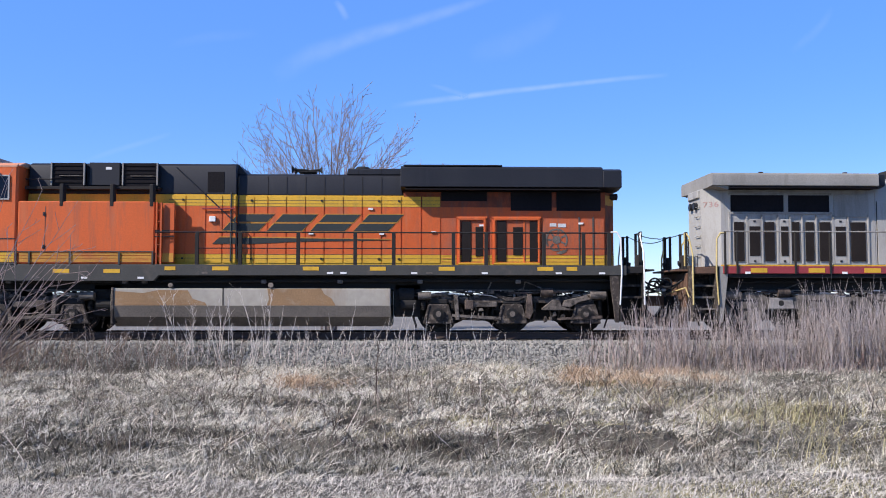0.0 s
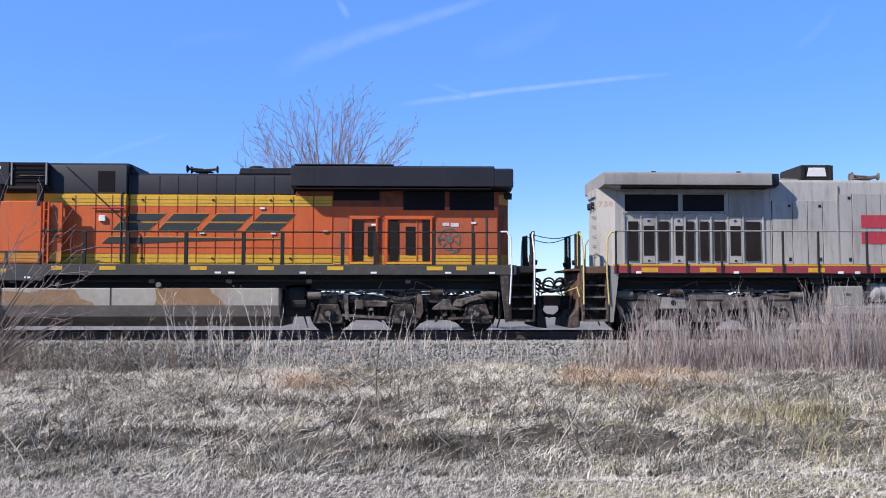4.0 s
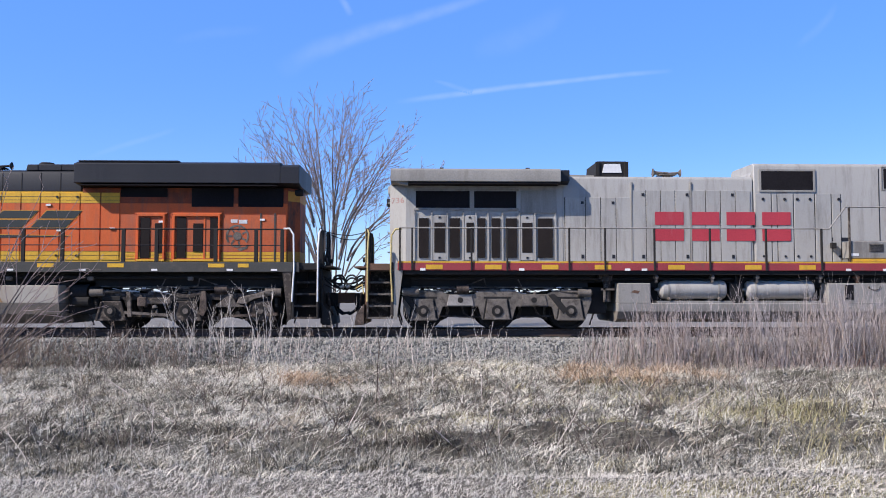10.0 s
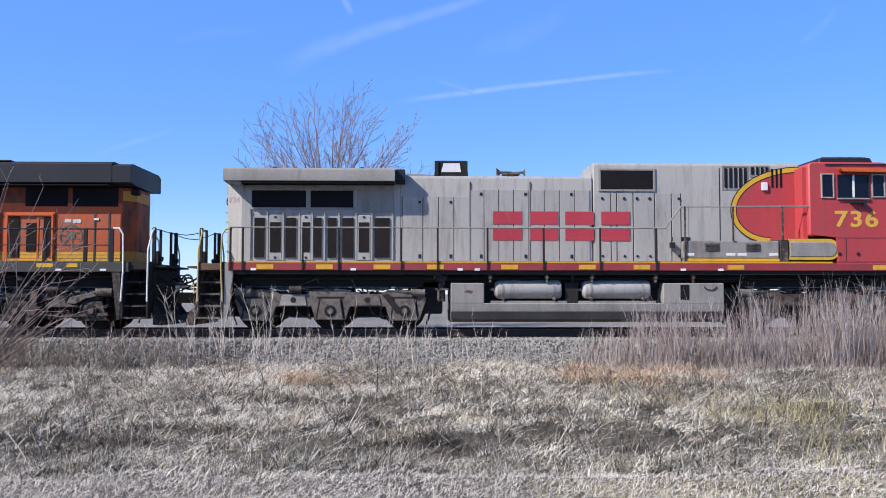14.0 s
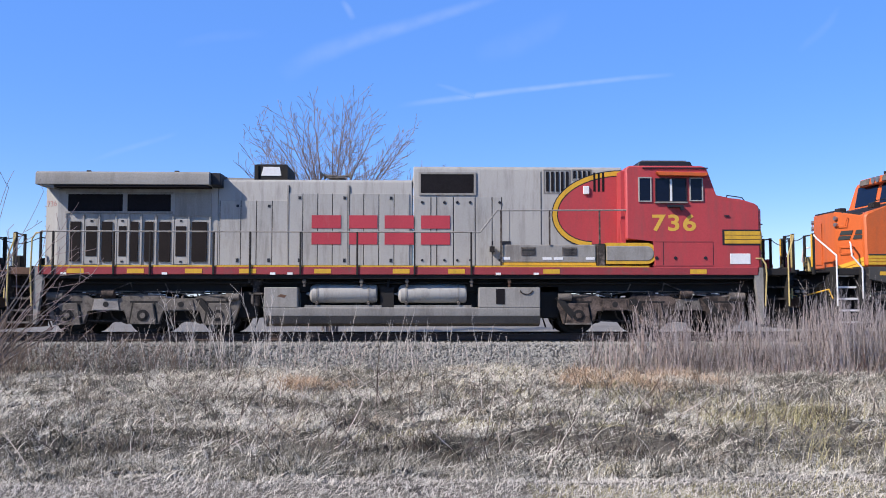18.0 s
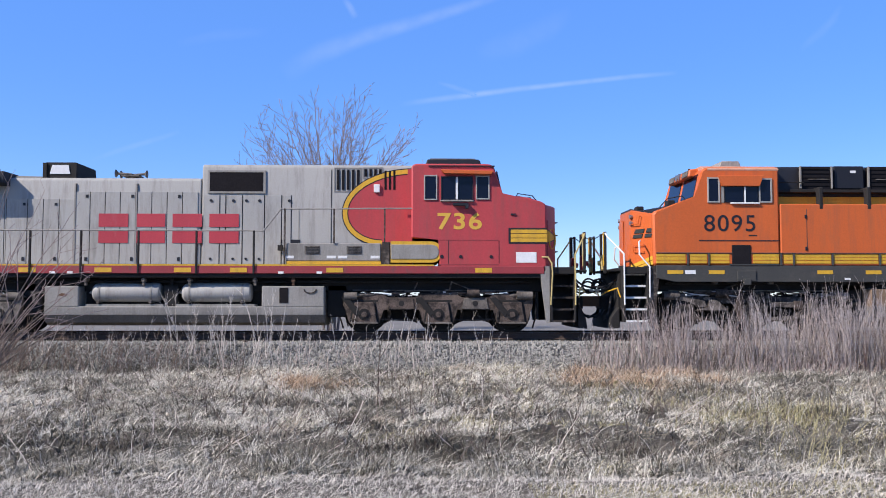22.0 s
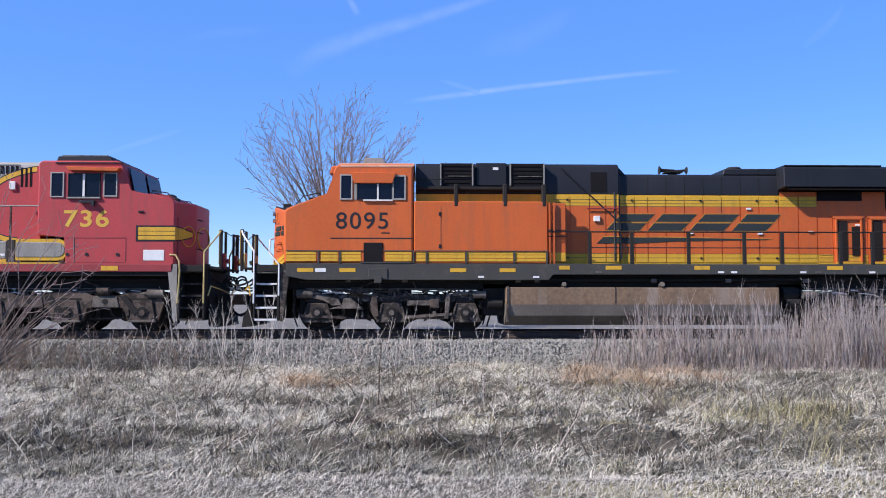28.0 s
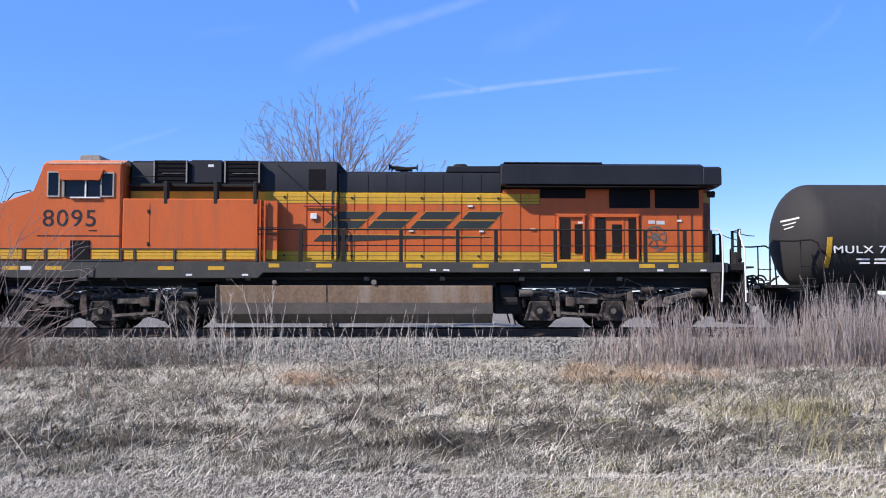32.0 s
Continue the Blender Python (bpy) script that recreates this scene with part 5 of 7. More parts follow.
    for a, b in zip(edges, edges[1:]):
        if b - a < 0.1:
            continue
        for k in (-1, 1):
            low = a < -3.1
            d = part("hood_door", S().box(a + 0.010, b - 0.010, 0.85 * k, 0.872 * k, 1.84, 3.58 if low else 3.78, bev=0.004), SILVER, L)
            part("door_gap", S().box(a - 0.010, a + 0.010, 0.85 * k, 0.856 * k, 1.82, 3.58 if low else 3.78), BLACK, L)
            part("door_gap", S().box(a, b, 0.85 * k, 0.856 * k, 1.815, 1.84), BLACK, L)
            if k < 0 and round(a * 10) % 3 == 0:
                part("latch", S().box(b - 0.12, b - 0.05, -0.885, -0.868, 1.92, 2.02), DARK, d)
                part("latch", S().box(b - 0.12, b - 0.05, -0.885, -0.868, 3.4 if low else 3.62, 3.47 if low else 3.70), DARK, d)
    for u in (-3.02, -1.39):
        for k in (-1, 1):
            part("hood_joint", S().box(u - 0.02, u + 0.02, 0.85 * k, 0.885 * k, 1.82, 4.0), SILVER_DULL, L)
            part("door_gap", S().box(u + 0.02, u + 0.035, 0.85 * k, 0.858 * k, 1.82, 4.0), BLACK, L)
    part("exhaust_housing", S().prism([(-3.98, 4.14), (-3.93, 4.60), (-3.08, 4.60), (-3.04, 4.14)], -0.7, 0.7, "y", bev=0.03), BLACK, L, "black exhaust stack housing")
    for u in (-3.91, -3.11):
        part("stack_frame", S().box(u - 0.05, u + 0.05, -0.74, -0.69, 4.16, 4.58), BLACK, L)
    part("stack_plate", S().prism([(-3.78, 4.28), (-3.72, 4.52), (-3.28, 4.52), (-3.24, 4.28)], -0.72, -0.69, "y"), WHITE, L, "bright patch on the stack")
    horn(L, -1.80, 4.24, IRON_PALE)
    part("manifold_box", S().prism([(-4.85, 4.14), (-4.7, 4.24), (-3.98, 4.22), (-3.96, 4.14)], -0.6, 0.6, "y"), SILVER_DULL, L)
    # tall equipment section
    tall = [(-0.85, deck), (-0.85, 4.46), (-0.77, 4.54), (0.77, 4.54), (0.85, 4.46), (0.85, deck)]
    eq = part("equipment_hood", S().prism(tall, 0.36, 6.05, "x", bev=0.02), SILVER, L, "silver equipment hood")
    part("slope_plate", S().prism([(0.30, 4.14), (0.36, 4.14), (0.46, 4.52), (0.44, 4.52)], -0.7, 0.7, "y"), SILVER, eq)
    vent_panel(eq, 0.56, 2.0, 3.80, 4.32, 0.86, SILVER, VENT, "air_intake")
    for k in (-1, 1):
        part("intake_frame", S().box(0.5, 2.06, 0.85 * k, 0.88 * k, 4.32, 4.37).box(0.5, 2.06, 0.85 * k, 0.88 * k, 3.75, 3.80).box(0.5, 0.56, 0.85 * k, 0.88 * k, 3.8, 4.32).box(2.0, 2.06, 0.85 * k, 0.88 * k, 3.8, 4.32), SILVER_DULL, eq)
        for i, (a, b) in enumerate(((0.40, 0.84), (0.86, 1.0), (1.02, 1.45), (1.47, 2.04), (2.06, 2.5), (2.52, 2.76))):
            part("hood_door", S().box(a, b - 0.016, 0.85 * k, 0.866 * k, 1.84, 3.70, bev=0.004), SILVER, eq)
            part("door_gap", S().box(b - 0.017, b + 0.003, 0.85 * k, 0.856 * k, 1.82, 3.70), BLACK, eq)
        for u in (0.6, 1.2, 1.55, 1.9, 2.7):
            part("latch", S().cyl((u, 0.866 * k, 3.55), (u, 0.885 * k, 3.55), 0.04, 8), DARK, eq)
            part("latch", S().cyl((u, 0.866 * k, 1.98), (u, 0.885 * k, 1.98), 0.035, 8), DARK, eq)
        part("seam", S().box(3.82, 3.84, 0.85 * k, 0.858 * k, 2.4, 4.4), DARK, eq)
        part("seam", S().box(2.95, 2.965, 0.85 * k, 0.857 * k, 2.4, 3.4), SILVER_DULL, eq)
        part("service_panel", S().box(2.5, 3.0, 0.85 * k, 0.865 * k, 2.4, 2.5), DARK, eq)
        for i in range(5):
            u = 3.97 + 0.135 * i
            part("louvre", S().box(u, u + 0.075, 0.85 * k, 0.872 * k, 3.86, 4.40), VENT, eq)
        for i in range(4):
            u = 4.72 + 0.13 * i
            part("louvre", S().box(u, u + 0.07, 0.85 * k, 0.872 * k, 4.22, 4.42), VENT, eq)
        for i in range(3):
            u = 5.26 + 0.12 * i
            part("louvre", S().box(u, u + 0.06, 0.85 * k, 0.879 * k, 3.86, 4.38), VENT, eq)
        # red front with its yellow border
        c = [(5.35 - 1.12 * math.sin(a) ** 0.8 if a > 0 else 5.35, 2.46 + 0.9 * (1 - math.cos(a))) for a in np.linspace(0, math.pi / 2, 10)]
        arc = [(4.20 + 1.85 * (1 - math.cos(a)) , 3.22 + 1.14 * math.sin(a)) for a in np.linspace(0, math.pi / 2, 14)]
        low = [(4.20 + 1.0 * (1 - math.cos(a)), 3.22 - 0.80 * math.sin(a)) for a in np.linspace(math.pi / 2, 0, 10)]
        outer = [(6.05, 2.42)] + low + arc[1:]
        part("red_panel", S().prism(outer, 0.866 * k, 0.872 * k, "y"), RED, eq, "faded red front panel")
        path = low + arc[1:]
        ring_out, ring_in = [], []
        for i, p in enumerate(path):
            q0, q1 = path[max(0, i - 1)], path[min(len(path) - 1, i + 1)]
            d = Vector((q1[0] - q0[0], q1[1] - q0[1])).normalized()
            nrm = Vector((-d.y, d.x))
            ring_out.append((p[0] + 0.06 * nrm.x, p[1] + 0.06 * nrm.y))
            ring_in.append((p[0] - 0.06 * nrm.x, p[1] - 0.06 * nrm.y))
        for tone, wide, y1 in ((DARK, 1.45, 0.874), (YELLOW, 1.0, 0.878)):
            s = S()
            for i in range(len(path) - 1):
                mid = [((o[0] + n[0]) / 2, (o[1] + n[1]) / 2) for o, n in zip(ring_out, ring_in)]
                q = [(mid[j][0] + (r[j][0] - mid[j][0]) * wide, mid[j][1] + (r[j][1] - mid[j][1]) * wide) for r, j in ((ring_out, i), (ring_out, i + 1), (ring_in, i + 1), (ring_in, i))]
                s.prism(q, 0.866 * k, y1 * k, "y")
            part("yellow_border", s, tone, eq, "painted curved border")
        for a, b, z0, z1 in ((3.90, 4.64, 3.80, 4.46), (4.67, 5.22, 4.16, 4.47)):
            part("louvre_frame", S().box(a, b, 0.85 * k, 0.862 * k, z0, z0 + 0.03).box(a, b, 0.85 * k, 0.862 * k, z1 - 0.03, z1).box(a, a + 0.03, 0.85 * k, 0.862 * k, z0 + 0.03, z1 - 0.03).box(b - 0.03, b, 0.85 * k, 0.862 * k, z0 + 0.03, z1 - 0.03), SILVER_DULL, eq)
        part("relay_box", S().box(4.98, 5.14, 0.87 * k, 0.93 * k, 3.78, 4.0, bev=0.01), WHITE, eq)
    # battery boxes
    for k in (-1, 1):
        b1 = part("battery_box", S().box(2.72, 5.20, 0.95 * k, 1.44 * k, 1.90, 2.37, bev=0.02), SILVER_DULL, L, "grey battery box")
        part("battery_box_line", S().box(2.72, 5.20, 1.40 * k, 1.452 * k, 1.82, 1.895), YELLOW, b1)
        for u in (3.4, 4.5):
            part("louvre_panel", slats(S().box(u - 0.2, u + 0.2, 1.44 * k, 1.446 * k, 2.08, 2.30), u - 0.18, u + 0.18, 2.09, 2.29, 1.446, k, 5), IRON_PALE, b1)
        part("pillar", S().box(5.22, 5.44, 1.2 * k, 1.48 * k, 1.6, 2.40, bev=0.015), IRON, L)
        end = [(5.46, 1.94)] + [(6.54 + 0.2 * math.sin(q), 2.14 - 0.2 * math.cos(q)) for q in np.linspace(0, math.pi, 9)] + [(5.46, 2.34)]
        part("rounded_box", S().prism(end, 0.95 * k, 1.505 * k, "y", bev=0.02), SILVER_DULL, L, "grey round-ended box")
        yb = [(5.46, 1.86)] + [(6.54 + 0.275 * math.sin(q), 2.14 - 0.28 * math.cos(q)) for q in np.linspace(0, math.pi, 11)] + [(5.46, 2.42)]
        part("box_border", S().prism(yb, 0.96 * k, 1.49 * k, "y"), YELLOW, L, "yellow painted border")
        for a in (2.8, 3.9, 4.2, 5.05):
            part("warning_label", S().box(a - 0.12, a + 0.12, 1.44 * k, 1.449 * k, 1.97, 2.04), WHITE, b1)
    # cab
    cabp = [(6.75, 1.60), (6.75, 2.5), (6.0, 2.5), (6.0, 4.42), (6.1, 4.48), (8.05, 4.48), (8.18, 4.42), (8.38, 3.66), (9.05, 3.60), (9.48, 3.47), (9.57, 3.38), (9.57, 1.60)]
    cab = part("cab", S().prism(cabp, -1.50, 1.50, "y", bev=0.04), RED, L, "faded red wide-nose cab")
    part("cab_door_panel", S().box(5.9, 6.02, -1.35, 1.35, 1.85, 4.35), RED, cab)
    part("cab_roof", S().prism([(6.36, 4.46), (6.42, 4.63), (7.80, 4.63), (7.88, 4.46)], -1.30, 1.30, "y", bev=0.025), DARK, cab, "dark roof hatch")
    part("roof_antenna", S().cyl((7.6, -0.6, 4.62), (7.6, -0.6, 4.68), 0.08, 10).box(6.5, 7.7, -1.24, -1.18, 4.63, 4.66), IRON_PALE, cab)
    part("windshield", S().prism([(8.29, 4.33), (8.42, 3.72), (8.40, 3.72), (8.27, 4.33)], -1.25, -0.1, "y"), GLASS, cab)
    part("windshield", S().prism([(8.29, 4.33), (8.42, 3.72), (8.40, 3.72), (8.27, 4.33)], 0.1, 1.25, "y"), GLASS, cab)
    framed_window(cab, 6.33, 6.68, 3.51, 4.17, 1.50, SILVER, 0.03)
    framed_window(cab, 6.78, 7.18, 3.51, 4.14, 1.50, DARK, 0.022)
    framed_window(cab, 7.22, 7.62, 3.51, 4.14, 1.50, DARK, 0.022)
    framed_window(cab, 7.70, 8.06, 3.53, 4.16, 1.50, SILVER, 0.03)
    for k in (-1, 1):
        part("sunshade", S().prism([(6.78, 4.30), (8.16, 4.27), (8.10, 4.18), (6.85, 4.20)], 1.48 * k, 1.68 * k, "y", bev=0.008), ORANGE, cab, "faded orange awning")
        part("window_post", S().box(7.17, 7.225, 1.50 * k, 1.54 * k, 3.53, 4.12), WHITE, cab)
        part("window_ledge", S().box(6.76, 7.64, 1.50 * k, 1.56 * k, 3.47, 3.51, bev=0.008), SILVER_DULL, cab)
        part("rain_gutter", S().box(6.45, 8.2, 1.49 * k, 1.53 * k, 4.40, 4.43), DARK, cab)
        part("cab_seam", S().box(6.75, 8.3, 1.495 * k, 1.505 * k, 2.44, 2.465), RED_DARK, cab)
        part("cab_seam", S().box(6.7, 8.3, 1.495 * k, 1.505 * k, 1.80, 1.825), RED_DARK, cab)
        for u in (6.98, 8.31):
            part("panel_seam", S().box(u - 0.008, u + 0.008, 1.495 * k, 1.503 * k, 1.83, 2.44), DARK, cab)
        part("grab_iron", S().box(8.62, 8.75, 1.50 * k, 1.53 * k, 3.12, 3.16), DARK, cab)
        part("mirror", S().box(7.1, 7.5, 1.5 * k, 1.62 * k, 3.36, 3.42).box(7.42, 7.5, 1.55 * k, 1.63 * k, 3.28, 3.38), DARK, cab)
        for u in (6.8, 7.3, 8.1):
            part("bolt_cover", S().cyl((u, 1.5 * k, 2.02), (u, 1.515 * k, 2.02), 0.045, 10), DARK, cab)
        part("stripe_edge", S().box(8.56, 9.575, 1.49 * k, 1.506 * k, 2.36, 2.78), DARK, cab)
        st = S()
        for i in range(3):
            st.box(8.62, 9.582, 1.49 * k, 1.512 * k, 2.405 + 0.115 * i, 2.505 + 0.115 * i, bev=0.004)
        part("yellow_stripe", st, YELLOW, cab, "three yellow nose stripes")
        part("white_panel", S().box(8.76, 9.30, 1.49 * k, 1.51 * k, 1.86, 2.14, bev=0.006), WHITE, cab, "white painted panel")
        part("nose_grab", S().box(9.58, 9.62, 1.3 * k, 1.36 * k, 2.0, 3.0), RED_DARK, cab)
    part("nose_front", S().prism([(9.54, -1.47), (9.92, -0.7), (9.92, 0.7), (9.54, 1.47)], 1.62, 3.42, "z", bev=0.04), RED, cab)
    def chamfer(q, d=0.0):
        return 9.54 + 0.38 * q + 0.9 * d, -1.47 + 0.77 * q - 0.45 * d

    band_q = [(0.0, 2.40, 2.74), (0.25, 2.42, 2.72), (0.5, 2.46, 2.68), (0.8, 2.52, 2.62)]
    for tone, grow, d in ((DARK, 0.035, 0.012), (YELLOW, 0.0, 0.018)):
        nb = S()
        for (q0, a0, b0), (q1, a1, b1) in zip(band_q, band_q[1:]):
            v = [(*chamfer(q0, d), a0 - grow), (*chamfer(q1, d), a1 - grow), (*chamfer(q1, d), b1 + grow), (*chamfer(q0, d), b0 + grow),
                 (*chamfer(q0), a0 - grow), (*chamfer(q1), a1 - grow), (*chamfer(q1), b1 + grow), (*chamfer(q0), b0 + grow)]
            nb.faces(v, [(0, 1, 2, 3), (7, 6, 5, 4), (0, 4, 5, 1), (1, 5, 6, 2), (2, 6, 7, 3), (3, 7, 4, 0)])
        part("nose_wing", nb, tone, cab, "tapering yellow nose stripe")
    loop = [(*chamfer(0.62 + 0.30 * math.cos(q), 0.012), 2.52 + 0.27 * math.sin(q)) for q in np.linspace(0, 2 * math.pi, 17)]
    part("nose_emblem", S().tube(loop, 0.014, 5), YELLOW, cab, "yellow painted nose outline, plain")
    front = [(9.935, 0.62 * math.cos(q), 2.52 + 0.30 * math.sin(q)) for q in np.linspace(0, 2 * math.pi, 21)]
    part("nose_emblem", S().tube(front, 0.02, 5), YELLOW, cab, "yellow painted nose outline, plain")
    part("nose_top", S().prism([(8.6, 3.64), (9.0, 3.60), (9.42, 3.48), (9.3, 3.62), (8.9, 3.70)], -0.9, 0.9, "y"), RED_DARK, cab)
    for y in (-1.1, 1.1):
        part("nose_rail", S().tube([(8.80, y, 3.62), (8.85, y, 3.74), (9.25, y, 3.68), (9.40, y, 3.50)], 0.014, 6), DARK, cab)
    part("nose_latch", S().box(9.10, 9.27, -0.7, -0.3, 3.54, 3.69, bev=0.02).box(9.36, 9.46, -0.9, -0.7, 3.46, 3.57, bev=0.01), BLACK, cab)
    for z in (2.2, 2.65, 3.0):
        part("nose_step", S().tube([(9.92, -0.62, z), (9.99, -0.62, z), (9.99, -0.3, z), (9.92, -0.3, z)], 0.014, 6), DARK, cab)
    GOLD = shade("gold_number_paint", (0.68, 0.40, 0.06), 0.6, vary=0.1)
    lettering("road_number", "736", 6.69, 7.86, 2.73, 3.18, -1.502, GOLD, cab, "yellow painted number on the cab side", 0.022)
    # marking on the hood
    slant_marks(L, -2.38, 1.55, 2.40, 3.19, 0.873, LOGO_RED, None, 0.0, "red marking, plain blocks")
    # walkway handrail, raised along the battery boxes
    posts = [-9.30, -8.98, -7.42, -6.48, -4.84, -3.89, -2.58, -1.10, 0.40, 1.89]
    side_rail(L, posts, 1.56, 2.69, 1.52, BLACK, 0.024, SILVER_DULL)
    for k in (-1, 1):
        part("handrail", S().tube([(1.89, 1.48 * k, 2.69), (2.13, 1.48 * k, 2.69), (2.58, 1.46 * k, 3.27), (6.05, 1.46 * k, 3.29)], 0.02, 8), SILVER_DULL, L)
        for u, z0 in ((2.68, 1.8), (3.97, 2.37), (5.30, 2.37)):
            part("handrail_post", S().box(u - 0.02, u + 0.02, 1.43 * k, 1.48 * k, z0, 3.28), IRON, L)
        part("ladder_hook", S().box(2.42, 2.55, 0.9 * k, 1.0 * k, 2.2, 2.35), BLACK, L)
    # tank with reservoirs
    p = [(-1.40, 0.71), (-1.39, 0.50), (-1.28, 0.30), (-1.05, 0.22), (1.05, 0.22), (1.28, 0.30), (1.39, 0.50), (1.40, 0.71)]
    tank = part("fuel_tank", S().prism(p, -3.54, 3.72, "x", bev=0.02).box(-3.5, 3.7, -0.9, 0.9, 0.7, 1.3), SILVER_DULL, L, "grey fuel tank")
    part("tank_belly", S().prism([(-1.396, 0.49), (-1.285, 0.292), (-1.05, 0.205), (1.05, 0.205), (1.285, 0.292), (1.396, 0.49)], -3.545, 3.725, "x"), TANK_BELLY, tank, "darker underside of the tank")
    for k in (-1, 1):
        part("tank_box", S().box(-3.54, -2.66, 0.9 * k, 1.40 * k, 0.7, 1.24, bev=0.02), SILVER_DULL, tank)
        part("tank_box", S().box(2.09, 3.72, 0.9 * k, 1.40 * k, 0.7, 1.24, bev=0.02), SILVER_DULL, tank)
        arc = [(3.35 + 0.16 * math.cos(q), 1.41 * k, 1.16 + 0.10 * math.sin(q)) for q in np.linspace(math.pi, 2 * math.pi, 8)]
        part("lifting_handle", S().tube(arc, 0.016, 6), IRON, tank)
        part("tank_stain", S().prism([(-3.2, 1.0), (-3.1, 1.06), (-2.95, 1.03), (-3.0, 0.96)], 1.40 * k, 1.404 * k, "y"), RUST, tank, "small rusty stain")
        for u in (-2.5, -1.0, 0.2, 1.9, 2.9):
            part("sill_valve", S().cyl((u, 1.2 * k, 1.40), (u, 1.42 * k, 1.40), 0.05, 8).box(u - 0.03, u + 0.03, 1.3 * k, 1.38 * k, 1.26, 1.46), IRON_PALE if u != 2.9 else RUST, tank)
        part("sight_glass", S().box(2.55, 2.78, 1.39 * k, 1.41 * k, 0.80, 1.2), VENT, tank)
        # black sheet on the grey core paints the shade behind the reservoirs
        part("recess_shade_plate", S().box(-2.64, 2.07, 0.9 * k, 0.93 * k, 0.71, 1.4), BLACK, tank)
        for a, b in ((-2.38, -0.59), (-0.04, 1.78)):
            r = part("air_reservoir", S().lathe([(-0.1, 0.02), (0, 0.05), (0.02, 0.17), (0.08, 0.235), (0.18, 0.25), (b - a - 0.10, 0.25), (b - a - 0.03, 0.235), (b - a, 0.19)], (a, 1.12 * k, 1.07), (1, 0, 0), 20), SILVER, L, "silver air reservoir")
            for u in (a + 0.22, b - 0.22):
                part("reservoir_band", S().cyl((u - 0.025, 1.12 * k, 1.07), (u + 0.025, 1.12 * k, 1.07), 0.262, 20), SILVER_DULL, r)
                part("drain_cock", S().cyl((u, 1.3 * k, 0.84), (u, 1.42 * k, 0.82), 0.04, 8), IRON_PALE, r)
            part("reservoir_shelf", S().box(a - 0.1, b + 0.12, 0.9 * k, 1.38 * k, 0.71, 0.77), SILVER_DULL, tank)
    part("valve_block", S().box(-0.5, -0.15, -1.25, -0.95, 0.72, 1.25).cyl((-0.3, -1.2, 1.2), (-0.3, -1.2, 1.45), 0.04, 8), BLACK, L)
    part("air_filter", S().cyl((-3.78, -1.15, 0.75), (-3.78, -1.15, 1.3), 0.1, 12).cyl((-3.78, -1.15, 1.3), (-3.78, -1.15, 1.42), 0.16, 12).box(-4.0, -3.62, -1.2, -1.0, 1.36, 1.46), IRON, L)
    part("filter_bracket", S().box(-3.95, -3.6, -1.28, -1.24, 1.05, 1.10).box(-3.9, -3.84, -1.28, -1.24, 0.8, 1.10), IRON_PALE, L)
    for e in (-1, 1):
        part("equipment_rack", S().box(e * 3.75, e * 4.3, -1.0, 1.0, 0.42, 1.3, bev=0.04), BLACK, L)
    truck(L, -6.72, 1, IRON_PALE)
    truck(L, 6.72, -1, IRON_BROWN)
    end_gear(L, -9.4, -10.80, -1, deck, SILVER_DULL, RUST, YELLOW_DULL, YELLOW_DULL, IRON_PALE)
    end_gear(L, 9.55, 10.98, 1, deck, SILVER_DULL, BLACK, YELLOW_DULL, YELLOW_DULL, IRON, 0.22, 0.32, RED_DARK)
    return L


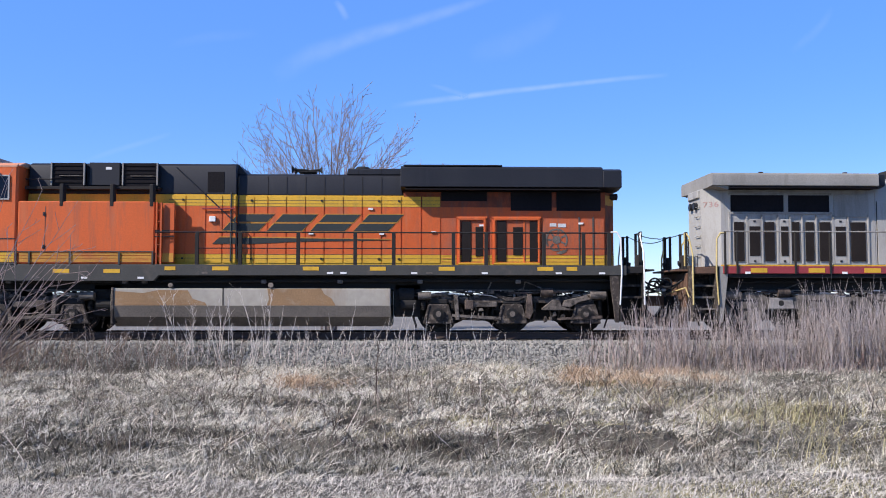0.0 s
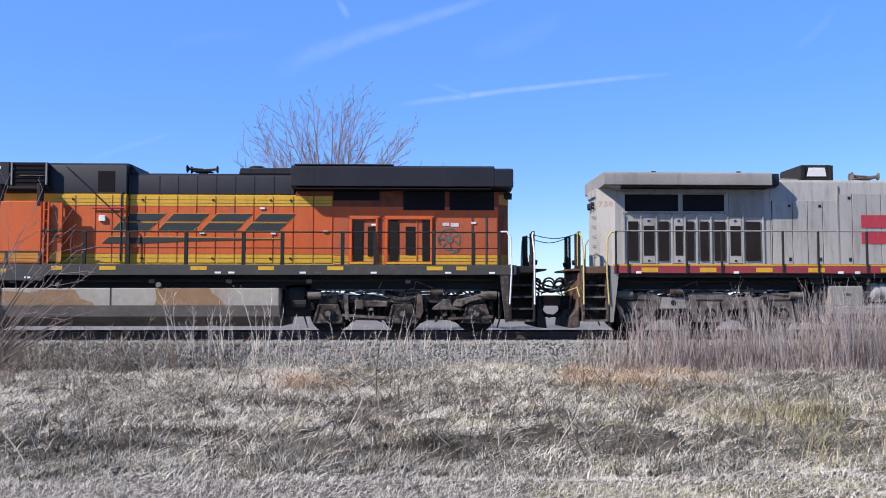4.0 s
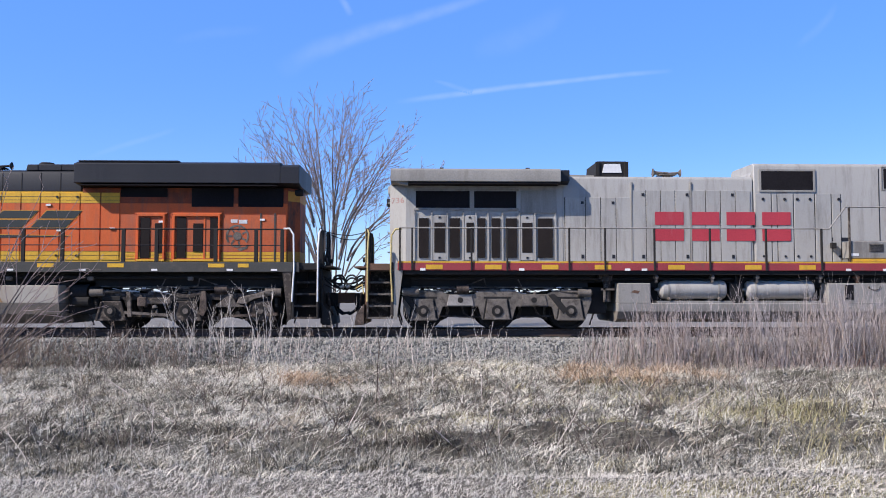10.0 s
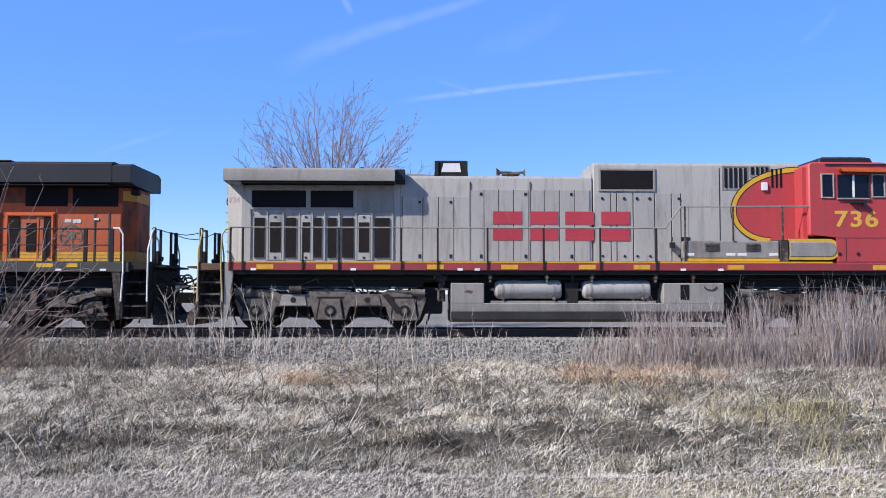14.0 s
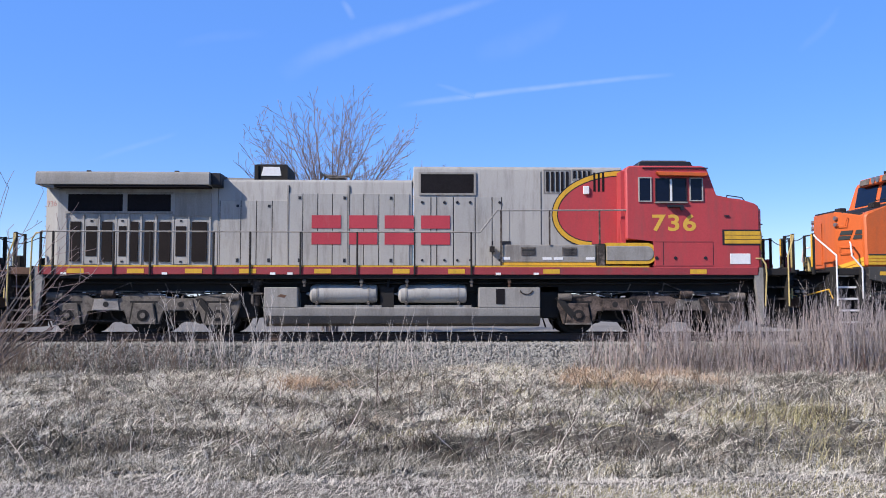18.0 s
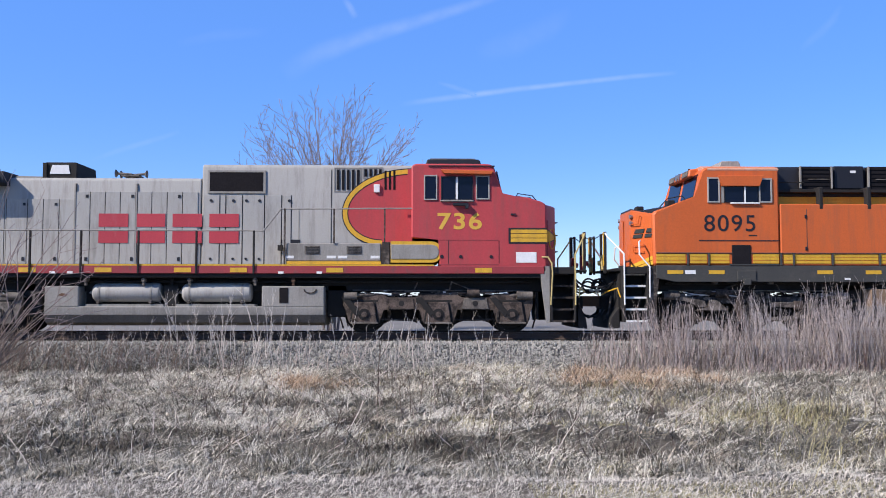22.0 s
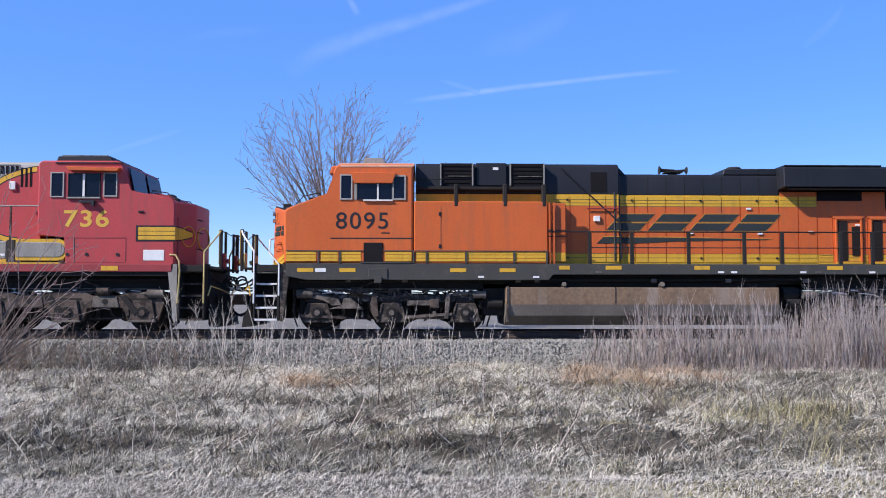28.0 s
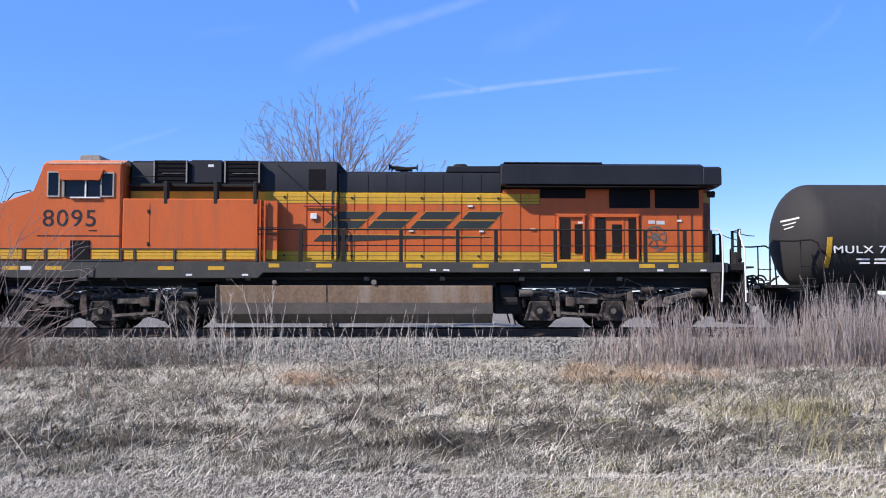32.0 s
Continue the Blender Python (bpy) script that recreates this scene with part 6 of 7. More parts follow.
def tank_car():
    """A black tank car, seen at its first end."""
    T = tagged(thing("tank_car"), "black railway tank car with white stencils and a yellow band", "tank car")
    r, zc, a, b = 1.50, 2.545, 0.92, 16.2
    prof = [(0, 0.02)] + [(0.85 * (1 - math.cos(q)), r * math.sin(q) ** 0.9) for q in np.linspace(0.12, math.pi / 2, 12)]
    n = b - a
    prof += [(n - d, rr) for d, rr in reversed(prof)]
    part("tank", S().lathe(prof, (a, 0, zc), (1, 0, 0), 48), TANKER, T, "glossy black tank shell")
    for k in (-1, 1):
        part("end_railing", S().tube([(0.12, 1.45 * k, 1.2), (0.12, 1.45 * k, 2.26), (0.2, 1.45 * k, 2.38), (0.75, 1.48 * k, 2.36), (1.2, 1.53 * k, 2.40), (1.36, 1.55 * k, 2.32), (1.5, 1.55 * k, 1.9), (1.55, 1.55 * k, 1.2)], 0.024, 8), BLACK, T)
        part("ladder_rail", S().tube([(0.95, 1.42 * k, 0.6), (0.95, 1.45 * k, 2.4)], 0.02), BLACK, T)
        for i in range(4):
            part("rung", S().tube([(0.95, 1.43 * k, 0.7 + 0.33 * i), (1.35, 1.43 * k, 0.7 + 0.33 * i)], 0.013, 5), BLACK, T)
        part("side_step", S().box(0.9, 1.4, 1.2 * k, 1.5 * k, 1.14, 1.18), BLACK, T)
    part("stub_sill", S().box(0.25, 3.6, -0.35, 0.35, 0.80, 1.12, bev=0.02), BLACK, T)
    part("bolster", S().box(1.9, 2.5, -1.35, 1.35, 0.86, 1.25, bev=0.02), BLACK, T)
    part("end_platform", S().box(0.2, 1.0, -1.4, 1.4, 1.12, 1.2, bev=0.01), BLACK, T)
    part("yellow_band", band(1.66, 1.79, r, zc, -36, -3), YELLOW, T, "short yellow vertical band")
    lettering("stencil", "MULX 70", 1.84, 3.46, 2.04, 2.24, -r + 0.035, WHITE, T, "white stencilled marks", 0.008)
    for x0, x1, z in ((2.5, 2.85, 1.86), (3.0, 3.5, 1.86), (3.0, 3.5, 1.76), (2.6, 2.85, 1.76)):
        part("stencil_line", S().box(x0, x1, -r + 0.24, -r + 0.13, z, z + 0.045), WHITE, T, "unreadable white stencil")
    def skin(u, z):
        q = math.acos(max(-1.0, 1 - (u - a) / 0.85))
        return -math.sqrt(max(0.01, (r * math.sin(q) ** 0.9 + 0.012) ** 2 - (z - zc) ** 2))

    for i, w in enumerate((0.20, 0.14, 0.10)):
        line = S()
        for j in range(6):
            x0, x1 = 0.95 + w * j / 6, 0.95 + w * (j + 1) / 6
            z = 2.96 - 0.11 * i + 0.05 * j / 6
            line.prism([(x0, skin(x0, z)), (x1, skin(x1, z)), (x1 + 0.03, skin(x1, z) + 0.05), (x0 + 0.03, skin(x0, z) + 0.05)], z, z + (0.05 if i == 0 else 0.03), "z")
        part("stencil_line", line, WHITE, T, "unreadable white stencil")
    t = new("truck")
    t.parent = T
    t.location = (2.2, 0, 0)
    tagged(t, "two-axle freight truck")
    for ax in (-0.89, 0.89):
        w = new("wheelset", WHEELSET)
        w.parent = t
        w.location = (ax, 0, WHEEL_R)
        wheelsets.append(w)
    for k in (-1, 1):
        part("side_frame", S().prism([(-1.1, 0.42), (-0.6, 0.38), (-0.35, 0.2), (0.35, 0.2), (0.6, 0.38), (1.1, 0.42), (1.1, 0.66), (0.5, 0.85), (-0.5, 0.85), (-1.1, 0.66)], 0.94 * k, 1.10 * k, "y", bev=0.02), IRON, t)
    part("bolster", S().box(-0.3, 0.3, -1.0, 1.0, 0.45, 0.88), BLACK, t)
    coupler(T, 0.0, -1)
    hoses(T, 0.0, -1)
    return T


def band(x0, x1, r, zc, a0, a1):
    """A curved strip on a tank's near side, between two angles below and above its middle."""
    s = S()
    q = [radians(a0 + (a1 - a0) * i / 8) for i in range(9)]
    for i in range(8):
        pts = [(-(r + e) * math.cos(b), zc + (r + e) * math.sin(b)) for e, b in ((0.012, q[i]), (0.012, q[i + 1]), (-0.02, q[i + 1]), (-0.02, q[i]))]
        s.prism(pts, x0, x1, "x")
    return s


lead = modern_locomotive("locomotive", "faded orange and yellow diesel locomotive with a patchy grey tank", ORANGE_FADED, TANK_GREY, "")
middle = silver_locomotive()
trailing = modern_locomotive("locomotive", "orange and yellow diesel locomotive with a rust-brown fuel tank", ORANGE, TANK_BROWN, "8095")
tanker = tank_car()


# Bare trees and shrubs
def limbs(rng, out, p, d, goal, length, r, level, low, first=0.25, dense=0.8, turn=0.1, hold=0.0):
    """A limb that bends towards its goal and throws off side shoots; out collects (start, end, radius, radius)."""
    n = max(3, int(length / (0.34 if level > 1 else 0.2)))
    for i in range(n):
        f = i / n
        wander = Vector((rng.gauss(0, 0.05), rng.gauss(0, 0.05), rng.gauss(0, 0.04)))
        d = (d * (1 - turn) + goal * turn + wander).normalized() if f >= hold else (d + 0.4 * wander).normalized()
        q = p + d * (length / n)
        ra, rb = (max(low, r * (1 - 0.88 * g)) for g in (f, f + 1 / n))
        out.append((p, q, ra, rb))
        if level and f > first and rng.random() < dense:
            side = d.cross(Vector((rng.gauss(0, 1), rng.gauss(0, 1), rng.gauss(0, 1)))).normalized()
            a = radians(rng.uniform(24, 52))
            nd = (d * math.cos(a) + side * math.sin(a)).normalized()
            up = (nd + Vector((0, 0, 0.35))).normalized()
            reach = (0.26 * length * (1 - f) + 0.10 * length) * rng.uniform(0.5, 1.2)
            limbs(rng, out, q, nd, up, min(reach, 2.8), max(low, ra * rng.uniform(0.4, 0.6)), level - 1, low, 0.15, dense * 0.85)
        p = q


def sticks(name, segs, mat, sides=4):
    """Many thin tapered limbs as one mesh."""
    n = len(segs)
    a = np.array([s[0][:] for s in segs])
    b = np.array([s[1][:] for s in segs])
    ra, rb = np.array([s[2] for s in segs]), np.array([s[3] for s in segs])
    d = b - a
    d /= np.maximum(np.linalg.norm(d, axis=1, keepdims=True), 1e-9)
    ref = np.where(np.abs(d[:, 2:3]) < 0.9, np.array([[0, 0, 1.0]]), np.array([[1.0, 0, 0]]))
    u = np.cross(d, ref)
    u /= np.linalg.norm(u, axis=1, keepdims=True)
    v = np.cross(d, u)
    ang = np.arange(sides) * 2 * math.pi / sides
    ring = np.cos(ang)[None, :, None] * u[:, None] + np.sin(ang)[None, :, None] * v[:, None]
    verts = np.concatenate([a[:, None] + ra[:, None, None] * ring, b[:, None] + rb[:, None, None] * ring], 1).reshape(-1, 3)
    i = np.arange(sides)
    quad = np.stack([i, (i + 1) % sides, sides + (i + 1) % sides, sides + i], -1)
    faces = (quad[None] + 2 * sides * np.arange(n)[:, None, None]).reshape(-1, 4)
    return quick(name, verts, faces, [mat], True)


BARK = shade("grey_brown_bark", (0.16, 0.132, 0.12), 0.9, vary=0.3, grain=20)
TWIG = shade("grey_winter_twigs", (0.27, 0.21, 0.20), 0.9, vary=0.3, grain=20)


def bare_tree(name, label, x, y, stems, seed, radius, low, first=0.3, dense=0.8, thick=0.03, turn=0.045):
    """Stems and limbs fan out; each is (offset, height of its foot, degrees from upright, length, degrees at its tip, straight share, levels of side shoots)."""
    rng = random.Random(seed)
    out = []
    for foot, up, lean, length, tip, hold, level in stems:
        a, b = radians(lean), radians(tip)
        deep = rng.uniform(-0.16, 0.16)
        d = Vector((math.sin(a), deep * 0.6, math.cos(a))).normalized()
        goal = Vector((math.sin(b), deep * 1.6, math.cos(b))).normalized()
        limbs(rng, out, Vector((foot, rng.gauss(0, 0.12), up)), d, goal, length, radius * (1.25 if not up and not level else 0.6 + 0.4 * rng.random()), level, low, max(first, hold * 0.9), dense, turn, hold)
    T = tagged(thing(name, x, y, GROUND - 0.05), label, "tree")
    for nm, segs, m, k in (("trunk", [s for s in out if s[2] > thick], BARK, 7), ("crown", [s for s in out if s[2] <= thick], TWIG, 4)):
        ob = sticks(nm, segs, m, k)
        ob.parent = T
    return T


fan = random.Random(8)
FAN = []
TRUNKS = ((-0.35, -5, 6.0), (-0.15, -2, 6.8), (0.0, 1, 7.2), (0.15, 4, 6.8), (0.3, 8, 5.6))  # foot, lean, height of the last fork
for foot, lean, top in TRUNKS:
    FAN.append((foot, 0.0, lean, top, lean * 1.3, 0.9, 0))
for tip in (c + fan.uniform(-2, 2) for c in range(-46, 48, 3)):
    foot, lean, top = TRUNKS[min(4, max(0, int(2.1 + tip / 22)))]
    h = fan.uniform(0.45, 0.98) * top
    spread = (12.5 - h) * (1 - 0.20 * (tip / 46) ** 2) * fan.uniform(0.88, 1.03)
    FAN.append((foot + h * math.tan(radians(lean * 1.1)), h, 0.45 * tip, spread, tip * 1.08, 0.10, 2))
FAN += [(0.9, 3.0, 40, 4.4, 58, 0.1, 2), (0.7, 1.8, 32, 4.0, 50, 0.1, 2), (1.0, 3.8, 38, 5.2, 56, 0.1, 2)]
bare_tree("bare_tree", "leafless many-stemmed tree with dark bark and fine twigs", -4.75, 45.0, FAN, 2726, 0.062, 0.0098, 0.2, 1.0, turn=0.16)
SPRAY = [(0.45 * math.sin(radians(a)), 0.0, 0.5 * a, 5.3 - 0.038 * a + fan.uniform(-0.5, 0.3), 1.35 * a, 0, 2) for a in (c + fan.uniform(-3, 3) for c in range(2, 84, 5))]
bare_tree("bare_shrub", "leafless shrub with arching pale twigs beside the track", -10.3, 19.7, SPRAY, 31, 0.028, 0.006, 0.3, 0.5, 0.013, 0.09)

# Dry grass
GRASS = shade("dry_straw", (0.60, 0.555, 0.46), 0.85, vary=0.7, grain=4, spread=0.6, by_island=True, bump=0)
GRASS_PALE = shade("pale_mown_straw", (0.65, 0.595, 0.51), 0.85, vary=0.5, grain=4, spread=0.6, by_island=True, bump=0)
GRASS_DARK = shade("dead_grass_and_gap_shade", (0.155, 0.14, 0.108), 0.9, vary=0.6, grain=4, spread=0.6, by_island=True, bump=0)
GRASS_BROWN = shade("brown_dead_grass", (0.39, 0.33, 0.25), 0.9, vary=0.6, grain=4, spread=0.6, by_island=True, bump=0)
GRASS_TAN = shade("tan_straw", (0.44, 0.31, 0.20), 0.85, vary=0.5, grain=4, spread=0.6, by_island=True, bump=0)
GRASS_GREEN = shade("greening_grass", (0.37, 0.325, 0.17), 0.85, vary=0.5, grain=4, spread=0.6, by_island=True, bump=0)
STALK_BROWN = shade("brown_weed_stalk", (0.21, 0.158, 0.125), 0.9, vary=0.5, grain=8, spread=1.2, by_island=True, bump=0)
STALK_MAUVE = shade("mauve_brown_weed_stalk", (0.50, 0.43, 0.39), 0.9, vary=0.5, grain=8, spread=1.2, by_island=True, bump=0)
STALK = shade("dead_weed_stalk", (0.43, 0.34, 0.295), 0.9, vary=0.5, grain=8, spread=1.2, by_island=True, bump=0)
STALK_WHITE = shade("whitish_weed_stalk", (0.62, 0.555, 0.49), 0.9, vary=0.3, grain=8, spread=0.8, by_island=True, bump=0)
STALK_PALE = shade("pale_weed_stalk", (0.66, 0.57, 0.50), 0.9, vary=0.3, grain=8, spread=1.0, by_island=True, bump=0)
STRAW_PALE = shade("long_pale_straw", (0.62, 0.575, 0.48), 0.85, vary=0.4, grain=4, spread=0.6, by_island=True, bump=0)
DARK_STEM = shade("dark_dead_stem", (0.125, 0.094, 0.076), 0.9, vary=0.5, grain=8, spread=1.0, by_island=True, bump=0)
RED_STEM = shade("red_brown_stem", (0.23, 0.125, 0.10), 0.9, vary=0.5, grain=8, spread=1.0, by_island=True, bump=0)
lie_v = np.vectorize(lie)


def blades(name, x, y, length, width, lean, heading, mat, label, lift=0.0):
    """Curved blades of three joints, each rooted on the ground."""
    n = len(x)
    z = lie_v(x, y) + lift
    hx, hy = np.cos(heading), np.sin(heading)
    wx, wy = -hy, hx
    pts = []
    for k, (f, dr) in enumerate(((0, 0), (0.4, 0.30), (0.75, 0.68), (1.0, 1.0))):
        out = length * lean * f * (0.5 + 0.5 * f)
        rise = length * np.sqrt(np.maximum(1 - lean ** 2, 0.03)) * (f - 0.45 * lean * f * f)
        w = width * (1 - 0.85 * f) * 0.5
        c = np.stack([x + hx * out, y + hy * out, z + rise], -1)
        off = np.stack([wx * w, wy * w, 0.3 * w], -1)
        pts += [c - off, c + off]
    v = np.stack(pts, 1).reshape(-1, 3)
    q = np.array([(0, 1, 3, 2), (2, 3, 5, 4), (4, 5, 7, 6)])
    f = (q[None] + 8 * np.arange(n)[:, None, None]).reshape(-1, 4)
    return tagged(quick(name, v, f, [mat]), label, "grass", kind="stuff")


def sown(n, y0, y1, x_half=0.60, margin=1.5):
    y = np.sqrt(rs.uniform(y0 ** 2, y1 ** 2, n))
    x = (y * x_half + margin) * rs.uniform(-1, 1, n) + 0.025 * y
    return x, y


def patchy(x, y, scale, seed):
    return np.array([noise.noise((a * scale, b * scale, seed)) for a, b in zip(x, y)])


# the matted field: lying straw, then arched tufts, combed towards the right
x, y = sown(110000, 8.4, 21.6)
p = patchy(x, y, 0.9, 4.0) + 1.2 * patchy(x, y, 3.4, 14.0)
keep = p > 0.06 + 0.16 * rs.uniform(-1, 1, len(x))
x, y, p = x[keep], y[keep], p[keep]
n = len(x)
blades("lying_straw", x, y, rs.uniform(0.07, 0.28, n), rs.uniform(0.006, 0.018, n), np.clip(rs.normal(0.90, 0.09, n), 0.4, 0.99), rs.uniform(-3.14, 3.14, n), GRASS,
       "matted grey straw of winter grass", 0.015)
m, per = 6400, 20
cx, cy = sown(m, 8.75, 21.3)
big = np.clip(0.85 + 0.9 * patchy(cx, cy, 0.55, 9.0), 0.3, 1.5)
# the band near y 10 adds dark tufts to paint shade behind the verge
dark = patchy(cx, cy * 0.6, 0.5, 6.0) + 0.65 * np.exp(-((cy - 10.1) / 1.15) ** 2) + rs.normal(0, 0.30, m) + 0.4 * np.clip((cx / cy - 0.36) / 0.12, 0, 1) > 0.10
hue = patchy(cx, cy, 0.8, 31.0) + rs.normal(0, 0.18, m) + 0.08 * np.clip((cx - 1) / 3, 0, 1)
brown, olive = ~dark & (hue > 0.16), ~dark & (hue < -0.26) & (cx > -2.0)
grey = ~dark & ~brown & ~olive
for name, mine, mat, label in (("grass_tufts", grey, GRASS, "arched tufts of dry grey-brown grass"), ("dark_grass_tufts", dark, GRASS_DARK, "dark tufts among the straw, dead grass and painted shade"),
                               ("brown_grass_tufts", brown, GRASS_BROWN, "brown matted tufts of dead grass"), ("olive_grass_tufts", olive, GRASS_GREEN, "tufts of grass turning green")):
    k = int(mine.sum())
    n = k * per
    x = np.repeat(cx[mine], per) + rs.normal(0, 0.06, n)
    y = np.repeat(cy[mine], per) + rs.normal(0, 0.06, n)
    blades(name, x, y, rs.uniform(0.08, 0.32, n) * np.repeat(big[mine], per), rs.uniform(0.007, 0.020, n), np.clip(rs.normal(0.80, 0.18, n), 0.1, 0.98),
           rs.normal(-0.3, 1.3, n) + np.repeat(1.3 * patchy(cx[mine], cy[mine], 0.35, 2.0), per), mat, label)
# dark blades paint the shade of hollows, and long straws crossing over everything
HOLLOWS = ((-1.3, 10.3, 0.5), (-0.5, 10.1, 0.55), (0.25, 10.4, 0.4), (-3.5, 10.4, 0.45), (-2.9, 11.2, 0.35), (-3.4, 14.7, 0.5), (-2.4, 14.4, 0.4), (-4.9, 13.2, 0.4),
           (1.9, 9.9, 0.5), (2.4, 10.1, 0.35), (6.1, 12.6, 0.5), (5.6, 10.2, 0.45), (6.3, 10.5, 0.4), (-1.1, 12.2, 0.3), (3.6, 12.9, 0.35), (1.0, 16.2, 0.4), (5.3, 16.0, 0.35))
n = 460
for kind, mat, label in (("hollow_grass", GRASS_DARK, "dark tufts painting the shade of a hollow in the grass"), ("hollow_stems", DARK_STEM, "dark stems deepening the painted shade of a hollow")):
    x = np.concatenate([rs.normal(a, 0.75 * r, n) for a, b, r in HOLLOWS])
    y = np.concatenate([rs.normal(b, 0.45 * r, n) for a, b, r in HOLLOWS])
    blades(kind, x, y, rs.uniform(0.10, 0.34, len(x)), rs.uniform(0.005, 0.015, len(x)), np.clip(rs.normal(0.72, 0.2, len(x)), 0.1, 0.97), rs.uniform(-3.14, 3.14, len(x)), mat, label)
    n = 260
# dark blades paint the shade in small gaps all through the mat
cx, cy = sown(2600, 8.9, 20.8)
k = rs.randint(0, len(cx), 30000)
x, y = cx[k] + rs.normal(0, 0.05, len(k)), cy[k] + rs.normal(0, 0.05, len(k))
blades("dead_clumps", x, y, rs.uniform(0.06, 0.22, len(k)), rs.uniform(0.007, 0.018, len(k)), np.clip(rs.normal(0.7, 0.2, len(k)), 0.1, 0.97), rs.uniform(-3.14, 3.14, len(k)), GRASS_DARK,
       "small dark clumps painting shaded gaps through the mat", 0.01)
x, y = sown(7000, 8.9, 21.0)
n = len(x)
blades("crossing_straw", x, y, rs.uniform(0.25, 0.62, n), rs.uniform(0.005, 0.010, n), np.clip(rs.normal(0.86, 0.12, n), 0.3, 0.985), rs.normal(-0.5, 1.2, n) + 3.14 * (rs.uniform(0, 1, n) < 0.3), STRAW_PALE,
       "long pale straws arching over the matted grass", 0.02)
# grass creeping up the ballast
x = rs.uniform(-13, 14, 9000)
y = 21.1 + np.abs(rs.normal(0, 0.28, 9000)) * (1 + 1.2 * patchy(x, 0 * x, 0.5, 7.0))
blades("creeping_grass", x, y, rs.uniform(0.12, 0.35, 9000), rs.uniform(0.008, 0.02, 9000), np.clip(rs.normal(0.75, 0.18, 9000), 0.1, 0.97), rs.uniform(-3, 3, 9000), GRASS,
       "dry grass creeping up the ballast")
x = rs.uniform(-13, -4.4, 9000)
y = 21.0 + np.abs(rs.normal(0, 0.6, 9000))
blades("creeping_dark_grass", x, y, rs.uniform(0.10, 0.35, 9000), rs.uniform(0.008, 0.02, 9000), np.clip(rs.normal(0.7, 0.2, 9000), 0.1, 0.97), rs.uniform(-3, 3, 9000), GRASS_DARK,
       "brown dead grass among the ballast stones")
# rough grass beyond the track
n = 9000
x, y = rs.uniform(-17, 18, n), rs.uniform(31, 36, n)
blades("far_verge_grass", x, y, rs.uniform(0.3, 0.62, n), rs.uniform(0.03, 0.06, n), np.clip(rs.normal(0.5, 0.2, n), 0.05, 0.9), rs.uniform(-3, 3, n), GRASS_PALE,
       "pale dry grass beyond the track")
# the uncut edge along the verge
# the second, dark set paints the shade at the grass's feet
for mat, label in ((GRASS, "taller uncut grass along the verge"), (GRASS_DARK, "dark blades painting shade at the foot of the uncut grass")):
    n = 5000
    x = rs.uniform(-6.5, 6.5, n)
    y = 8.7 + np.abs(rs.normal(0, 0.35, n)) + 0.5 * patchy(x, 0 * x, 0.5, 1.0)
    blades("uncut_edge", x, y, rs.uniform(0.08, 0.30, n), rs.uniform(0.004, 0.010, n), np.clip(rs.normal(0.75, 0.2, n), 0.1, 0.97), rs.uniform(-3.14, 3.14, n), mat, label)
# tan tufts by the ballast
cx = np.concatenate([rs.uniform(2.5, 4.6, 14), rs.uniform(5.3, 6.2, 7), rs.uniform(-3.1, -2.2, 8), rs.uniform(-9, 9, 2)])
cy = rs.uniform(16.6, 19.6, len(cx))
k = rs.randint(0, len(cx), 3600)
x, y = cx[k] + rs.normal(0, 0.22, 3600), cy[k] + rs.normal(0, 0.3, 3600)
blades("tan_grass_tufts", x, y, rs.uniform(0.2, 0.5, 3600), rs.uniform(0.01, 0.022, 3600), np.clip(rs.normal(0.75, 0.15, 3600), 0.1, 0.97), rs.uniform(-3, 3, 3600), GRASS_TAN,
       "tan tufts of dry grass below the ballast")
# greening patches
cx, cy = np.append(rs.uniform(1.0, 7.0, 10), rs.normal(5.1, 0.5, 12)), np.append(rs.uniform(9, 17, 10), rs.normal(12.6, 1.0, 12))
k = rs.randint(0, 22, 2200)
x, y = cx[k] + rs.normal(0, 0.35, 2200), cy[k] + rs.normal(0, 0.35, 2200)
blades("greening_grass", x, y, rs.uniform(0.15, 0.4, 2200), rs.uniform(0.008, 0.016, 2200), np.clip(rs.normal(0.6, 0.2, 2200), 0.1, 0.95), rs.uniform(-3, 3, 2200), GRASS_GREEN,
       "patches of grass turning green")
# the mown verge by the road
x, y = sown(52000, 6.2, 9.2)
n = len(x)
blades("mown_grass", x, y, rs.uniform(0.03, 0.11, n), rs.uniform(0.003, 0.009, n), np.clip(rs.normal(0.82, 0.15, n), 0.2, 0.98), rs.normal(-0.4, 1.7, n), GRASS_PALE,
       "short mown straw-coloured verge")
n = 40000
blades("mown_grass", rs.uniform(-9, 9, n), rs.uniform(-4, 6.4, n), rs.uniform(0.03, 0.11, n), rs.uniform(0.004, 0.012, n), np.clip(rs.normal(0.82, 0.15, n), 0.2, 0.98), rs.normal(-0.4, 1.7, n), GRASS_PALE,
       "short mown straw-coloured verge")
x, y = sown(6000, 6.0, 8.2)
x = np.abs(x) * 0.6 + 1.0
blades("verge_green", x, y, rs.uniform(0.04, 0.10, 6000), rs.uniform(0.003, 0.006, 6000), np.clip(rs.normal(0.6, 0.2, 6000), 0.1, 0.95), rs.uniform(-3, 3, 6000), GRASS_GREEN,
       "short green grass on the verge")


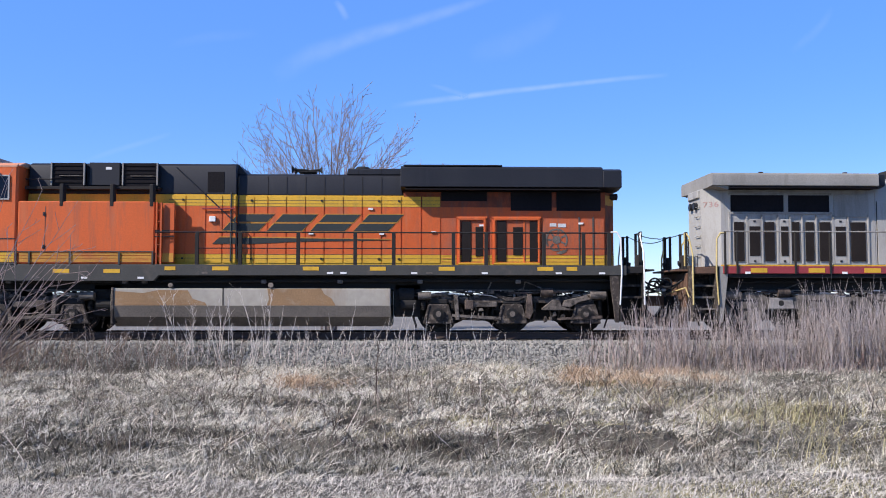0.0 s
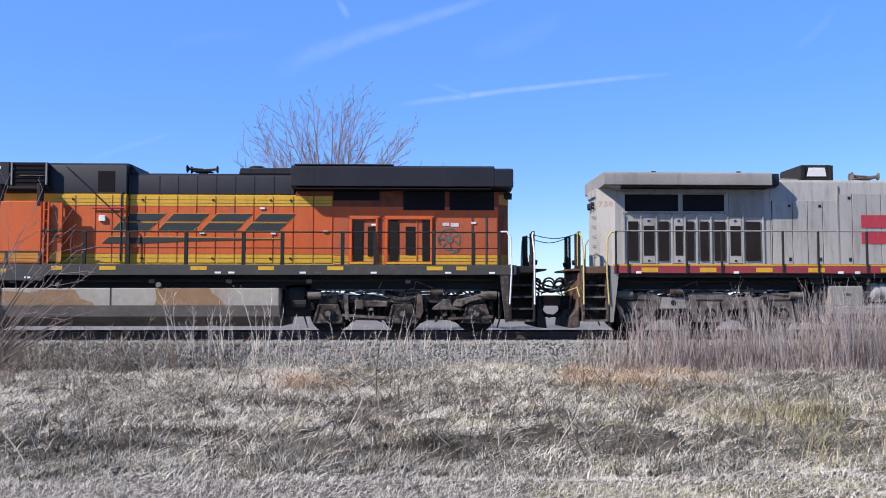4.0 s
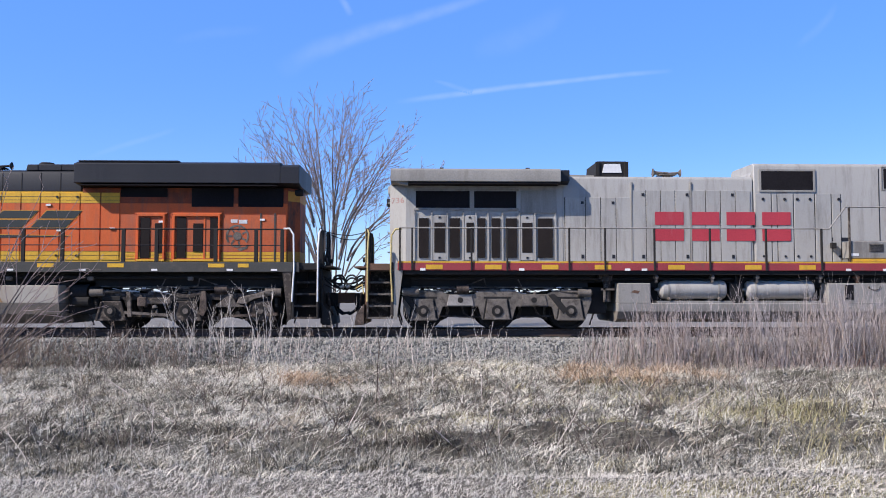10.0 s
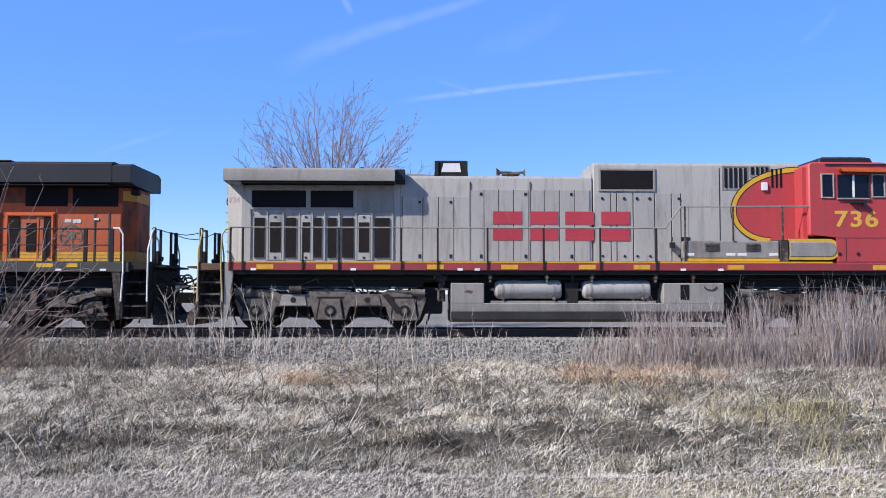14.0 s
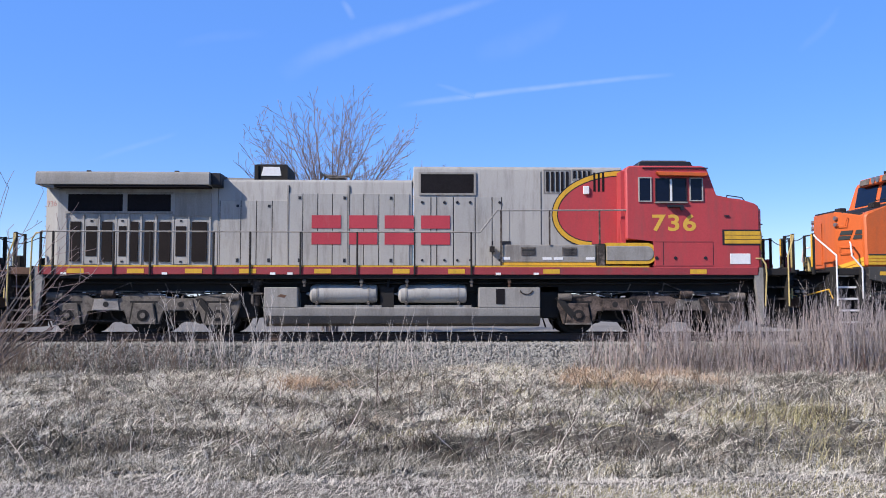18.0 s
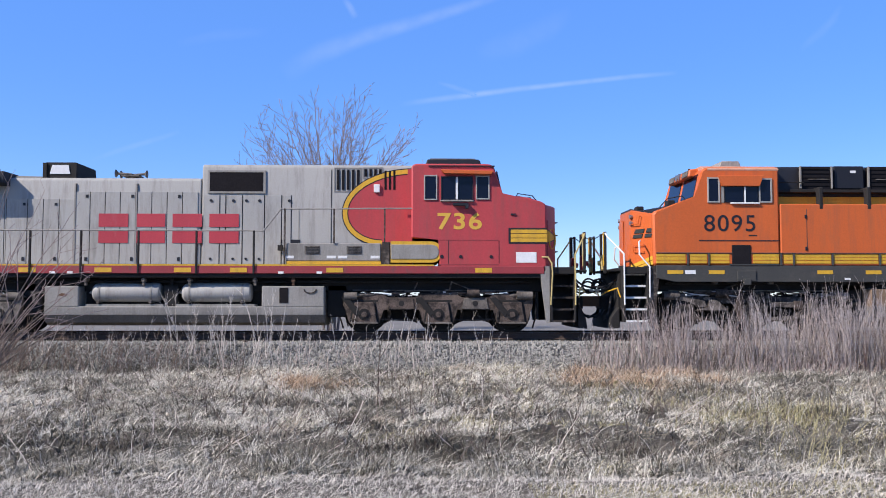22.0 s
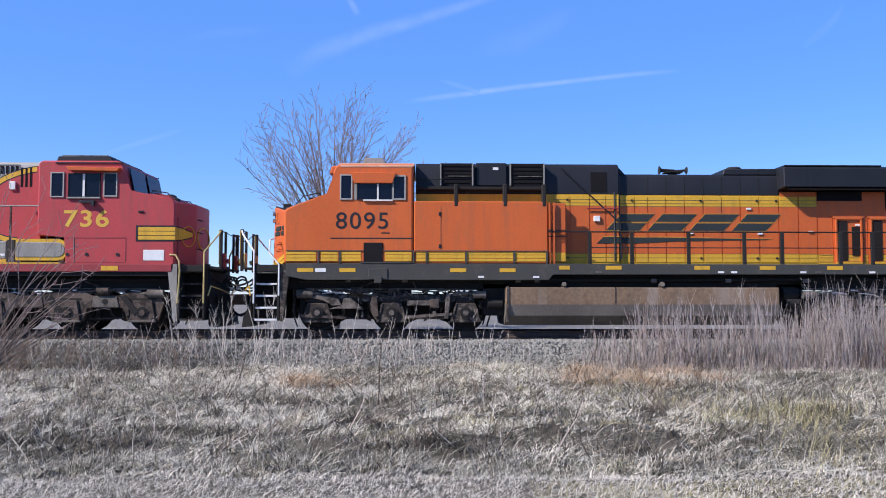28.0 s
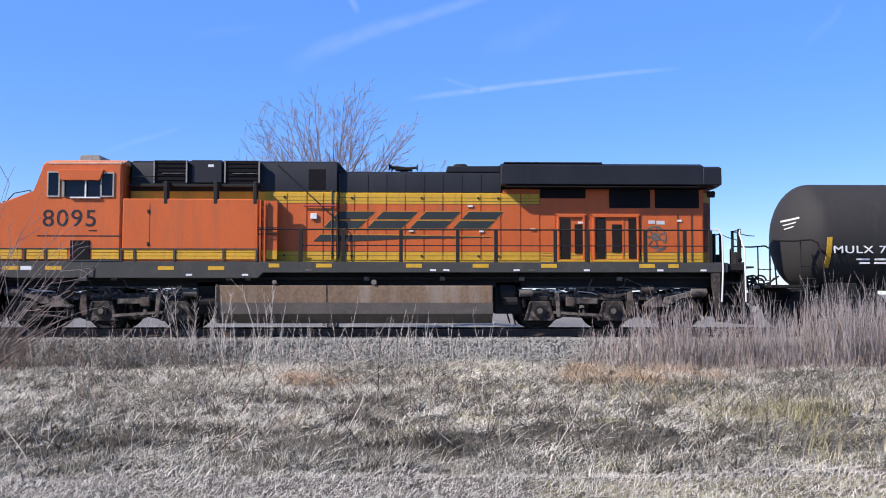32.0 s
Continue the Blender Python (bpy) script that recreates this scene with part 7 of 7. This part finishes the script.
# Weeds
def weeds(name, n, x0, x1, y0, y1, h0, h1, mat, label, seed, branch=4, tilt=0.12, r=0.007, ramp=0.0, clumps=0, spread=0.45):
    rng = random.Random(seed)
    centres = [rng.uniform(x0, x1) for _ in range(clumps)]
    segs = []
    for _ in range(n):
        x, y = rng.uniform(x0, x1), rng.uniform(y0, y1)
        if clumps and rng.random() < 0.8:
            x = rng.choice(centres) + rng.gauss(0, 0.22)
        p = Vector((x, y, lie(x, y) - 0.03))
        h = rng.uniform(h0, h1)
        if ramp:
            rise = (x - x0) / ramp
            if rise < 1 and rng.random() > 0.15 + 0.85 * rise:
                continue
            h *= min(1.0, 0.5 + 0.5 * rise) * (1 + 0.25 * noise.noise((x * 0.8, 5.0, 1.0)) + 0.22 * noise.noise((x * 2.3, 9.0, 1.0)))
        d = Vector((rng.gauss(0, tilt), rng.gauss(0, tilt), 1)).normalized()
        for i in range(4):
            q = p + d * h / 4
            segs.append((p, q, r * (1 - 0.2 * i), r * (0.8 - 0.2 * i) + 0.001))
            if i:
                for _ in range(rng.randint(0, branch)):
                    e = (d + Vector((rng.gauss(0, spread), rng.gauss(0, spread), 0.3))).normalized()
                    l = h * rng.uniform(0.08, 0.28)
                    b = p + (q - p) * rng.random()
                    segs.append((b, b + e * l, r * 0.5, r * 0.22))
            p = q
            d = (d + Vector((rng.gauss(0, 0.07), rng.gauss(0, 0.07), 0))).normalized()
    return tagged(sticks(name, segs, mat, 3), label, "weeds", kind="stuff")


weeds("weed_thicket", 900, 3.7, 14.0, 20.2, 21.9, 0.7, 1.55, STALK_MAUVE, "dense thicket of dead mauve-brown weed stalks beside the track", 3, 5, 0.10, 0.0075, 2.5, 34, 0.24)
weeds("weed_thicket", 520, 3.5, 14.0, 20.1, 21.8, 0.4, 1.15, STALK_MAUVE, "low branching brown weeds of the thicket", 33, 6, 0.16, 0.0065, 2.0, 0, 0.32)
weeds("weed_thicket", 190, 8.6, 14.0, 20.2, 21.8, 1.2, 1.95, STALK_MAUVE, "taller brown stalks at the thicket's end", 34, 6, 0.10, 0.008, 0.0, 9, 0.24)
weeds("weed_thicket", 240, 3.6, 14.0, 20.0, 21.7, 0.6, 1.65, STALK, "pale dead weed stalks in the thicket", 4, 4, 0.14, 0.0105, 2.5, 22, 0.26)
weeds("weed_undergrowth", 420, 3.6, 14.0, 19.9, 21.8, 0.3, 0.8, DARK_STEM, "low dark undergrowth in the weed thicket", 13, 5, 0.25, 0.007, 2.0)
weeds("weed_thicket", 110, 4.0, 14.0, 20.0, 21.4, 0.6, 1.35, STALK_BROWN, "dark brown upright stalks in the thicket", 35, 3, 0.12, 0.011, 2.0, 24, 0.24)
weeds("thicket_edge", 420, 3.2, 14.0, 18.9, 20.3, 0.15, 0.5, STALK, "low dead weeds along the thicket's edge", 36, 4, 0.4, 0.007, 1.5, 40)
weeds("trackside_weeds", 70, -6.5, 3.2, 20.6, 22.3, 0.25, 0.6, STALK_PALE, "thin pale weeds on the ballast shoulder", 5)
weeds("trackside_weeds", 70, -9.5, -0.2, 20.9, 22.0, 0.35, 1.15, STALK_PALE, "pale leaning weeds at the foot of the ballast", 15, 4, 0.30, 0.0065, clumps=11)
weeds("trackside_weeds", 90, -10.5, -1.5, 20.6, 22.0, 0.3, 0.8, STALK, "brown weeds growing through the ballast", 16, 5, 0.30, 0.006)
weeds("trackside_weeds", 32, -6.3, -3.6, 21.2, 22.1, 0.6, 1.7, STALK_WHITE, "whitish branching dead weeds beside the ballast", 6, 7, 0.22, 0.0085)
weeds("trackside_weeds", 26, -3.6, 1.8, 21.5, 22.3, 0.4, 1.05, STALK_WHITE, "thin whitish dead weeds at the foot of the ballast", 26, 4, 0.22, 0.0075)
weeds("brushy_weeds", 300, -12.5, -5.6, 19.8, 22.0, 0.3, 0.9, STALK_BROWN, "tangled brown weeds beside the ballast", 7, 6, 0.3)
weeds("leaning_weeds", 110, -13.5, -8.9, 18.5, 20.8, 0.9, 1.9, STALK_BROWN, "dark leaning stems of a thicket", 8, 7, 0.55, 0.010)
weeds("single_stalks", 26, -9, 9, 9.0, 19.5, 0.3, 0.75, STALK, "scattered single dead weed stalks in the grass", 9, 2, 0.18, 0.005)

weeds("weed_undergrowth", 150, 8.4, 14.0, 20.0, 21.6, 0.25, 0.7, RED_STEM, "low red-brown undergrowth at the thicket's end", 14, 6, 0.3, 0.008, 2.0)
weeds("single_stalks", 1, -0.78, -0.74, 15.4, 15.5, 1.2, 1.25, DARK_STEM, "dark upright dead stem in the grass", 21, 2, 0.04, 0.016)
weeds("single_stalks", 3, -0.62, 0.0, 12.6, 13.6, 0.5, 0.7, DARK_STEM, "short dark stems in the grass", 23, 3, 0.15, 0.008)
weeds("single_stalks", 2, -3.95, -3.7, 17.2, 17.8, 0.55, 0.75, DARK_STEM, "dark leaning stems below the ballast", 24, 2, 0.45, 0.013)
weeds("single_stalks", 4, 3.8, 4.05, 19.9, 20.2, 0.8, 1.05, DARK_STEM, "dark leaning stems beside the thicket", 22, 2, 0.35, 0.010)
weeds("fallen_stems", 460, -7.5, 7.5, 9.3, 19.5, 0.25, 0.7, DARK_STEM, "dark fallen weed stems tangled in the grass", 10, 5, 0.9, 0.006)
weeds("fallen_stalks", 90, -7.5, 7.5, 9.0, 19.5, 0.4, 1.0, STALK_PALE, "pale fallen stalks lying in the grass", 11, 1, 1.6, 0.007)

# Contrails: thin ice cloud far behind everything, drifting slowly
def ice(name, amount):
    m = ICE.copy()
    m.name = name
    m.node_tree.nodes["amount"].inputs[1].default_value = amount
    return m


ICE = bpy.data.materials.new("thin_ice_cloud")
ICE.use_nodes = True
n, l = ICE.node_tree.nodes, ICE.node_tree.links
n.clear()
o = n.new("ShaderNodeOutputMaterial")
mix, clear, white = n.new("ShaderNodeMixShader"), n.new("ShaderNodeBsdfTransparent"), n.new("ShaderNodeEmission")
white.inputs["Color"].default_value, white.inputs["Strength"].default_value = (0.80, 0.90, 1.0, 1), 0.85
tc, sep = n.new("ShaderNodeTexCoord"), n.new("ShaderNodeSeparateXYZ")
l.new(tc.outputs["UV"], sep.inputs[0])
nz = n.new("ShaderNodeTexNoise")
nz.inputs["Scale"].default_value, nz.inputs["Detail"].default_value = 0.012, 6
l.new(tc.outputs["Object"], nz.inputs["Vector"])


def maths(op, a, b):
    m = n.new("ShaderNodeMath")
    m.operation = op
    for i, v in enumerate((a, b)):
        if isinstance(v, (int, float)):
            m.inputs[i].default_value = v
        else:
            l.new(v, m.inputs[i])
    return m.outputs[0]


across = maths("MULTIPLY", sep.outputs["Y"], maths("SUBTRACT", 1.0, sep.outputs["Y"]))
along = maths("MULTIPLY", sep.outputs["X"], maths("SUBTRACT", 1.0, sep.outputs["X"]))
soft = maths("MULTIPLY", maths("POWER", maths("MULTIPLY", across, 4.0), 2.2), maths("POWER", maths("MULTIPLY", along, 4.0), 0.8))
amount = maths("MULTIPLY", maths("MULTIPLY", soft, nz.outputs["Fac"]), 0.42)
amount.node.name = "amount"
l.new(amount, mix.inputs[0])
l.new(clear.outputs[0], mix.inputs[1])
l.new(white.outputs[0], mix.inputs[2])
l.new(mix.outputs[0], o.inputs["Surface"])

FAR = 3000.0
contrails = []


def contrail(pts, wide, amount):
    """A soft ribbon through (across, up) places, in hundredths of the distance."""
    v, f, uv = [], [], []
    for i, (a, b) in enumerate(pts):
        q0, q1 = pts[max(0, i - 1)], pts[min(len(pts) - 1, i + 1)]
        d = Vector((q1[0] - q0[0], q1[1] - q0[1])).normalized()
        wd = wide[i]
        for s in (-1, 1):
            v.append(((a - s * d.y * wd) * FAR / 100, 0, (b + s * d.x * wd) * FAR / 100))
            uv.append((i / (len(pts) - 1), (s + 1) / 2))
    for i in range(len(pts) - 1):
        f.append((2 * i, 2 * i + 2, 2 * i + 3, 2 * i + 1))
    me = bpy.data.meshes.new("contrail")
    me.from_pydata(v, [], f)
    layer = me.uv_layers.new(name="UVMap")
    for lp in me.loops:
        layer.data[lp.index].uv = uv[lp.vertex_index]
    me.materials.append(ice("thin_ice_cloud", amount))
    ob = tagged(new("contrail", me), "thin white contrail high in the blue sky", "contrail", kind="structure")
    ob.location = (0, FAR, EYE.z)
    contrails.append(ob)


def sky_at(px, py):
    """Across and up, in hundredths of the distance, from places in the view."""
    return 100 * math.tan(math.atan((px - 784) / FOCAL) + YAW), 100 * (525 - py) / FOCAL


for places, wide, amount in ((((490, 130), (560, 88), (640, 58), (740, 28), (840, -4), (900, -26)), (1.8, 1.7, 1.4, 1.1, 0.9, 0.8), 0.22),
                     (((700, 182), (800, 168), (900, 154), (1010, 141), (1120, 128), (1200, 121)), (0.5, 0.55, 0.5, 0.45, 0.45, 0.4), 0.36),
                     (((150, 286), (210, 264), (270, 246), (310, 232)), (0.4, 0.5, 0.5, 0.4), 0.11),
                     (((600, -10), (612, 6), (622, 26)), (0.5, 0.6, 0.6), 0.25),
                     (((770, 142), (805, 152), (840, 162)), (0.3, 0.45, 0.4), 0.15),
                     (((1420, 78), (1455, 48), (1480, 22), (1496, -8)), (0.6, 0.8, 0.7, 0.5), 0.08),
                     (((840, 92), (900, 72), (960, 44), (1010, 6)), (1.6, 2.2, 2.0, 1.4), 0.08),
                     (((300, 74), (380, 58), (470, 50)), (0.8, 1.0, 0.8), 0.05)):
    contrail([sky_at(*q) for q in places], wide, amount)


# Movement
SERIES = (-1.2796, -20.3764, -2.5386, -0.0997, -0.0535, 0.017, -0.0072, -0.0557, 0.0303, 0.0103)


def along_track(t):
    """Where the middle locomotive's centre is at t seconds."""
    s = (t - 16) / 16
    return 0.72 + sum(c * math.cos(i * math.acos(max(-1.0, min(1.0, s)))) for i, c in enumerate(SERIES))


def motions():
    times = [0.5 * i for i in range(65)]
    for ob, off in ((lead, -21.68), (middle, 0.0), (trailing, 21.97), (tanker, 21.97 + 10.78)):
        walk(ob, [(t, pose(along_track(t) + off, YT, 0)) for t in times])
    fine = [0.25 * i for i in range(129)]
    for w in wheelsets:
        at = w.location.copy()
        walk(w, [(t, pose(at.x, at.y, at.z, 0, math.degrees((along_track(t) - along_track(0)) / WHEEL_R), 0)) for t in fine])
    for c in contrails:
        x, y, z = c.location
        walk(c, [(0.0, pose(x - 17, y, z - 6)), (32.0, pose(x + 17, y, z + 6))])


motions()
